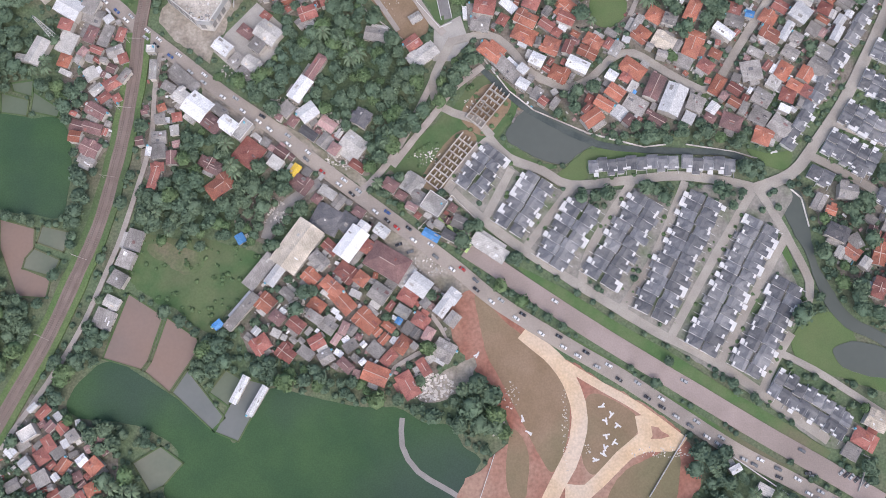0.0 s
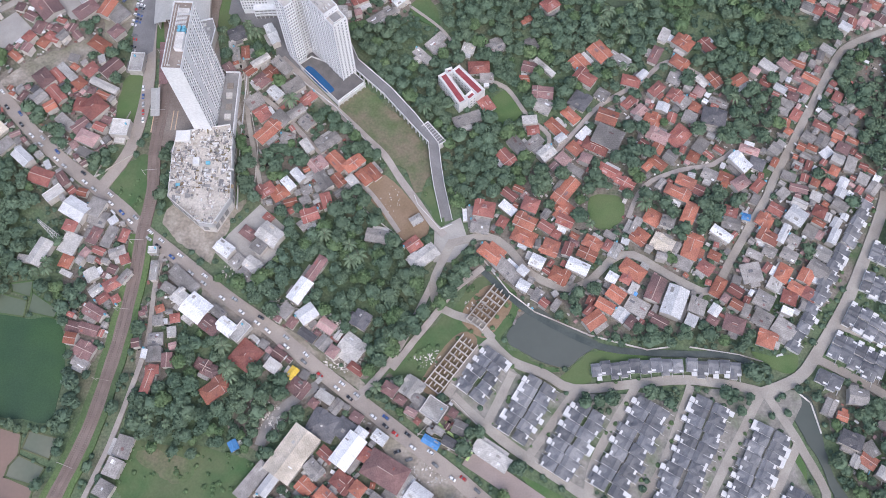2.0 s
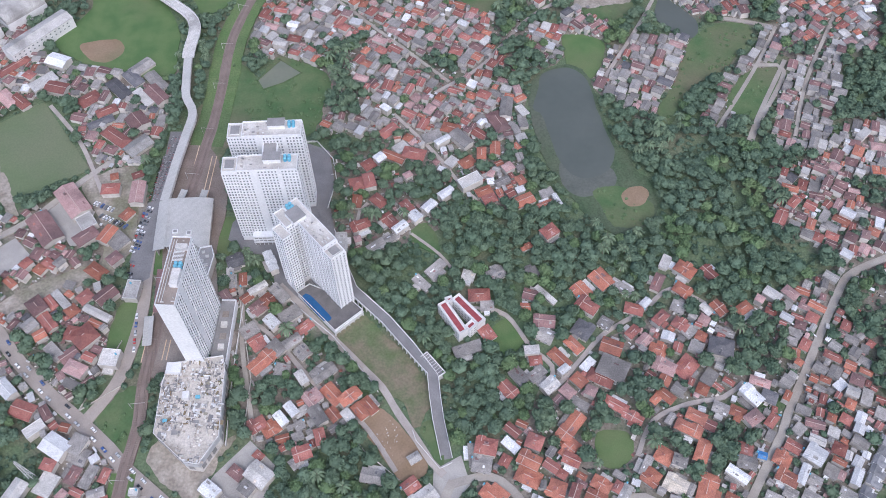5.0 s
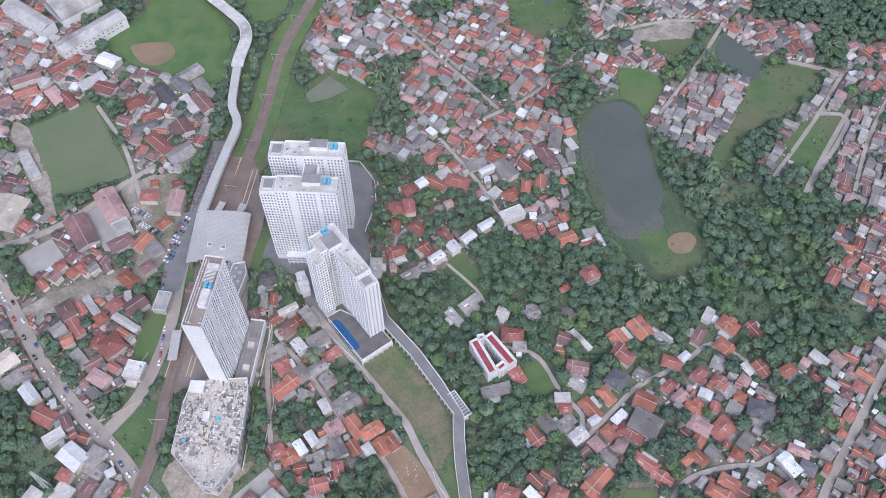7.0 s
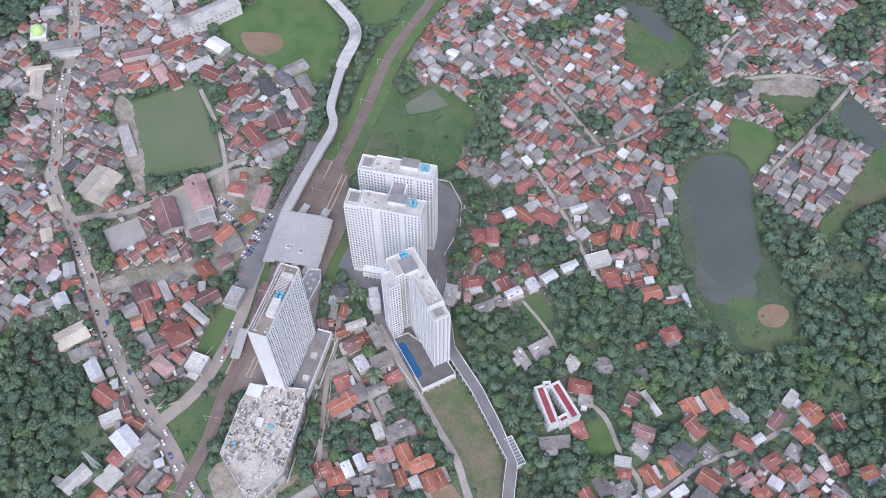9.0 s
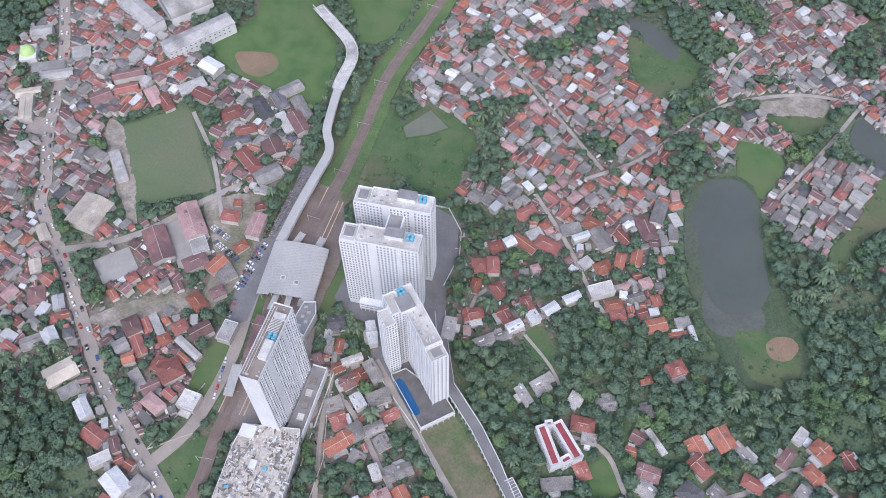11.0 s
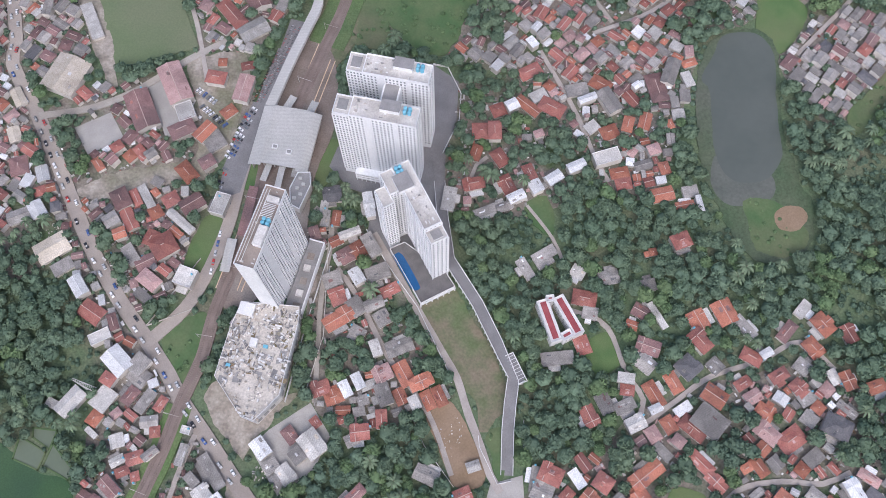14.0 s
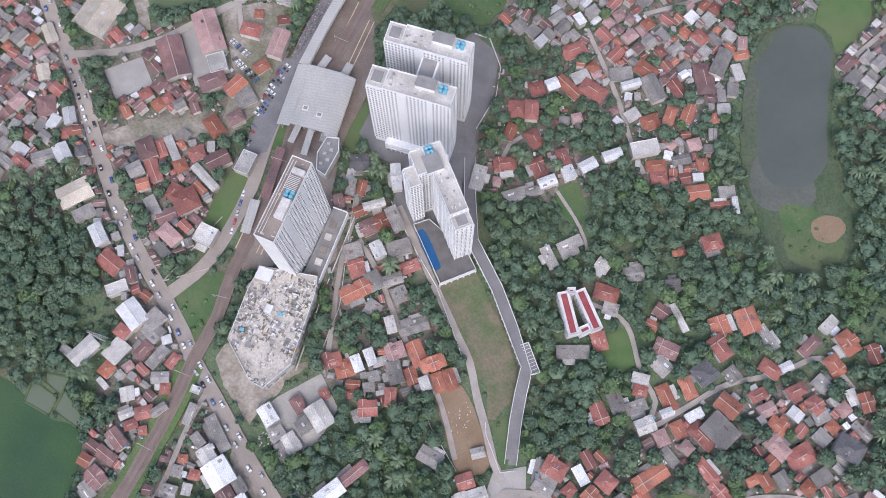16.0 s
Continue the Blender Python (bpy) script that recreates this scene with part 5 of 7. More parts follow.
house(29.7, 354.6, 14.6, 9.7, 1, 'r')
house(34.6, 346.6, 9.2, 7.6, 1, 'g')
house(1.2, 376.5, 15.6, 6.9, 44, 'g')
house(-8.0, 364.8, 14.4, 6.2, 313, 'g')
house(23.2, 370.2, 8.7, 7.8, 342, 'l')
house(41.8, 371.1, 12.2, 9.0, 26, 'g')
house(65.9, 371.6, 8.8, 7.6, 26, 'g')
house(63.5, 354.3, 9.8, 8.4, 342, 'm')
house(59.6, 344.6, 7.2, 6.2, 353, 'o')
house(73.7, 354.0, 17.8, 3.8, 312, 'l')
house(71.1, 334.2, 14.2, 9.6, 353, 'm')
house(71.0, 323.9, 11.5, 9.5, 332, 'g')
house(97.7, 356.3, 13.1, 11.0, 307, 'o')
house(112.1, 365.1, 15.1, 12.5, 307, 'o')
house(99.7, 343.9, 14.7, 9.0, 322, 'r')
house(95.5, 327.5, 12.7, 12.3, 323, 'd')
house(110.6, 331.8, 8.8, 8.2, 323, 'g')
house(124.7, 358.7, 16.0, 6.3, 320, 'g')
house(138.2, 345.4, 7.5, 5.1, 43, 'w')
house(130.5, 341.8, 12.6, 8.3, 342, 'r')
house(157.0, 377.7, 11.4, 6.4, 61, 'l')
house(149.1, 361.8, 14.1, 6.9, 61, 'm')
house(168.5, 370.0, 13.9, 9.9, 319, 'o')
house(164.8, 355.3, 12.5, 9.1, 319, 'o')
house(159.8, 342.8, 9.3, 8.3, 331, 'g')
house(184.5, 368.7, 11.5, 8.4, 307, 'r')
house(0.4, 493.6, 14.5, 8.7, 25, 'g')
house(14.6, 501.1, 14.4, 9.6, 340, 'o')
house(7.9, 487.2, 12.5, 5.0, 35, 'w')
house(22.0, 489.4, 18.1, 9.8, 311, 'g')
house(50.7, 507.0, 21.0, 11.8, 296, 'm')
house(57.6, 519.8, 19.5, 9.3, 82, 'g')
house(14.4, 468.7, 9.0, 7.4, 50, 'l')
house(26.1, 467.5, 11.6, 9.8, 35, 'o')
house(36.7, 476.1, 11.8, 7.0, 87, 'o')
house(47.0, 480.6, 12.6, 7.7, 87, 'o')
house(27.1, 448.9, 17.8, 9.7, 30, 'f')
house(36.8, 440.7, 12.0, 7.4, 24, 'o')
house(9.7, 438.0, 12.2, 6.6, 37, 'w')
house(65.3, 432.3, 14.1, 9.5, 26, 'o')
house(81.8, 438.2, 9.8, 7.3, 24, 'g')
house(79.9, 428.3, 11.9, 5.4, 24, 'o')
house(88.2, 430.3, 10.8, 3.5, 293, 'w')
house(80.5, 403.5, 11.9, 9.8, 34, 'r')
house(65.2, 393.1, 4.8, 4.9, 24, 'o')
house(-53.9, 450.1, 12.0, 11.6, 14, 'r')
house(-45.5, 451.3, 8.5, 13.2, 14, 'r')
house(-53.9, 434.3, 11.4, 7.1, 85, 'o')
house(-38.4, 434.1, 12.5, 8.7, 316, 'r')
house(-50.5, 411.8, 13.9, 8.2, 24, 'r')
house(-63.4, 399.1, 16.2, 8.3, 94, 'l')
house(-46.5, 467.1, 9.4, 9.3, 35, 'r')
house(-38.4, 471.5, 8.1, 7.7, 41, 'w')
house(-28.4, 474.4, 18.3, 7.7, 332, 'o')
house(-13.3, 476.8, 17.2, 10.9, 343, 'r')
house(-23.1, 483.8, 11.1, 7.7, 41, 'l')
house(-30.2, 416.8, 13.8, 8.5, 309, 'r')
house(-22.9, 409.0, 11.3, 6.5, 40, 'w')
house(-12.3, 418.8, 8.7, 7.9, 311, 'w')
house(-2.4, 427.4, 10.8, 7.2, 47, 'w')
house(-18.3, 427.4, 11.0, 7.1, 306, 'r')
house(-28.7, 401.9, 10.5, 5.8, 35, 'g')
house(-38.9, 397.2, 16.7, 5.4, 35, 'g')
house(-32.1, 500.1, 15.7, 9.4, 41, 'r')
house(44.8, 286.3, 12.6, 8.5, 307, 'r')
house(52.1, 295.7, 8.6, 12.1, 38, 'g')
house(61.2, 312.4, 9.7, 6.0, 4, 'l')
house(63.3, 306.1, 8.3, 6.6, 4, 'r')
house(63.4, 296.8, 12.5, 6.9, 38, 'g')
house(70.6, 288.0, 11.1, 8.7, 38, 'l')
house(78.5, 307.2, 15.8, 8.0, 311, 'o')
house(88.5, 316.3, 12.7, 7.4, 310, 'o')
house(80.1, 298.6, 7.3, 5.0, 38, 'w')
house(111.8, 313.6, 13.7, 10.8, 337, 'o')
house(127.3, 325.1, 10.1, 6.3, 43, 'r')
house(133.8, 318.6, 10.1, 7.5, 42, 'p')
house(110.9, 298.5, 18.4, 14.6, 332, 'g')
house(103.0, 293.3, 16.6, 9.3, 332, 'r')
house(109.9, 274.9, 15.7, 7.2, 327, 'r')
house(119.2, 266.6, 13.1, 6.5, 327, 'r')
house(81.1, 261.5, 21.3, 9.1, 50, 'o')
house(79.2, 240.3, 10.8, 7.6, 333, 'r')
house(143.9, 300.0, 14.5, 9.4, 331, 'p')
house(141.3, 311.5, 11.0, 8.8, 337, 'o')
house(157.4, 299.4, 16.7, 11.5, 47, 'r')
house(181.4, 311.8, 15.8, 12.7, 344, 'd')
house(186.5, 323.5, 12.7, 5.1, 331, 'g')
house(163.8, 324.6, 9.5, 7.4, 42, 'g')
house(159.2, 329.5, 11.1, 8.2, 320, 'r')
house(146.3, 333.8, 11.6, 6.9, 42, 'r')
house(185.2, 339.9, 11.3, 7.5, 302, 'o')
house(178.0, 340.8, 9.3, 6.2, 308, 'l')
house(202.2, 340.7, 11.5, 7.5, 33, 'o')
house(157.2, 265.5, 12.3, 7.8, 330, 'o')
house(151.1, 257.8, 16.4, 7.7, 330, 'o')
house(163.1, 261.6, 11.7, 7.1, 330, 'r')
house(193.3, 278.4, 14.6, 7.9, 309, 'w')
house(204.9, 278.1, 9.9, 8.6, 331, 'd')
house(201.5, 288.3, 12.9, 6.0, 337, 'p')
house(183.4, 268.8, 9.9, 7.2, 332, 'o')
house(173.7, 271.4, 10.0, 7.8, 332, 'g')
house(191.8, 264.0, 10.9, 8.2, 32, 'p')
house(22.3, 245.3, 14.3, 7.5, 92, 'g')
house(-110.2, 382.9, 16.9, 6.2, 294, 'w')
house(-134.9, 385.6, 11.7, 10.4, 19, 'd')
house(-137.4, 375.5, 9.5, 4.9, 96, 'l')
house(-327.2, 471.7, 8.0, 30.0, 38, 'l')
house(-413.2, 544.0, 25.2, 9.9, 25, 'l')
house(-423.8, 550.6, 25.3, 8.8, 25, 'l')
house(-425.1, 521.6, 19.0, 9.6, 24, 'c')
house(-418.2, 505.9, 9.8, 25.7, 24, 'c')
house(-357.3, 555.5, 24.3, 8.5, 30, 'm')
house(-354.0, 543.1, 18.3, 9.5, 30, 'r')
house(-333.1, 575.2, 27.6, 8.6, 45, 'r')
house(-298.2, 579.2, 17.6, 12.8, 338, 'w')
house(-303.7, 555.1, 21.2, 10.5, 44, 'l')
house(-292.1, 549.0, 17.5, 11.5, 344, 'r')
house(-265.2, 538.2, 16.6, 12.3, 40, 'r')
house(-244.6, 548.8, 24.1, 10.5, 314, 'd')
house(-235.0, 559.7, 19.8, 9.8, 313, 'd')
house(-230.4, 572.4, 19.3, 11.4, 47, 'g')
house(-215.7, 555.6, 23.9, 9.7, 311, 'g')
house(-212.5, 539.5, 21.3, 11.2, 312, 'm')
house(-223.2, 538.6, 21.4, 7.7, 312, 'l')
house(-249.2, 525.3, 16.3, 8.7, 29, 'r')
house(-251.5, 513.8, 20.2, 7.5, 29, 'd')
house(-222.8, 512.6, 14.6, 15.7, 39, 'm')
house(-237.1, 498.6, 24.9, 10.2, 322, 'r')
house(-219.0, 490.0, 20.0, 13.1, 45, 'l')
house(-318.9, 536.9, 19.1, 8.7, 319, 'r')
house(-329.5, 540.2, 20.7, 10.2, 315, 'p')
house(-369.1, 530.8, 16.4, 13.0, 42, 'm')
house(-445.6, 583.3, 17.4, 11.9, 25, 'l')
house(-404.9, 570.6, 14.5, 12.8, 28, 'l')


FAR.done("far_houses", label="far small houses with tiled and sheet roofs", category="houses", kind="stuff")


# ---- slate-roofed terraces of the housing estate
def terrace_unit(front):
    """One terraced house, 6.2 m wide and 12 m deep, its street side towards -y."""
    ob = empty("terraced_house", Matrix(), "grey slate-roofed terraced house with white walls" + (" and a white carport" if front == "carport" else ""), "house", "terraced houses")
    g = Geo()
    wall_geo(g, 6.0, 8.6, 3.2, "flat", "white", pose(0, 1.7, 0))
    g.done("wall", ob)
    g = Geo()
    if front == "hip":
        roof_geo(g, 6.0, 5.4, 3.9, "hip", "slate", pose(0, 3.3, 0), .1)
    else:
        roof_geo(g, 6.1, 5.0, 3.5, "gable", "slate", pose(0, 3.4, 0), .05)
    roof_geo(g, 4.6, 3.4, 3.3, "gable", "slate", pose(-1.3 if front != "yard" else 1.3, -.9, 0, 0, 0, 90), .2)
    roof_geo(g, 2.9, 4.4, 3.0, "lean", "slate", pose(1.6 if front != "yard" else -1.6, -.7, 0), .05)
    g.done("roof", ob)
    Geo().box(2.98, -2.8, 0, 3.12, 6.0, 3.75, "white").done("party_wall", ob)
    Geo().box(2.98, -6.0, 0, 3.12, -2.8, 1.4, "white").done("garden_wall", ob)
    if front == "carport":
        g = Geo().box(-.4, -6.0, 2.7, 2.9, -2.4, 2.85, "white")
        for x in (-.3, 2.8):
            g.box(x - .07, -5.9, 0, x + .07, -5.76, 2.7, "steel")
        g.done("carport", ob)
    if front == "full":
        Geo().box(-2.9, -5.6, 0, 2.9, -2.6, 3.0, "white").box(-3, -5.8, 3.0, 3, -2.5, 3.15, "white").done("extension", ob)
    if front == "grey":
        Geo().box(-2.9, -5.0, 0, 1.2, -2.6, 2.7, "white").box(-3, -5.2, 2.7, 1.3, -2.5, 2.95, "slate").done("extension", ob)
    child("window", WINDOW, ob, pose(1.4, -2.6, 1.6))
    return ob


UNITS = {k: terrace_unit(k) for k in ("carport", "yard", "full", "grey", "hip")}
GARDEN = []
fresh = set(UNITS)
ur = random.Random(21)


def unit(m, k):
    if k in fresh:
        fresh.discard(k)
        UNITS[k].matrix_basis = m
    else:
        copy_thing(UNITS[k], m)


def terrace(x0, y0, x1, y1, depth, sides=(1, -1)):
    """A row of units along a line, back to back where both sides are built."""
    d = Vector((x1 - x0, y1 - y0))
    n = max(1, round(d.length / 6.3))
    yaw = math.degrees(math.atan2(d.y, d.x))
    for i in range(n):
        p = Vector((x0, y0)) + d * ((i + .5) / n)
        for s in sides:
            a = yaw + (0 if s > 0 else 180)
            q = depth / 2 if len(sides) == 2 else depth
            shift = -q / 2 if len(sides) == 2 else 0
            jog = ur.uniform(-.9, .9)
            m = pose(p.x, p.y, 0, 0, 0, a) @ pose(0, shift + jog, ur.uniform(-.3, .25)) @ Matrix.Diagonal((d.length / n / 6.24, q / 12.2, 1, 1))
            unit(m, ur.choice(("carport", "carport", "yard", "full", "grey", "yard", "grey", "hip", "hip")))
            if ur.random() < .45:
                b = m @ Vector((ur.uniform(-2.5, 2.5), -6.3, 0))
                GARDEN.append((b.x, b.y, ur.uniform(.8, 1.9)))
    c = (Vector((x0, y0)) + Vector((x1, y1))) / 2
    mark(rect(c.x, c.y, d.length, depth + .5, yaw), 2)


terrace(15.3, 133.1, 34.2, 157.1, 22.2, (1, -1))
terrace(38.5, 108.5, 59.8, 139.7, 24.3, (1, -1))
terrace(62.1, 87.7, 86.5, 123.8, 25.6, (1, -1))
terrace(90.4, 76.4, 122.7, 125.7, 27.0, (1, -1))
terrace(118.5, 56.0, 157.4, 125.6, 27.6, (1, -1))
terrace(145.5, 36.0, 189.2, 109.4, 26.3, (1, -1))
terrace(170.1, 22.6, 200.9, 73.9, 23.6, (1, -1))
terrace(185.6, 17.5, 224.8, -9.3, 20.9, (1, -1))
terrace(88.3, 144.6, 110.6, 146.2, 11.5, (1,))
terrace(110.6, 146.2, 141.6, 146.8, 11.5, (1,))
terrace(143.6, 146.1, 174.9, 143.3, 12.1, (1,))
terrace(207.0, 155.1, 226.1, 182.1, 10.8, (1,))
terrace(226.9, 183.2, 250.8, 219.9, 10.8, (1,))
terrace(251.7, 221.4, 271.6, 249.3, 10.8, (1,))
terrace(231.1, 159.5, 258.8, 142.3, 20.9, (1, -1))
terrace(243.4, 178.1, 271.0, 159.6, 19.5, (1, -1))
terrace(256.5, 197.7, 277.7, 186.3, 18.9, (1, -1))
terrace(218.3, 139.8, 230.9, 132.5, 12.1, (1,))
terrace(266.1, 217.7, 283.9, 208.0, 16.9, (1, -1))
terrace(245.2, 140.9, 251.5, 137.3, 11.5, (1,))
terrace(256.5, 123.3, 269.0, 116.1, 13.5, (1,))


# ---- towers
PANE = Geo().box(-.5, -.05, -.72, .5, .06, .72, "towerglass").mesh("window")


def tower(name, m, blocks, floor_h, ends, label, roof_key, tanks, rooms):
    """Slabs with a window grid on every side; blocks are x0, y0, x1, y1, height; ends: window columns on short sides."""
    ob = empty(name, m, label, "apartment tower", "apartment towers")
    glass, ledge, single = Geo(), Geo(), 0
    for bx, (x0, y0, x1, y1, h) in enumerate(blocks):
        Geo().box(x0, y0, -1, x1, y1, h, "tower").done("wall", ob)
        Geo().box(x0 + .3, y0 + .3, h, x1 - .3, y1 - .3, h + .12, roof_key).done("roof", ob)
        p = Geo()
        for a in ((x0, y0, x1, y0 + .3), (x0, y1 - .3, x1, y1), (x0, y0 + .3, x0 + .3, y1 - .3), (x1 - .3, y0 + .3, x1, y1 - .3)):
            p.box(a[0], a[1], h, a[2], a[3], h + 1.3, "tower")
        p.done("parapet", ob)
        floors = int((h - 4) / floor_h)
        for side in range(4):
            length = (x1 - x0) if side % 2 == 0 else (y1 - y0)
            ox, oy, yaw = ((x0, y0, 0), (x1, y0, 90), (x1, y1, 180), (x0, y1, 270))[side]
            face = pose(ox, oy, 0, 0, 0, yaw)
            cols = max(1, int(length / 2.1))
            skip = set()
            if length < 15 and ends is not None:
                cols = ends
            if not cols:
                continue
            if cols > 10:
                skip = {cols // 4, cols // 4 + 1, cols * 2 // 3}
            step = length / cols
            for c in range(cols):
                u = (c + .5) * step
                if c in skip:
                    continue
                if c % 2 == 0:
                    ledge.box(u - step / 2 - .22, -.42, 6, u - step / 2 + .22, .02, h - .5, "tower", face)
                for k in range(floors):
                    z = 5 + (k + .5) * floor_h
                    if single < 70 and k >= floors - 4 and side in (0, 3):
                        single += 1
                        child("window", PANE, ob, face @ pose(u, 0, z))
                    else:
                        glass.box(u - .5, -.05, z - .72, u + .5, .06, z + .72, "towerglass", face)
                    ledge.box(u - .78, -.26, z - 1.06, u + .78, .02, z - .8, "tower", face)
    tagged(glass.done("window", ob), "dark window panes in a regular grid", kind="stuff")
    tagged(ledge.done("ledge", ob), "white ledges and fins", kind="stuff")
    for x, y, z in tanks:
        t = Geo()
        for i in (-1, 1):
            for k in (-1, 1):
                t.tube(x + i * 1.3, y + k * 1.1, z, z + 2.6, 1.15, 1.1, "tank", 12).tube(x + i * 1.3, y + k * 1.1, z + 2.6, z + 2.9, 1.1, .4, "tank", 12)
        t.done("water_tank", ob, "sky-blue water tanks")
    for x0, y0, x1, y1, z, h, key in rooms:
        room = Geo().box(x0, y0, z, x1, y1, z + h, "tower").done("lift_room", ob)
        Geo().box(x0 - .1, y0 - .1, z + h, x1 + .1, y1 + .1, z + h + .2, key).done("roof_slab", room)
    return ob


def clutter(ob, n, x0, y0, x1, y1, z, seed):
    """Pipes, ducts and hatches on a roof."""
    r = random.Random(seed)
    for _ in range(n):
        x, y, w, d = r.uniform(x0, x1), r.uniform(y0, y1), r.uniform(.4, 2.2), r.uniform(.3, 1.4)
        Geo().box(x - w / 2, y - d / 2, z, x + w / 2, y + d / 2, z + r.uniform(.2, 1.1), r.choice(("raw", "darkslab", "white", "roofslab"))).done("roof_unit", ob)


# the slab beside the railway
slab = tower("apartment_tower", pose(-148.9, 305.4, 0, 0, 0, -3.9), [(-5.6, 0, 5.6, 46, 82)], 2.9, 0,
             "tall white slab tower with a blank end wall beside the railway", "brownroof", [(2.2, 26, 82.2)], [(.3, 12, 4.8, 23, 82.1, 3.2, "roofslab"), (-1.5, 37, 4.8, 40, 82.1, 2.6, "roofslab")])
for k in range(9):
    Geo().box(-1.5, 28 + k * .9, 84.6, 4.6, 28.3 + k * .9, 84.9, "white").done("beam", slab)
for x in (-4.2, -2.6):
    Geo().box(x, 2, 82.2, x + .25, 44, 82.7, "white").done("pipe", slab)
clutter(slab, 14, -5, 1, 5, 44, 82.12, 3)
# the L-shaped tower over the pool
corner = tower("apartment_tower", pose(-52.8, 351.6, 0, 0, 0, 129.8), [(0, .02, 8, 10.4, 64), (8, 0, 49, 10.5, 67.5), (35, 10.5, 49, 17.9, 66.5), (31, 17.4, 42.5, 24, 63)], 2.8, 4,
               "white L-shaped apartment tower above a blue swimming pool", "roofslab", [(45.5, 7.5, 67.7)], [(33, 4, 43, 13, 66.6, 3.5, "darkslab"), (1.5, 2.5, 6.5, 8, 64.1, 1.2, "darkslab")])
clutter(corner, 26, 9, 1.5, 32, 9, 67.6, 5)
# the twin towers behind
for i, (x, y, h, yaw) in enumerate(((-131.3, 404.4, 76, 1.0), (-130.6, 431.6, 77, 1.2))):
    twin = tower("apartment_tower", pose(x, y, 0, 0, 0, yaw), [(0, 0, 9.5, 12, h - 1.2), (9.5, -.4, 47.6, 12.2, h)], 2.85, 5,
                 "white twin apartment tower with a dense window grid", "roofslab", [(41, 8.4, h + .2)],
                 [(26, 5.5, 37, 12, h + .1, 3.4, "darkslab"), (2, 3, 7.5, 9.5, h - 1.1, 1.0, "darkslab"), (33, -.2, 36, 2, h + .1, 1.6, "roofslab")])
    clutter(twin, 22, 10, 1, 30, 11, h + .12, 9 + i)
    if i == 0:
        Geo().box(23, 12.2, 0, 33, 27, 70, "tower").box(24, 13, 70, 32, 27, 70.6, "darkslab").done("lift_core", twin)
        for z in (3.2, 6.2, 9.2):
            Geo().box(8, -4.8, z, 47.4, -.4, z + 1.2, "tower").done("car_deck", twin, "open parking deck with white parapet")
        # added dark block that stands for the shade inside the open storeys
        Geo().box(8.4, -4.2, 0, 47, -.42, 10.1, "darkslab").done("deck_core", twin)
        for k in range(14):
            Geo().box(8.4 + k * 2.9, -4.7, 0, 8.8 + k * 2.9, -4.3, 10.3, "tower").done("column", twin)
mark(rect(-148, 328, 14, 50, 86), 2)
for r in (rect(-75, 370, 52, 40, 130), rect(-107, 424, 52, 44, 1)):
    mark(r, 2)


def slab_on(points, z0, z1, key, top=None):
    """A walled block over an outline."""
    g = Geo()
    n = len(points)
    area2 = sum(a[0] * b[1] - b[0] * a[1] for a, b in zip(points, points[1:] + points[:1]))
    pts = points if area2 > 0 else points[::-1]
    v = [(*p, z0) for p in pts] + [(*p, z1) for p in pts]
    g.add(v, [(i, (i + 1) % n, n + (i + 1) % n, n + i) for i in range(n)], key)
    g.add([(*p, z1) for p in pts], [tuple(range(n))], top or key)
    return g


def wall_line(points, h, thick=.3, key="white", name="boundary_wall", label="low white boundary wall", z=0):
    g = Geo()
    for (ax, ay), (bx, by) in zip(points, points[1:]):
        d = Vector((bx - ax, by - ay))
        g.box(-thick / 2, -thick / 2, z - .2, d.length + thick / 2, thick / 2, z + h, key, pose(ax, ay, 0, 0, 0, math.degrees(math.atan2(d.y, d.x))))
    return g.done(name, label=label, category="wall", kind="structure")


def ribbon(points, w, z0, z1, key):
    """A flat band of even width and thickness along a line."""
    L, R = [], []
    for i, (x, y) in enumerate(points):
        a, b = points[max(i - 1, 0)], points[min(i + 1, len(points) - 1)]
        d = Vector((b[0] - a[0], b[1] - a[1])).normalized()
        L.append((x - d.y * w, y + d.x * w))
        R.append((x + d.y * w, y - d.x * w))
    n = len(points)
    v = [(*p, z1) for p in L] + [(*p, z1) for p in R] + [(*p, z0) for p in L] + [(*p, z0) for p in R]
    f = []
    for i in range(n - 1):
        f += [(n + i, n + i + 1, i + 1, i), (i, i + 1, 2 * n + i + 1, 2 * n + i), (3 * n + i, 3 * n + i + 1, n + i + 1, n + i), (2 * n + i, 2 * n + i + 1, 3 * n + i + 1, 3 * n + i)]
    return Geo().add(v, f + [(0, 2 * n, 3 * n, n), (2 * n - 1, 4 * n - 1, 3 * n - 1, n - 1)], key)


PODIUM = [(-166.7, 258.4), (-146.1, 240.5), (-137.8, 239.3), (-128.1, 256.3), (-129.5, 298.6), (-131.7, 308.4), (-165.0, 303.7), (-166.7, 289.5)]
podium = empty("unfinished_podium", Matrix(), "unfinished raw concrete podium slab littered with rubble", "construction")
slab_on(PODIUM, -.5, 13.2, "raw").done("wall", podium)
slab_on(PODIUM, 13.2, 13.6, "raw", "podiumfloor").done("deck", podium)
for (ax, ay), (bx, by) in zip(PODIUM, PODIUM[1:] + PODIUM[:1]):
    d = Vector((bx - ax, by - ay))
    a = pose(ax, ay, 0, 0, 0, math.degrees(math.atan2(d.y, d.x)))
    Geo().box(0, -.15, 13.6, d.length, .15, 14.7, "white", a).done("parapet", podium)
    # wall bays are not cut: dark panels paint the shade of their voids
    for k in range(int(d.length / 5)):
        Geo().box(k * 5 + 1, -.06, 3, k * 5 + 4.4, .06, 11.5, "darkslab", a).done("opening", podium)
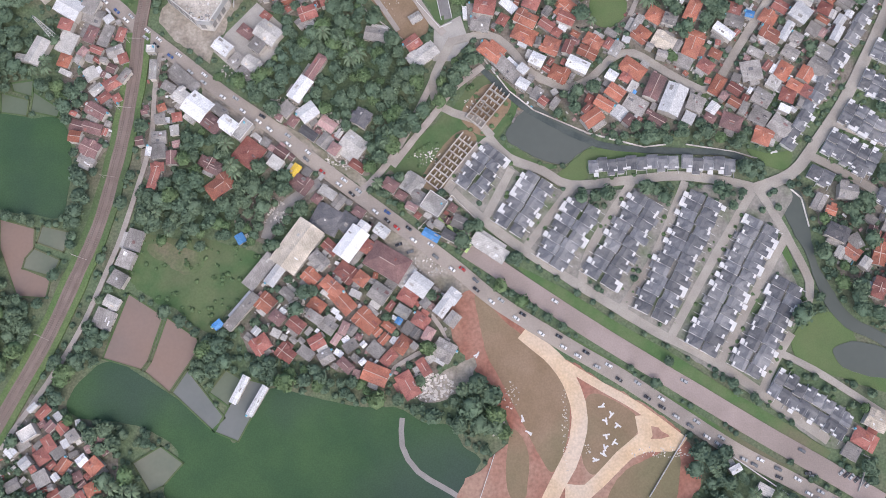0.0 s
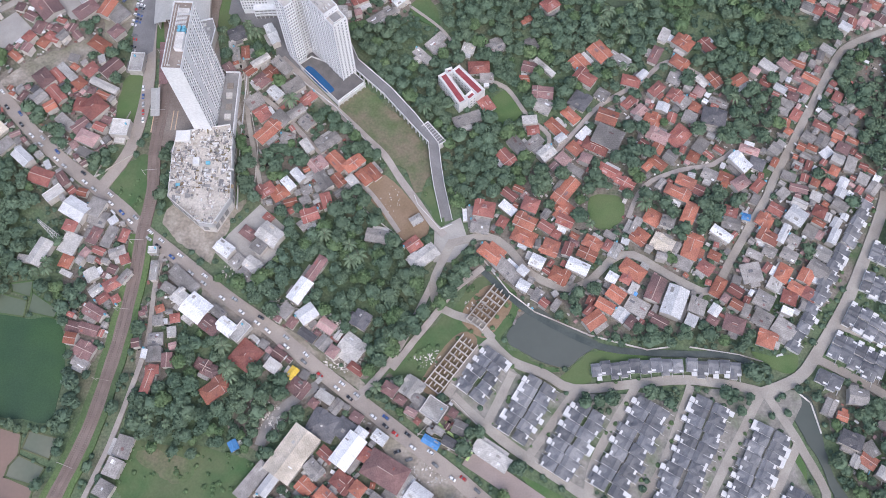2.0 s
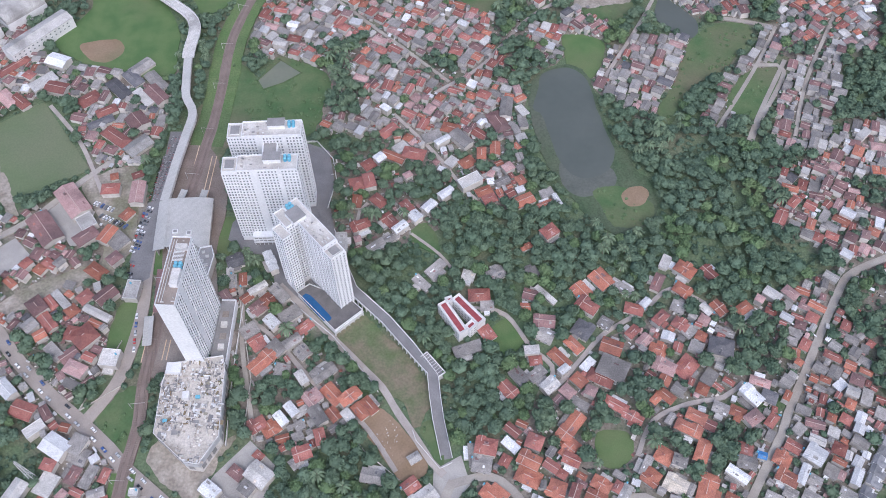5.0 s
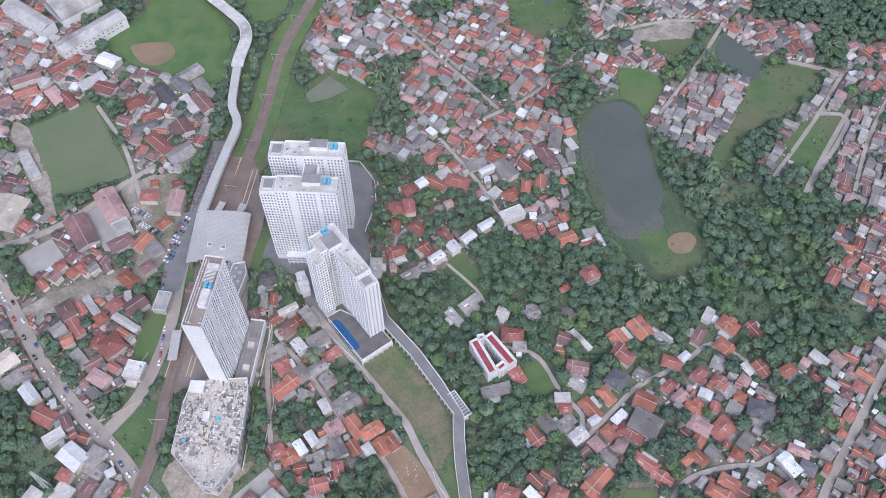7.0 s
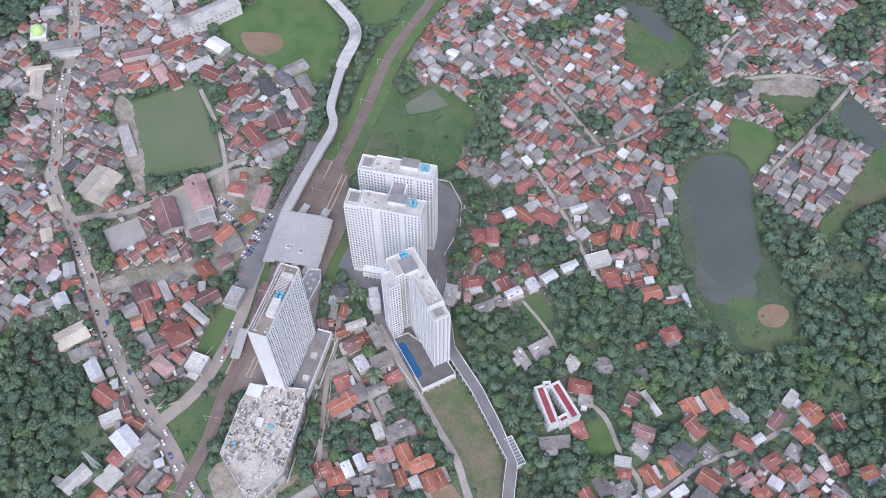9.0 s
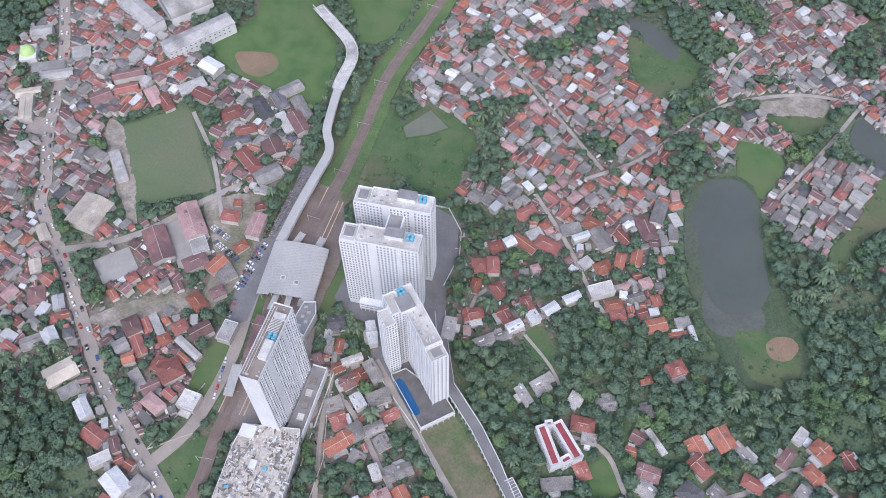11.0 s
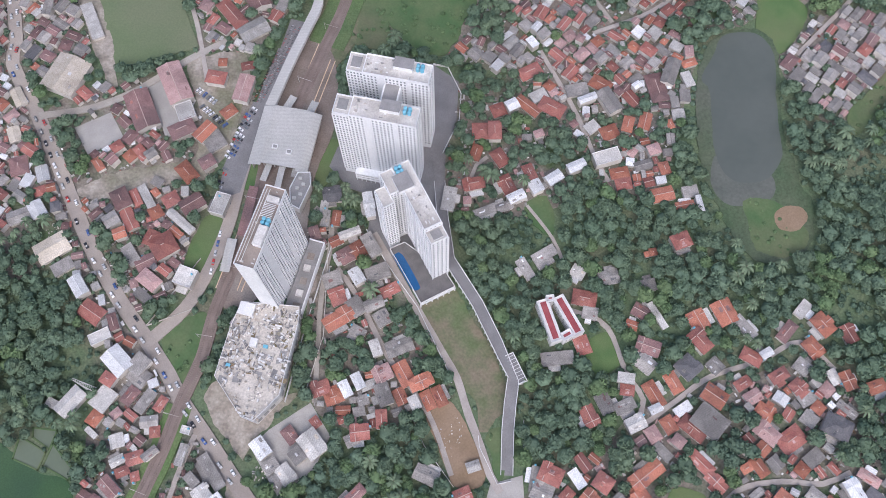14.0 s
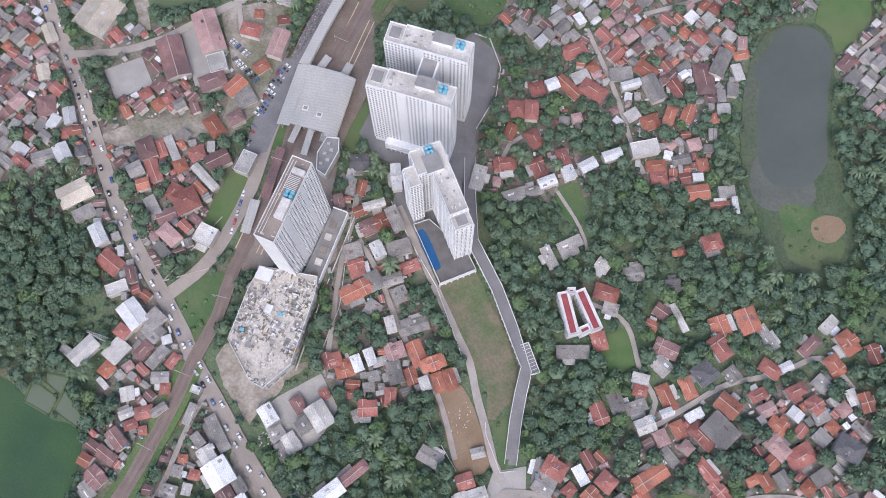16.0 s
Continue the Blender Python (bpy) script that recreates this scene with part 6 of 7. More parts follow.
pr = random.Random(77)
debris, spots = Geo(), 0
while spots < 170:
    x, y = pr.uniform(-168, -126), pr.uniform(240, 304)
    if not inside(PODIUM, np.array([x]), np.array([y]))[0]:
        continue
    spots += 1
    kind = pr.random()
    m = pose(x, y, 13.6, 0, 0, pr.choice((0, 90)) - 5 + pr.gauss(0, 6))
    if kind < .3:
        Geo().box(-.4, -.4, 0, .4, .4, pr.uniform(.8, 2.6), "raw", m).done("column_stub", podium)
    elif kind < .62:
        w, d = pr.uniform(1, 4.5), pr.uniform(.3, 1.0)
        Geo().box(-w / 2, -d / 2, 0, w / 2, d / 2, pr.uniform(.4, 2.2), pr.choice(("raw", "white", "roofslab")), m).done("wall_stub", podium)
    elif kind < .8:
        w, d = pr.uniform(1.5, 5), pr.uniform(1.2, 3.5)
        Geo().box(-w / 2, -d / 2, 0, w / 2, d / 2, .06 + spots * .0006, pr.choice(("darkslab", "tarmac", "brownsoil", "dirt")), m).done("shaft_opening", podium)
    else:
        for _ in range(6):
            debris.tube(pr.uniform(-1.2, 1.2), pr.uniform(-1.2, 1.2), 0, pr.uniform(.2, .6), pr.uniform(.3, .8), .15, "rubble", 6, m)
count = 0
while count < 520:
    x, y = pr.uniform(-168, -126), pr.uniform(240, 306)
    if inside(PODIUM, np.array([x]), np.array([y]))[0] and noise.noise((x * .09, y * .09, 5)) > (-.2 if y > 262 else .25):
        count += 1
        w, d = pr.uniform(.25, 1.5), pr.uniform(.1, .6)
        debris.box(-w, -d, 0, w, d, pr.uniform(.15, 1.5) if count % 4 else .12, pr.choice(("white", "white", "raw", "darkslab", "tarmac", "darkslab", "brownsoil")), pose(x, y, 13.6, 0, 0, pr.choice((0, 90)) - 6 + pr.gauss(0, 14)))
debris.done("debris", podium, "scattered formwork, pipes and broken blocks", kind="stuff")
for (ax, ay), (bx, by) in zip(PODIUM[1:4], PODIUM[2:5]):
    d = Vector((bx - ax, by - ay))
    Geo().box(0, -.5, 9.2, d.length, -.2, 13.4, "car_silver", pose(ax, ay, 0, 0, 0, math.degrees(math.atan2(d.y, d.x)))).done("cladding", podium, "pale blue-grey cladding band")
for x, y, s in ((-143.5, 281, 1.3), (-161, 266, 1.3)):
    Geo().box(x - s, y - s * .7, 13.7, x + s, y + s * .7, 15.2, "tank").done("tarpaulin", podium, "blue tarpaulin cover")
Geo().box(-152.5, 279, 13.6, -148.5, 284, 17, "white").done("stair_house", podium)
Geo().box(-165, 296, 13.6, -156, 303.5, 16.5, "white").done("stair_house", podium)
mark(PODIUM, 2)
flank = empty("parking_block", Matrix(), "low white parking block along the slab tower", "building")
FLANK = [(-142.3, 301.5), (-131.5, 300.5), (-129.8, 352), (-139.2, 352.5)]
slab_on(FLANK, -.5, 6.5, "tower", "darkslab").done("wall", flank)
for (ax, ay), (bx, by) in zip(FLANK[1:], FLANK[2:]):
    d = Vector((bx - ax, by - ay))
    Geo().box(0, -.3, 6.5, d.length, .3, 7.8, "tower", pose(ax, ay, 0, 0, 0, math.degrees(math.atan2(d.y, d.x)))).done("parapet", flank)
for k in range(5):
    Geo().box(-137.5, 308 + k * 8, 6.5, -133.5, 312 + k * 8, 7.2 + (k % 2), "roofslab" if k % 2 else "railyard").done("roof_unit", flank)
mark(FLANK, 2)
wall_line([(-126.5, 255), (-127.5, 300), (-126.2, 356)], 2.4, .4)
deck = empty('pool_terrace', Matrix(), 'raised grey terrace with a long blue swimming pool', 'terrace')
DECK = [(-90.4, 357.8), (-82.7, 363.8), (-54.4, 351.1), (-46.8, 343.4), (-64.0, 328.7)]
base = slab_on(DECK, -.5, 6, 'white', 'terracedeck').done('terrace', deck)
mark(DECK, 2)
slab_on(smooth([(-87.5, 353.9), (-85.8, 356.0), (-82.0, 355.7), (-68.6, 340.8), (-66.9, 337.3), (-69.4, 335.5), (-72.1, 336.4)], True, 1.5), 5.5, 6.06, 'pool').done('pool', base, 'bright blue pool water')
for (ax, ay), (bx, by) in zip(DECK, DECK[1:] + DECK[:1]):
    d = Vector((bx - ax, by - ay))
    Geo().box(0, -.15, 6, d.length, .15, 7.1, 'white', pose(ax, ay, 0, 0, 0, math.degrees(math.atan2(d.y, d.x)))).done('parapet', deck)
RAMP = [(-72.2, 410.9, .2), (-64.5, 386.5, 3.2), (-54.1, 359.4, 6), (-31.5, 336.2, 6), (-10.9, 309.9, 6), (-1.8, 298.5, 6), (-.7, 283.3, 4.6), (1.2, 268.1, 2.6), (5.8, 244.0, .25)]
ramp = empty("ramp_viaduct", Matrix(), "raised tarmac ramp on white columns with white parapets", "ramp")


def ramp_band(line, inner, outer, z0, z1, key):
    """A band along the ramp between two offsets from its middle line, from z0 to z1 over the deck."""
    v, n = [], len(line)
    for i, (x, y, z) in enumerate(line):
        a, b = line[max(i - 1, 0)], line[min(i + 1, n - 1)]
        d = Vector((b[0] - a[0], b[1] - a[1])).normalized()
        v += [(x + d.y * q, y - d.x * q, z + k) for q, k in ((inner, z0), (outer, z0), (outer, z1), (inner, z1))]
    f = [(4 * i + a, 4 * i + (a + 1) % 4, 4 * i + 4 + (a + 1) % 4, 4 * i + 4 + a) for i in range(n - 1) for a in range(4)]
    return Geo().add(v, [q[::-1] for q in f] + [(0, 1, 2, 3), (4 * n - 1, 4 * n - 2, 4 * n - 3, 4 * n - 4)], key)


fine = []
for (ax, ay, az), (bx, by, bz) in zip(RAMP, RAMP[1:]):
    fine += [(ax + (bx - ax) * k / 4, ay + (by - ay) * k / 4, az + (bz - az) * k / 4) for k in range(4)]
fine.append(RAMP[-1])
ramp_band(fine, -3.2, 3.2, -.5, 0, "tarmac").done("deck", ramp)
ramp_band(fine, 3.2, 3.55, -.9, 1.1, "white").done("parapet", ramp)
ramp_band([p for p in fine if p[1] > 314 or p[1] < 298], -3.55, -3.2, -.9, 1.1, "white").done("parapet", ramp)
for (ax, ay, az), (bx, by, bz) in zip(fine[8:], fine[9:21]):
    d = Vector((bx - ax, by - ay))
    m = pose(ax, ay, 0, 0, 0, math.degrees(math.atan2(d.y, d.x)))
    for k in range(max(1, round(d.length / 4.2))):
        for s in (-3.0, 3.0):
            Geo().box(k * 4.2, s - .3, -.2, k * 4.2 + .6, s + .3, az - .5, "white", m).done("column", ramp)
BAY = [(-9.2, 308.8), (-5.1, 311.9), (6.2, 297.4), (1.9, 294.9)]
slab_on(BAY, -.2, 6.02, "white", "tarmac").done("parking_bay", ramp)
for (ax, ay), (bx, by) in zip(BAY, BAY[1:]):
    d = Vector((bx - ax, by - ay))
    Geo().box(0, -.18, 6.02, d.length, .18, 7.1, "white", pose(ax, ay, 0, 0, 0, math.degrees(math.atan2(d.y, d.x)))).done("parapet", ramp)
mark([(p[0] - 4, p[1]) for p in RAMP] + [(p[0] + 4, p[1]) for p in RAMP[::-1]], 2)
mark(BAY, 2)
for k in range(9):
    Geo().box(-2.1, -.12, 6.02, 2.1, .12, 6.25, "white", pose(-6.2 + 10.2 * k / 8, 309.2 - 12.4 * k / 8, 0, 0, 0, 40)).done("bay_line", ramp)
wall_line([(9.0, 276.2), (11.6, 262.1), (16.9, 249.0)], 1.4, .25, 'white')
for k in range(7):
    x, y = -64.0 + 17.2 * k / 6, 328.4 + 14.7 * k / 6
    Geo().box(x - .35, y - .75, -.2, x + .35, y - .05, 6.0, "white").done("column", deck)
Geo().box(0, -1.2, 5.4, 22.6, -.2, 6.0, "white", pose(-64.0, 328.7, 0, 0, 0, 40.5)).done("edge_beam", deck)
wall_line([(-108.2, 368.2), (-89.6, 348.7), (-66.1, 327.5), (-38.4, 292.5), (-36.0, 288.0)], 2.2, 0.4, 'white', z=0)
wall_line([(-14.4, 261.7), (-12.4, 255.6), (1.5, 238.1), (8.8, 241.5)], 1.6, 0.3, 'white', z=0)
wall_line([(-95.6, 492.4), (-86.0, 492.7), (-72.9, 475.1), (-69.7, 455.5), (-73.0, 438.7), (-74.6, 430.4)], 1.6, 0.5, 'white', z=0)
wall_line([(-21.8, 231.1), (-43.3, 249.7), (-52.0, 261.3)], 2, 0.3, 'raw', z=0)
wall_line([(24.3, 222.0), (42.4, 195.8), (57.3, 182.8), (88.9, 167.7), (122.3, 158.0), (135.9, 159.5)], 1.5, 0.6, 'raw', z=0)
wall_line([(147.7, 159.2), (176.0, 153.9), (189.1, 149.4)], 1.5, 0.4, 'raw', z=0)
wall_line([(-13.9, 110.7), (6.5, 130.9), (24.3, 111.6), (14.0, 98.2)], 2, 0.3, 'raw', z=0)
wall_line([(-2.2, 117.5), (2.7, 112.9), (17.4, 101.7), (14.0, 96.7)], 1.2, 1.6, 'dome', z=0)
wall_line([(2.8, 117.4), (17.5, 103.4)], 1.0, 1.4, 'dome', z=0)
wall_line([(227.1, -43.6), (235.5, -25.6), (223.7, -19.2)], 2, 0.3, 'raw', z=0)
wall_line([(134.5, -11.1), (111.7, -44.2)], 2, 0.3, 'white', z=0)
wall_line([(160.2, -24.0), (192.4, -47.4)], 2, 0.4, 'white', z=0)
wall_line([(-13.9, 111.9), (25.6, 99.8)], 1.4, 0.3, 'raw', z=0)
wall_line([(26.7, -19.6), (18.1, -42.9)], 1, 0.3, 'white', z=0)
wall_line([(207.5, 129.8), (213.0, 124.5), (215.8, 107.3)], 1.2, 0.8, 'raw', z=0)
wall_line([(-195.4, 296.2), (-219.7, 279.6), (-201.9, 327.1)], 1.6, 0.3, 'raw', z=0)
wall_line([(-116.8, 259.9), (-115.7, 297.8), (-130.6, 362.9), (-143.4, 357.9)], 2, 0.3, 'raw', z=0)
station = empty("railway_station", pose(-172.5, 415.5, 0, 0, 0, 2.5), "grey metal-roofed railway station hall over the tracks", "station")
hall_roof = Geo().box(-13.5, -21, 8.6, 11, 20, 9.4, "station").done("roof", station)
for s, w in ((-1, 8.5), (1, 7.5)):
    g, n = Geo(), 8
    prof = [(s * (11 + w * k / n), 9.6 - 1.9 * (k / n) ** 2.2) for k in range(n + 1)]
    v = [(x, y, z + dz) for dz in (.25, 0) for y in (-23, 19) for x, z in prof]
    q = n + 1
    g.add(v, [(i, i + 1, q + i + 1, q + i) for i in range(n)] + [(2 * q + i, 3 * q + i, 3 * q + i + 1, 2 * q + i + 1) for i in range(n)]
          + [(i, 2 * q + i, 2 * q + i + 1, i + 1) for i in range(n)] + [(n, 2 * q + n, 3 * q + n, q + n)], "station")
    g.done("wing_roof", station)
    Geo().box(s * 17 - .2, -22, 0, s * 17 + .2, 18, 7.8, "wall").done("wall", station)
for x, y in ((-5, -9), (4.5, -11)):
    Geo().box(x - 1.8, y - 1.6, 9.4, x + 1.8, y + 1.6, 10.4, "white").box(x - 1.2, y - 1, 10.4, x + 1.2, y + 1, 10.5, "darkslab").done("roof_hatch", hall_roof)
for x in (-11, -4, 3, 10):
    for y in (-19, -7, 6, 18):
        Geo().tube(x, y, 0, 8.6, .35, .35, "raw", 8).done("column", station)
mark(rect(-172.5, 415.5, 40, 46, 2.5), 2)


ANNEX = [(-158.2, 392.6), (-150.9, 394.4), (-148.3, 386.3), (-150.6, 369.3), (-156.7, 371.1), (-160.1, 381.5)]
annex = empty("station_annex", Matrix(), "low white annex with cooling units on its flat roof", "building")
slab_on(ANNEX, -.3, 8.6, "wall", "darkslab").done("wall", annex)
for (ax, ay), (bx, by) in zip(ANNEX, ANNEX[1:] + ANNEX[:1]):
    d = Vector((bx - ax, by - ay))
    Geo().box(0, -.2, 8.6, d.length, .2, 9.8, "tower", pose(ax, ay, 0, 0, 0, math.degrees(math.atan2(d.y, d.x)))).done("parapet", annex)
for k in range(5):
    Geo().box(-1.1, -.8, 8.6, 1.1, .8, 9.9, "station", pose(sum(p[0] for p in ANNEX) / 6 + (k % 2) * 3 - 1.5, sum(p[1] for p in ANNEX) / 6 + k * 3.4 - 7, 0, 0, 0, 8)).done("cooling_unit", annex)
mark(ANNEX, 2)


def canopy(x0, y0, x1, y1, w, z, key, label):
    d = Vector((x1 - x0, y1 - y0))
    m = pose(x0, y0, 0, 0, 0, math.degrees(math.atan2(d.y, d.x)))
    ob = empty("platform_canopy", m, label, "canopy", "platform canopies")
    v = [(x, y, zz) for x in (0, d.length) for y, zz in ((-w / 2, z), (0, z - .5), (w / 2, z), (w / 2, z + .2), (0, z - .3), (-w / 2, z + .2))]
    Geo().add(v, [(i, (i + 1) % 6, 6 + (i + 1) % 6, 6 + i) for i in range(6)] + [tuple(range(5, -1, -1)), tuple(range(6, 12))], key).done("roof", ob)
    for k in range(int(d.length / 8) + 1):
        Geo().tube(2 + k * 8 if 2 + k * 8 < d.length else d.length - 1, 0, 0, z - .3, .15, .12, "steel", 6).done("post", ob)
    mark(rect((x0 + x1) / 2, (y0 + y1) / 2, d.length, w, math.degrees(math.atan2(d.y, d.x))), 2)


def platform(x0, y0, x1, y1, w):
    d = Vector((x1 - x0, y1 - y0))
    m = pose(x0, y0, 0, 0, 0, math.degrees(math.atan2(d.y, d.x)))
    ob = empty("station_platform", m, "long paved station platform with a pale edge strip", "platform", "station platforms")
    Geo().box(0, -w / 2, 0, d.length, w / 2, 1.0, "ballast").done("paving", ob)
    for s in (-1, 1):
        Geo().box(0, s * (w / 2 - .35) - .3, 1.0, d.length, s * (w / 2 - .35) + .3, 1.06, "sand").done("edge_strip", ob)
    mark(rect((x0 + x1) / 2, (y0 + y1) / 2, d.length, w, math.degrees(math.atan2(d.y, d.x))), 2)


canopy(-181.6, 428.2, -177.2, 445.7, 5, 5.5, 'station', 'long grey platform canopy on slim posts')
canopy(-164.9, 429.8, -162.5, 445.2, 5, 5.5, 'station', 'long grey platform canopy on slim posts')
canopy(-185.7, 342.8, -183.9, 321.3, 6, 5, 'station', 'long grey platform canopy on slim posts')
canopy(-183.3, 379.1, -180.9, 345.8, 6, 5, 'roof_m', 'long maroon platform canopy')
canopy(-177.7, 403.3, -179.0, 383.6, 4, 6, 'station', 'long grey platform canopy on slim posts')
canopy(-170.4, 403.1, -168.5, 378.5, 4, 6, 'station', 'long grey platform canopy on slim posts')
canopy(-159.4, 403.4, -159.1, 389.9, 7, 7, 'roof_l', 'long grey platform canopy on slim posts')
platform(-183.3, 350.4, -185.3, 311.3, 4)
platform(-171.8, 327.3, -172.6, 312.6, 3.5)
platform(-176.7, 430.1, -171.6, 499.3, 4)
platform(-164.1, 433.2, -161.3, 480.1, 4)
SKYWALK = smooth([(-189.5, 434.3), (-186.5, 468.3), (-183.3, 494.9), (-181.1, 517.8), (-188.6, 534.5), (-190.9, 551.9), (-193.1, 582.4), (-191.8, 608.6), (-198.4, 625.8), (-215.6, 642.3), (-236.1, 660.2)], False, 6)
skywalk = empty("covered_skywalk", Matrix(), "long pale roofed footbridge on columns beside the railway", "footbridge")
cut = int(len(SKYWALK) * .58)
ribbon(SKYWALK[:cut + 1], 3.2, 7.6, 8.0, "station").done("roof", skywalk)
ribbon(SKYWALK[cut:], 4.8, 7.5, 7.9, "roof_l").done("roof", skywalk, "wide pale concrete deck")
ribbon(SKYWALK, 2.8, 4.2, 4.6, "raw").done("deck", skywalk)
for s in (-1, 1):
    ribbon([(x + s * 4.6, y) for x, y in SKYWALK[cut:]], .15, 7.9, 8.9, "white").done("railing", skywalk)
for k, (x, y) in enumerate(SKYWALK[::2]):
    Geo().tube(x, y, -.2, 7.6, .5, .5, "raw", 8).done("column", skywalk)
for (ax, ay), (bx, by) in zip(SKYWALK, SKYWALK[1:]):
    mark(rect((ax + bx) / 2, (ay + by) / 2, 8, 8, math.degrees(math.atan2(by - ay, bx - ax))), 2)


def school_wing(x, y, w, d, yaw):
    ob = empty("school_wing", pose(x, y, 0, 0, 0, yaw), "white school wing with a red roof strip", "school", "school wings")
    Geo().box(-w / 2, -d / 2, -.3, w / 2, d / 2, 10, "white").done("wall", ob)
    Geo().box(-w / 2 + 1.5, -d / 2 + 1.7, 10, w / 2 - 1.5, d / 2 - 1.7, 10.5, "redroof").done("roof", ob)
    for a in ((-w / 2, -d / 2, w / 2, -d / 2 + .3), (-w / 2, d / 2 - .3, w / 2, d / 2), (-w / 2, -d / 2 + .3, -w / 2 + .3, d / 2 - .3), (w / 2 - .3, -d / 2 + .3, w / 2, d / 2 - .3)):
        Geo().box(a[0], a[1], 10, a[2], a[3], 11, "white").done("parapet", ob)
    for k in range(int(w / 3)):
        for z in (2, 5.2, 8.2):
            child("window", WINDOW, ob, pose(-w / 2 + 1.8 + k * 3, -d / 2, z))
            child("window", WINDOW, ob, pose(-w / 2 + 1.8 + k * 3, d / 2, z, 0, 0, 180))
    mark(rect(x, y, w, d, yaw), 2)


school_wing(11.6, 334.6, 25.9, 6.8, -59.4)
school_wing(21.9, 340.2, 25.5, 6.8, -49.8)
school_wing(23.1, 328.5, 7.3, 5.0, 43.3)
school_wing(9.6, 347.9, 4.8, 4.0, 19.6)


def shell_row(x0, y0, x1, y1, width, n):
    """Roofless house shells in a row."""
    d = Vector((x1 - x0, y1 - y0))
    step = d.length / n
    yaw = math.degrees(math.atan2(d.y, d.x))
    for i in range(n):
        ob = empty("unfinished_house", pose(x0, y0, 0, 0, 0, yaw) @ pose(i * step, 0, 0), "roofless unfinished house of raw concrete walls", "building shell", "unfinished houses")
        Geo().box(0, -width / 2, 0, step, width / 2, .25, "yards").done("floor_slab", ob)
        for a in ((0, -width / 2, step, -width / 2 + .35), (0, width / 2 - .35, step, width / 2), (0, -width / 2 + .35, .35, width / 2 - .35), (step * .5, -.2, step, .2), (.35, width * .2, step * .8, width * .2 + .3), (.35, -width * .25, step * .7, -width * .25 + .3)):
            Geo().box(a[0], a[1], .25, a[2], a[3], 3.2 + (i % 3) * .2, "raw").done("wall", ob)
    mark(rect((x0 + x1) / 2, (y0 + y1) / 2, d.length, width, yaw), 2)


shell_row(20.5, 175.4, 38.3, 196.7, 12, 6)
shell_row(-5.5, 137.2, 18.2, 166.2, 11, 8)
MOSQUE = (-443.4, 557.6, 12.7, 16.6, 25)
mosque = empty("mosque", pose(MOSQUE[0], MOSQUE[1], 0, 0, 0, MOSQUE[4]), "white mosque with a pale green dome", "mosque")
Geo().box(-MOSQUE[2] / 2, -MOSQUE[3] / 2, -.3, MOSQUE[2] / 2, MOSQUE[3] / 2, 7, "white").done("wall", mosque)
g = Geo()
for k in range(6):
    a, b = radians(k * 15), radians(k * 15 + 15)
    g.tube(0, 0, 7 + 6 * math.sin(a), 7 + 6 * math.sin(b), 6 * math.cos(a), max(.1, 6 * math.cos(b)), "dome", 20)
g.done("dome", mosque)
mark(rect(*MOSQUE), 2)


def shophouses(x, y, w, d, yaw):
    ob = empty("shophouse_row", pose(x, y, 0, 0, 0, yaw), "three-storey white shophouse row with rows of windows", "building", "shophouse rows")
    Geo().box(-w / 2, -d / 2, -.3, w / 2, d / 2, 10.5, "white").done("wall", ob)
    g = Geo()
    roof_geo(g, w, d, 10.5, "gable", "roof_l", None, .3)
    g.done("roof", ob)
    for k in range(int(w / 4.2)):
        for z in (5, 8.4):
            child("window", WINDOW, ob, pose(-w / 2 + 2 + k * 4.2, -d / 2, z))
    mark(rect(x, y, w, d, yaw), 2)


shophouses(-318.7, 605.8, 58.4, 15.1, 49)
shophouses(-376.4, 621.6, 51.0, 13.7, 328)
HANGAR = (-345.4, 641.1, 36.7, 33.6, 46)
hangar = empty("sports_hall", pose(HANGAR[0], HANGAR[1], 0, 0, 0, HANGAR[4]), "white hall with a barrel roof", "hall")
Geo().box(-HANGAR[2] / 2, -HANGAR[3] / 2, -.3, HANGAR[2] / 2, HANGAR[3] / 2, 9, "white").done("wall", hangar)
q, v = HANGAR[3] / 2, []
for x in (-HANGAR[2] / 2, HANGAR[2] / 2):
    v += [(x, -q * math.cos(math.pi * k / 12), 9 + 8 * math.sin(math.pi * k / 12)) for k in range(13)]
Geo().add(v, [(k, k + 1, 14 + k, 13 + k) for k in range(12)] + [tuple(range(12, -1, -1)), tuple(range(13, 26))], "roof_l").done("roof", hangar)
mark(rect(*HANGAR), 2)
MAST = (-236.2, 236.6, 31.0)
mast = empty("lattice_mast", pose(MAST[0], MAST[1], 0), "slender white lattice radio mast", "mast")
for sx in (-1, 1):
    for sy in (-1, 1):
        Geo().add([(sx * (1.5 * (1 - u) + .4 * u) + a, sy * (1.5 * (1 - u) + .4 * u) + b, u * MAST[2]) for u in (0, 1) for a, b in ((-.1, -.1), (.1, -.1), (.1, .1), (-.1, .1))],
                  [(0, 1, 5, 4), (1, 2, 6, 5), (2, 3, 7, 6), (3, 0, 4, 7)], "white").done("leg", mast)
for k in range(12):
    u = k / 12
    s = 1.5 * (1 - u) + .4 * u
    g = Geo()
    for a in range(4):
        g.box(-s, -s - .06, u * MAST[2], s, -s + .06, u * MAST[2] + .15, "white", pose(0, 0, 0, 0, 0, a * 90))
    g.done("brace", mast)


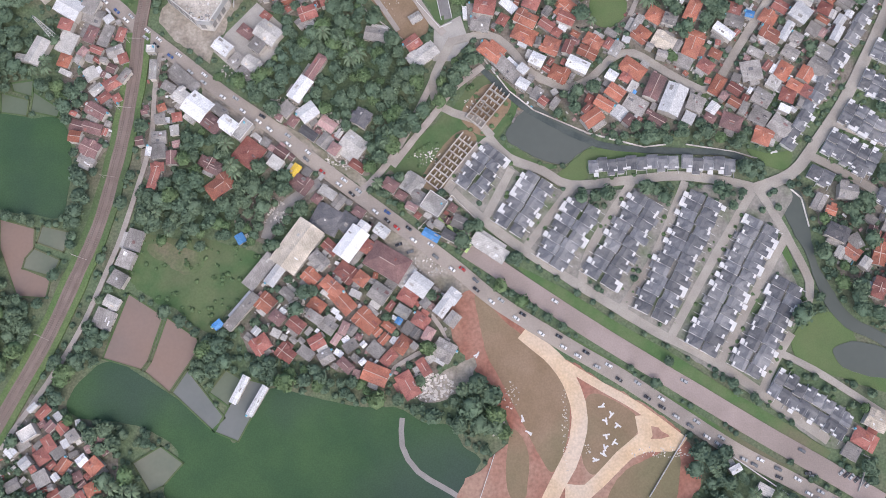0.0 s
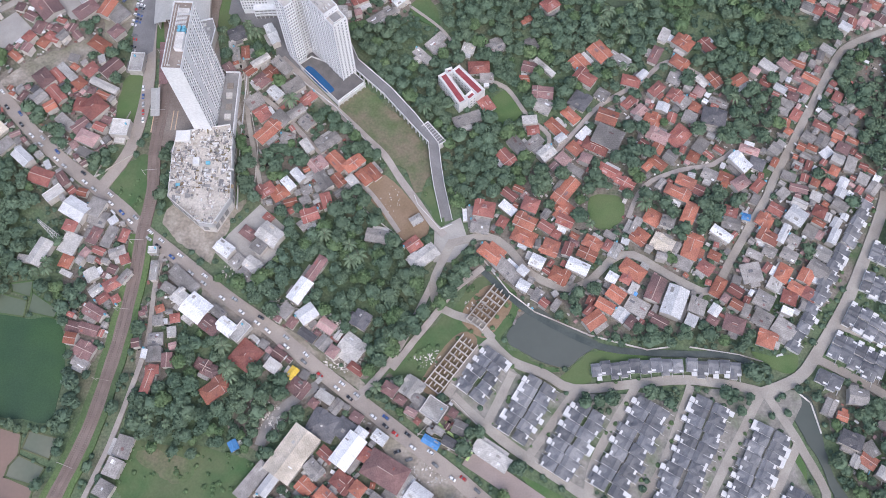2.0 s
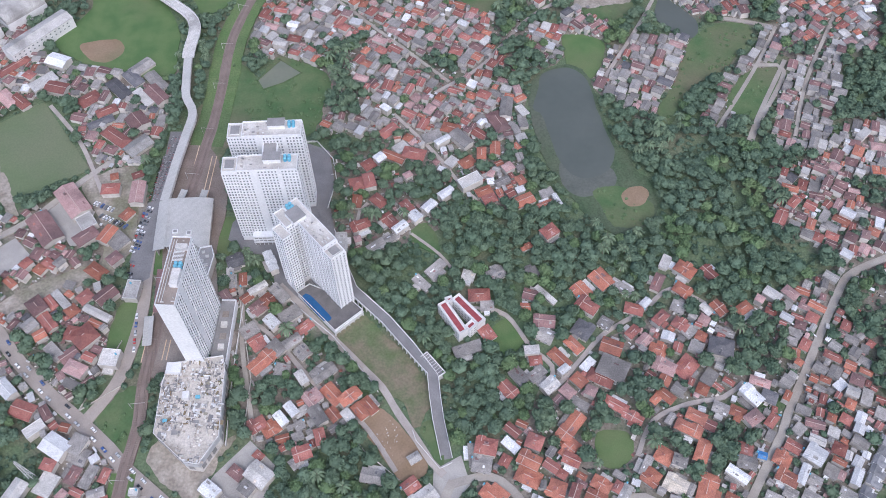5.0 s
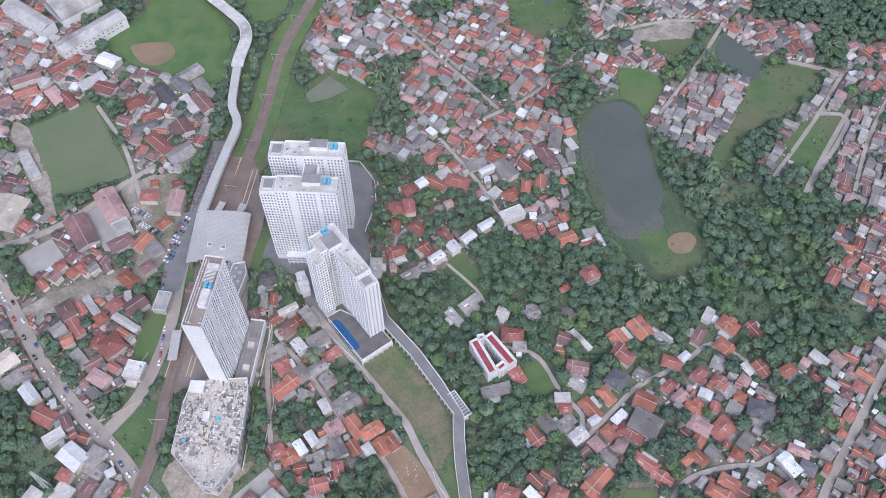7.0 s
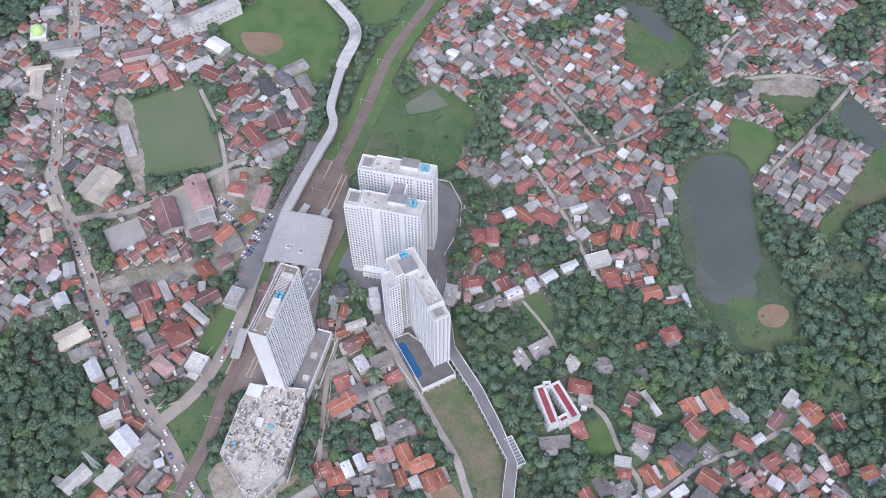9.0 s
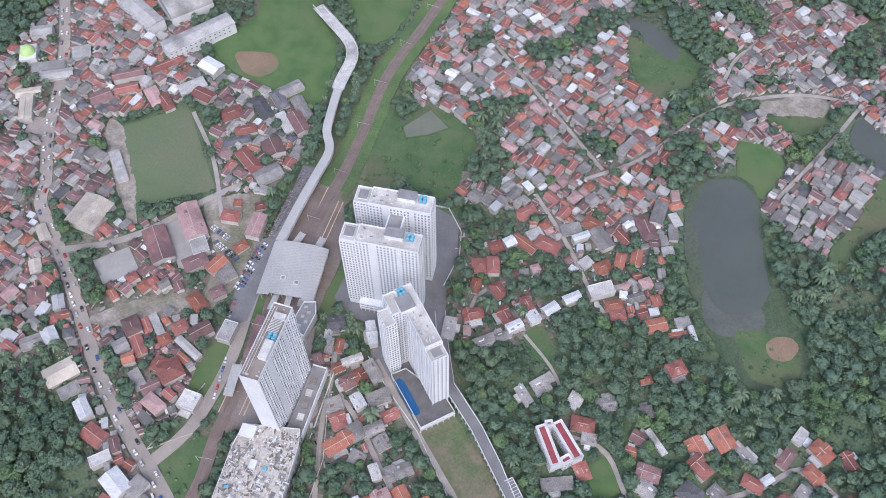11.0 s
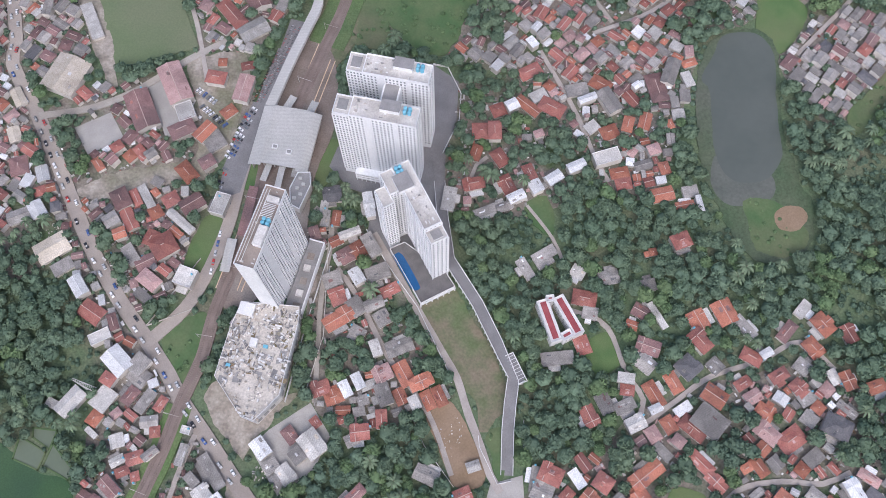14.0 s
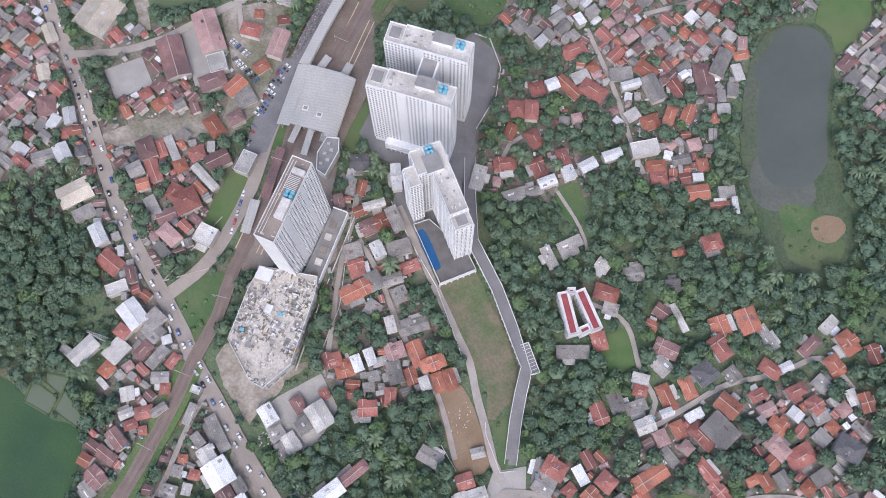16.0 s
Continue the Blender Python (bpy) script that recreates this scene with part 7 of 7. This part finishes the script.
def rubble(x, y, rx, ry, n, seed, key="rubble", size=.9):
    """A spread of broken concrete and planks."""
    r, g = random.Random(seed), Geo()
    for _ in range(n):
        a, q = r.uniform(0, 6.28), math.sqrt(r.random())
        s = r.uniform(.35, 1) * size
        g.box(-s, -s * r.uniform(.3, .8), -.1, s, s * r.uniform(.3, .8), s * r.uniform(.2, .6), key, pose(x + rx * q * math.cos(a), y + ry * q * math.sin(a), .2, r.uniform(-15, 15), r.uniform(-15, 15), r.uniform(0, 360)))
    g.done("rubble", label="pale broken concrete and building waste", category="rubble", kind="stuff")


rubble(-9.0, 18.7, 14, 8, 240, 0, size=1.1)
rubble(-95.3, 188.9, 10, 7, 160, 1, size=0.9)
rubble(-69.4, 175.6, 12, 9, 220, 2, size=1.0)
rubble(-55.7, 153.9, 14, 6, 160, 3, size=0.9)
rubble(-104.4, 125.3, 12, 9, 90, 4, size=0.8)
rubble(-85.2, 65.8, 8, 6, 140, 5, size=0.9)
rubble(-94.3, 119.9, 5, 4, 60, 6, size=1.0)
rubble(28.9, -1.1, 4, 10, 60, 7, size=0.7)
rubble(123.3, -20.2, 25, 3, 110, 8, size=0.6)
rubble(-6.5, 156.3, 9, 7, 80, 9, size=0.8)
rubble(21.6, 187.8, 8, 4, 60, 10, size=0.7)
rubble(-244.2, 302.7, 8, 8, 120, 11, size=0.9)
rubble(-253.6, 345.0, 6, 8, 80, 12, size=0.8)
rubble(-27.1, 135.7, 8, 4, 40, 13, size=0.8)
rubble(-29.4, 258.2, 7, 12, 90, 14, size=0.7)
rubble(142.3, 676.4, 12, 6, 80, 15, size=1.2)
rubble(-295.3, 323.6, 6, 6, 60, 16, size=0.9)
rubble(-123.4, 213.3, 10, 6, 90, 17, size=0.7)
rubble(-7.7, 89.0, 14, 6, 110, 18, size=0.8)
rubble(37.4, 12.9, 5, 8, 50, 19, size=0.6)
rubble(79.1, -17.7, 2, 4, 25, 20, size=0.5)
rubble(66.9, -6.6, 2, 25, 90, 21, size=0.5)
for k, (x, y) in enumerate([(88.3, 5.5), (93.5, 0.7), (90.4, -2.4), (96.7, -4.7), (89.7, -10.2), (93.9, -14.3), (88.6, -17.3), (87.8, -21.0), (83.5, -23.9), (18.9, 36.4), (43.3, 0.2), (46.2, -7.7), (199.5, 153.1)]):
    g = Geo()
    g.box(-2.2, -.45, 0, 1.8, .4, .4, "white", pose(x, y, .2, 0, 0, k * 47))
    g.box(-.4, -.5, 0, 2.4, .5, .55, "white", pose(x, y, .2, 0, 0, k * 47 + 55 + k * 9))
    g.box(-1.0, -.3, 0, .6, .5, .7, "white", pose(x, y, .2, 0, 0, k * 31))
    g.done("white_tarpaulin", label="crumpled white tarpaulin bundle on the bare soil", category="tarpaulin")




# ---- the rest of the villages, packed as the lanes leave room
PALETTES = {"mixed": "oorrrrrmmmmmmppgggggggllwd", "red": "ooorrrrmmppggggggllww", "grey": "gggggggplllpmmrdgm"}
vr = random.Random(5)


for points, yaw, density, palette in VILLAGES:
    g, within = Geo(), inside(points, GX, GY)
    xs, ys = [p[0] for p in points], [p[1] for p in points]
    tight = palette == "grey"
    tries = int((max(xs) - min(xs)) * (max(ys) - min(ys)) / 7)
    for size in (1.0, .66, .42):
        for _ in range(tries):
            x, y = vr.uniform(min(xs), max(xs)), vr.uniform(min(ys), max(ys))
            w, d = vr.uniform(6, 11.5) * size, vr.uniform(4.8, 7.8) * size
            a = yaw + vr.choice((0, 90)) + vr.gauss(0, 3 if tight else 8)
            if noise.noise((x * .022, y * .022, 4)) * .9 + .5 > density + (.12 if tight else -.03 if size == 1 else .07) or not (X0 < x < X0 + NX - 1 and Y0 < y < Y0 + NY - 1 and within[int(x - X0), int(y - Y0)]) or not free(x, y, w + .3, d + .3, a):
                continue
            tone = vr.choice(PALETTES[palette])
            shape = "hip" if tone in "ormpd" and vr.random() < .6 else "lean" if tone in "glw" and vr.random() < .5 else "gable"
            h = vr.choice((3, 3.2, 3.4, 5.8))
            m = pose(x, y, 0, 0, 0, a)
            wall_geo(g, w, d, h, shape, "wall", m)
            roof_geo(g, w, d, h, shape, "far_" + tone, m, .35)
            mark(rect(x, y, w, d, a), 2)
    if g.v:
        g.done("village_block", label="packed small houses with tiled and sheet roofs", category="houses", kind="stuff")


# ---- what lies about in the yards and along the main road
yr, yard = random.Random(17), Geo()
for points, yaw, density, palette in VILLAGES:
    within = inside(points, GX, GY) & (TAKEN == 0)
    cells = np.argwhere(within)
    for i, j in cells[np.random.RandomState(len(cells)).permutation(len(cells))[:int(len(cells) * .045)]]:
        m = pose(X0 + i + yr.random(), Y0 + j + yr.random(), 0, 0, 0, yaw + yr.choice((0, 90)) + yr.gauss(0, 12))
        w, d = yr.uniform(.3, 1.3), yr.uniform(.2, .8)
        if yr.random() < .3:
            w, d, h = w * 1.7, d * 1.8, yr.uniform(1.9, 2.5)
            yard.add([(-w, -d, h), (w, -d, h), (w, d, h + .3), (-w, d, h + .3), (-w, -d, h + .08), (w, -d, h + .08), (w, d, h + .38), (-w, d, h + .38)],
                     [(3, 2, 1, 0), (4, 5, 6, 7), (0, 1, 5, 4), (1, 2, 6, 5), (2, 3, 7, 6), (3, 0, 4, 7)], "far_" + yr.choice("llggwwmrp"), m)
            for x in (-w + .1, w - .1):
                yard.box(x - .05, -.05, 0, x + .05, .05, h + .1, "bark", m)
        else:
            yard.box(-w, -d, 0, w, d, yr.uniform(.1, 1.0), yr.choice(("white", "raw", "rubble", "far_l", "far_w", "far_r", "far_m", "far_g", "bark", "tyre", "brownsoil", "tank" if yr.random() < .2 else "raw")), m)
yard.done("yard_clutter", label="sheet shelters, crates, rubble and bundles in the yards", category="clutter", kind="stuff")


# ---- trees
tr = random.Random(3)


def crown_arrays(seed, leaves, squash=.7):
    """Leaf quads on a lumpy crown of radius 1 round its own base, with a dark heart."""
    r = np.random.RandomState(seed)
    lobes = r.normal(size=(9, 3))
    lobes[:, 2] = np.abs(lobes[:, 2]) * .8
    lobes /= np.linalg.norm(lobes, axis=1)[:, None]
    lobes *= r.uniform(.35, .62, (9, 1))
    V, F = [], []
    for k in range(leaves):
        n = r.normal(size=3)
        n[2] = abs(n[2]) * 1.1 - .2
        n /= np.linalg.norm(n)
        c = lobes[k % 9] + n * r.uniform(.3, .5)
        c[2] = c[2] * squash + .25
        t = np.cross(n + r.normal(size=3) * .5, r.normal(size=3))
        t /= np.linalg.norm(t)
        b = np.cross(n + r.normal(size=3) * .35, t)
        b /= np.linalg.norm(b)
        s = r.uniform(.12, .22) * (1.75 if leaves < 100 else 1.15 if leaves < 300 else .95)
        o = len(V)
        V += [c - t * s, c + t * s * .8 - b * s * .4, c + b * s * 1.1]
        F.append((o, o + 1, o + 2))
    o, ring = len(V), 7
    for z, q in ((.0, .6), (.36, .84), (.6, .52)):
        for i in range(ring):
            q2 = q * r.uniform(.85, 1.1)
            V.append(np.array((q2 * math.cos(6.283 * i / ring), q2 * math.sin(6.283 * i / ring), z * r.uniform(.85, 1.1))))
    V.append(np.array((0, 0, .7)))
    for i in range(ring):
        k = (i + 1) % ring
        for a in (0, ring):
            F += [(o + a + i, o + a + k, o + a + ring + k), (o + a + i, o + a + ring + k, o + a + ring + i)]
        F.append((o + 2 * ring + i, o + 2 * ring + k, len(V) - 1))
    return np.array(V), np.array(F)


def palm_arrays(seed):
    """Drooping fronds in a star, radius 1."""
    r = np.random.RandomState(seed)
    V, F = [], []
    for k in range(15):
        a = k * 2.4 + r.uniform(-.2, .2)
        lift = r.uniform(.1, .55)
        d, side = np.array((math.cos(a), math.sin(a), 0)), np.array((-math.sin(a), math.cos(a), 0))
        o = len(V)
        for u, w in ((.04, .04), (.4, .13), (.75, .12), (1, .02)):
            p = d * u + np.array((0, 0, lift * math.sin(u * 3) - .35 * u * u))
            V += [p - side * w, p + side * w]
        F += [(o + 2 * i, o + 2 * i + 1, o + 2 * i + 3, o + 2 * i + 2) for i in range(3)]
    return np.array(V), np.array(F)


def arrays_mesh(name, V, F, key):
    me = bpy.data.meshes.new(name)
    me.vertices.add(len(V))
    me.vertices.foreach_set("co", V.astype(np.float32).ravel())
    n = F.shape[1]
    me.loops.add(len(F) * n)
    me.loops.foreach_set("vertex_index", F.astype(np.int32).ravel())
    me.polygons.add(len(F))
    me.polygons.foreach_set("loop_start", np.arange(len(F), dtype=np.int32) * n)
    me.update(calc_edges=True)
    me.materials.append(M[key])
    return me


SPOTS, PALMS, SHRUBS = [], [], []


def blocked(x, y, r, limit=0):
    for a in range(6):
        i, j = int(x + r * math.cos(a * 1.047) - X0), int(y + r * math.sin(a * 1.047) - Y0)
        if not (0 <= i < NX and 0 <= j < NY) or TAKEN[i, j] in (1, 2):
            return True
    return False


def near_view(x, y):
    """The stretch of land that the flight looks at."""
    return -90 < y < 830 and abs(x + 60) < 300 + max(0, y) * .32


CELL = {}
for _ in range(75000):
    x, y = tr.uniform(X0, X0 + NX), tr.uniform(Y0, Y0 + NY)
    r = tr.uniform(3.0, 6.4)
    if not near_view(x, y) or noise.noise((x * .03, y * .03, 9)) < -.42 or blocked(x, y, r * .62):
        continue
    key = (int(x // 8), int(y // 8))
    if any((x - a) ** 2 + (y - b) ** 2 < (.49 * (r + q)) ** 2 for i in (-1, 0, 1) for k in (-1, 0, 1) for a, b, q in CELL.get((key[0] + i, key[1] + k), ())):
        continue
    CELL.setdefault(key, []).append((x, y, r))
    (PALMS if noise.noise((x * .02, y * .02, 21)) > .3 and tr.random() < .45 else SPOTS).append((x, y, r))


# trees that overhang lanes and stand alone in yards and on verges
PLANTED = [(-159.2, 114.9, 5), (-145.9, 112.9, 5), (-135.5, 118.4, 5), (-152.2, 103.9, 4), (-141.6, 102.7, 4), (-163.8, 106.5, 4), (-126, 109, 4), (-117.9, 114.6, 4), (-172.7, 134, 5), (-160, 133.7, 6), (-148.2, 131.7, 6), (-9.9, 182.7, 6), (-16.8, 176.8, 6), (-23.6, 169.9, 7), (-29.8, 161.9, 7), (-35.9, 154.7, 6), (-41.6, 148.2, 5), (-14.5, 172.2, 5), (-21.2, 179.4, 6), (-29.7, 170.1, 6), (-39.9, 159.7, 5), (0.4, 188.6, 5), (5.3, 194.9, 6), (10.2, 202.1, 6), (15.2, 208.5, 6), (20.8, 214.9, 5), (12.4, 209.3, 5), (18.2, 19.4, 7), (26.5, 13, 7), (14.6, 6.4, 8), (28.1, 1.7, 7), (19.1, -3, 7), (32.2, -7.3, 5), (10.1, 16.5, 5), (8.1, -2.2, 6), (82.7, 127, 4.5), (91, 127.8, 4.5), (180.3, 143, 6), (203.8, 53.6, 7), (208.1, 58.4, 5), (140.5, -20.4, 7), (147, -25.1, 6), (154.6, -20.7, 5), (137.3, -29.4, 6), (127, 29.7, 3.5), (-216.6, 30.9, 6), (-210.6, 37.1, 5), (-221.9, 37.4, 5), (-198.6, -3.9, 6), (-190.8, -1, 6), (-185.7, -8.8, 6), (-193.4, -11.7, 5), (-181.2, -4.3, 4), (-128.2, 127.8, 5), (-100.9, 186.7, 6), (-104.6, 201.2, 6), (-109.6, 194.1, 5)]
for x, y, r in PLANTED:
    CELL.setdefault((int(x // 8), int(y // 8)), []).append((x, y, r))
    SPOTS.append((x, y, r))
UNDER = []
for _ in range(60000):
    x, y, r = tr.uniform(X0, X0 + NX), tr.uniform(Y0, Y0 + NY), tr.uniform(1.3, 3.0)
    if len(UNDER) >= 6500 or not near_view(x, y) or blocked(x, y, r * .5):
        continue
    key = (int(x // 8), int(y // 8))
    if any((x - a) ** 2 + (y - b) ** 2 < (.62 * (r + q)) ** 2 for i in (-1, 0, 1) for k in (-1, 0, 1) for a, b, q in CELL.get((key[0] + i, key[1] + k), ())):
        continue
    CELL.setdefault(key, []).append((x, y, r))
    UNDER.append((x, y, r))


for ring in ROUGH:
    cells = np.argwhere(inside(ring, GX, GY) & (TAKEN == 1))
    for i, j in cells[np.random.RandomState(len(cells)).permutation(len(cells))[:int(len(cells) * .03)]]:
        if noise.noise((i * .06, j * .06, 3)) > -.1:
            GARDEN.append((X0 + i + .5, Y0 + j + .5, tr.uniform(.7, 2.0)))


def stuff_from(name, protos, spots, key, label, category, height):
    """All of these joined into one mesh."""
    if not spots:
        return
    VV, FF, o = [], [], 0
    for k, (x, y, r) in enumerate(spots):
        V, F = protos[k % len(protos)]
        a, c, s = tr.uniform(0, 6.28), 0, 0
        c, s = math.cos(a), math.sin(a)
        W = np.empty_like(V)
        W[:, 0], W[:, 1] = (V[:, 0] * c - V[:, 1] * s) * r + x, (V[:, 0] * s + V[:, 1] * c) * r + y
        W[:, 2] = V[:, 2] * r * tr.uniform(.85, 1.2) + height(r)
        VV.append(W)
        FF.append(F + o)
        o += len(V)
    tagged(new(name, arrays_mesh(name, np.concatenate(VV), np.concatenate(FF), key)), label, category, kind="stuff")


def thing_trees(spots, protos, keys, name, label, category, height):
    meshes = [(arrays_mesh("crown", *p, k), k) for p in protos for k in keys]
    trunk = Geo().tube(0, 0, -.2, 1, .055, .03, "bark", 7)
    for a in range(4):
        trunk.tube(0, 0, .55, 1.05, .02, .01, "bark", 5, pose(0, 0, .2, 28, 0, a * 90 + 20))
    trunk = trunk.mesh("trunk")
    for k, (x, y, r) in enumerate(spots):
        ob = empty(name, pose(x, y, 0, 0, 0, tr.uniform(0, 360)), label, category, group=category + "s")
        h = height(r)
        t = new("trunk", trunk)
        t.parent, t.scale = ob, (r, r, h + r * .4)
        c = new("crown", meshes[k % len(meshes)][0])
        c.parent, c.location, c.scale = ob, (0, 0, h), (r, r, r * tr.uniform(.85, 1.15))


tall = lambda r: 1.0 + r * .55
inner = [p for p in SPOTS if -175 < p[0] < 175 and 20 < p[1] < 430]
tr.shuffle(inner)
lone = set(inner[:260])
rest = [p for p in SPOTS if p not in lone]
FINE = [crown_arrays(40 + k, 400) for k in range(4)]
LOW = [crown_arrays(50 + k, 44) for k in range(5)]
COARSE = [crown_arrays(60 + k, 200) for k in range(6)]
thing_trees(sorted(lone), FINE, ("leaf", "leaf", "leaf_light"), "tree", "broad leafy green tree among the houses", "tree", tall)
bright = [p for p in rest if noise.noise((p[0] * .05, p[1] * .05, 33)) > .33]
brightset = set(bright)
stuff_from("woodland", COARSE, [p for p in rest if p not in brightset], "leaf", "dense dark green tree canopy", "trees", tall)
stuff_from("bright_trees", COARSE, bright, "leaf_light", "lighter green tree crowns", "trees", tall)
stuff_from("undergrowth", LOW, UNDER, "leaf", "low green bushes between trees and houses", "bushes", lambda r: .1 + r * .35)
stuff_from("garden_shrubs", LOW, GARDEN, "leaf_light", "small green shrubs in front gardens", "shrubs", lambda r: .2)
PP = [palm_arrays(80 + k) for k in range(3)]
nearpalm = [p for p in PALMS if -250 < p[0] < 180 and p[1] < 400][:90]
nps = set(nearpalm)
high = lambda r: 6 + r * .5
thing_trees(nearpalm, PP, ("palm",), "palm_tree", "coconut palm with drooping grey-green fronds", "palm tree", high)
stuff_from("palm_grove", PP, [p for p in PALMS if p not in nps], "palm", "coconut palm crowns", "palm trees", high)


# ---- cars
def car(paint, long=4.3):
    ob = empty("car", Matrix(), f"{paint} car on the road", "car", "cars")
    L = long / 2
    prof = [(-L, .35), (-L, .85), (-L * .92, 1.0), (L * .45, 1.0), (L * .93, .85), (L, .6), (L, .35)]
    v = [(x, s * .84, z) for s in (-1, 1) for x, z in prof]
    n = len(prof)
    g = Geo().add(v, [tuple(range(n)), tuple(range(2 * n - 1, n - 1, -1))] + [(i, n + i, n + (i + 1) % n, (i + 1) % n) for i in range(n)], "car_" + paint)
    g.box(-L * .72, -.66, 1.44, L * .12, .66, 1.5, "car_" + paint)
    g.done("body", ob)
    a, b = [(-L * .9, -.78), (L * .5, -.78), (L * .5, .78), (-L * .9, .78)], [(-L * .74, -.66), (L * .14, -.66), (L * .14, .66), (-L * .74, .66)]
    v = [(x, y, .98) for x, y in a] + [(x, y, 1.45) for x, y in b]
    Geo().add(v, [(0, 1, 5, 4), (1, 2, 6, 5), (2, 3, 7, 6), (3, 0, 4, 7), (4, 5, 6, 7)], "glass").done("window", ob)
    for x in (-L * .62, L * .62):
        for y in (-.8, .8):
            child("wheel", WHEEL, ob, pose(x, y, .32))
    return ob


WHEEL = Geo().tube(0, 0, -.1, .1, .32, .32, "tyre", 10, pose(0, 0, 0, 90)).tube(0, 0, -.11, .11, .17, .17, "steel", 8, pose(0, 0, 0, 90)).mesh("wheel")
CARS = {k: car(k) for k in PAINTS}
used = set()
cr = random.Random(8)


def park(x, y, z, yaw, paint=None):
    k = paint or cr.choice(("white", "white", "white", "silver", "silver", "silver", "grey", "grey", "black", "black", "red", "white", "white", "black", "silver", "blue"))
    m = pose(x, y, z, 0, 0, yaw)
    if k in used:
        copy_thing(CARS[k], m)
    else:
        used.add(k)
        CARS[k].matrix_basis = m


def traffic(index, start, end, gap, offset):
    """Cars along a stretch of a road, on one side of its middle."""
    kind, line, width, z = ROADS[index]
    run, nextcar = 0, start
    for (ax, ay), (bx, by) in zip(line, line[1:]):
        d = Vector((bx - ax, by - ay))
        while run + d.length >= nextcar and nextcar < end:
            u = (nextcar - run) / d.length
            n = d.normalized()
            park(ax + d.x * u - n.y * offset, ay + d.y * u + n.x * offset, z, math.degrees(math.atan2(d.y, d.x)) + (180 if offset > 0 else 0) + cr.gauss(0, 2))
            nextcar += gap * cr.uniform(.6, 1.9)
        run += d.length


paved = [i for i, r in enumerate(ROADS) if r[0] == "asphalt"]
main = paved[0]
traffic(main, 60, 1100, 10, -2.0)
traffic(main, 60, 1100, 15, 2.0)
dual = next(i for i, r in enumerate(ROADS) if r[0] == "concrete")
traffic(dual, 60, 330, 55, 2.5)
traffic(paved[2], 40, 260, 8, -3.2)
for k, o in CARS.items():
    if k not in used:
        park(-170 + cr.uniform(-3, 3), 360, .2, 80, k)


# ---- railway rails, sleepers and poles
bed = next(r for r in ROADS if r[0] == "ballast")
rails, ties = Geo(), Geo()
for i, ((ax, ay), (bx, by)) in enumerate(zip(bed[1], bed[1][1:])):
    d = Vector((bx - ax, by - ay))
    m = pose(ax, ay, bed[3], 0, 0, math.degrees(math.atan2(d.y, d.x)))
    for track in (-2, 2):
        for s in (-.53, .53):
            rails.box(0, track + s - .06, .12, d.length, track + s + .06, .28, "steel", m)
        for k in range(int(d.length / 1.2)):
            ties.box(k * 1.2, track - 1.1, 0, k * 1.2 + .3, track + 1.1, .13, "railyard", m)
    if i % 7 == 3:
        ob = empty("catenary_pole", m, "grey steel catenary pole beside the rails", "pole", "catenary poles")
        Geo().tube(0, 5.2, -.3, 7.5, .16, .12, "raw", 8).done("mast", ob)
        Geo().box(-.08, -4.5, 6.4, .08, 5.2, 6.55, "raw").done("arm", ob)
rails.done("rail", label="worn steel rails on the ballast", category="rails", kind="stuff")
ties.done("sleeper", label="concrete sleepers", category="sleepers", kind="stuff")


# ---- parked cars and motorcycles by the station
def parked(x0, y0, x1, y1, gap, turn):
    d = Vector((x1 - x0, y1 - y0))
    yaw = math.degrees(math.atan2(d.y, d.x)) + turn
    for k in range(int(d.length / gap)):
        if cr.random() < .88:
            u = (k + cr.uniform(.35, .65)) * gap / d.length
            park(x0 + d.x * u, y0 + d.y * u, .3, yaw + cr.gauss(0, 3))


def motorcycles(x0, y0, x1, y1, rows, gap):
    d = Vector((x1 - x0, y1 - y0))
    n = d.normalized()
    g, yaw = Geo(), math.degrees(math.atan2(d.y, d.x)) + 90
    for r in range(rows):
        for k in range(int(d.length / gap)):
            if cr.random() < .9:
                m = pose(x0 + n.x * k * gap - n.y * r * 2.6, y0 + n.y * k * gap + n.x * r * 2.6, .3, 0, 0, yaw + cr.gauss(0, 6))
                g.tube(-.6, 0, -.04, .04, .28, .28, "tyre", 8, m @ pose(0, 0, .28, 90)).tube(.6, 0, -.04, .04, .28, .28, "tyre", 8, m @ pose(0, 0, .28, 90))
                g.box(-.75, -.14, .45, .35, .14, .8, cr.choice(("car_black", "car_grey", "car_red", "car_black", "car_silver")), m).box(.3, -.33, .85, .45, .33, .98, "car_black", m)
    g.done("motorcycles", label="rows of parked motorcycles beside the railway", category="motorcycles", kind="stuff")


parked(-200.7, 434.7, -205.4, 393.5, 2.9, 75)
parked(-203.7, 429.9, -208.2, 390.8, 2.9, 75)
parked(-205.9, 389.4, -205.9, 371.9, 3, 75)
parked(-195.7, 347.8, -192.5, 315.3, 6, 0)
parked(-242.5, 439.0, -224.7, 430.9, 3, 90)
parked(-236.3, 428.1, -214.7, 417.1, 3, 80)
motorcycles(-198.5, 437.3, -193.7, 478.1, 3, 1.1)
motorcycles(-197.0, 446.0, -189.9, 501.2, 3, 1.1)
parked(215.3, -31.3, 234.6, -40.9, 3, 70)
parked(-27.4, 103.0, -14.3, 94.2, 4, 50)
parked(199.5, -32.5, 206.8, -37.3, 3, 40)
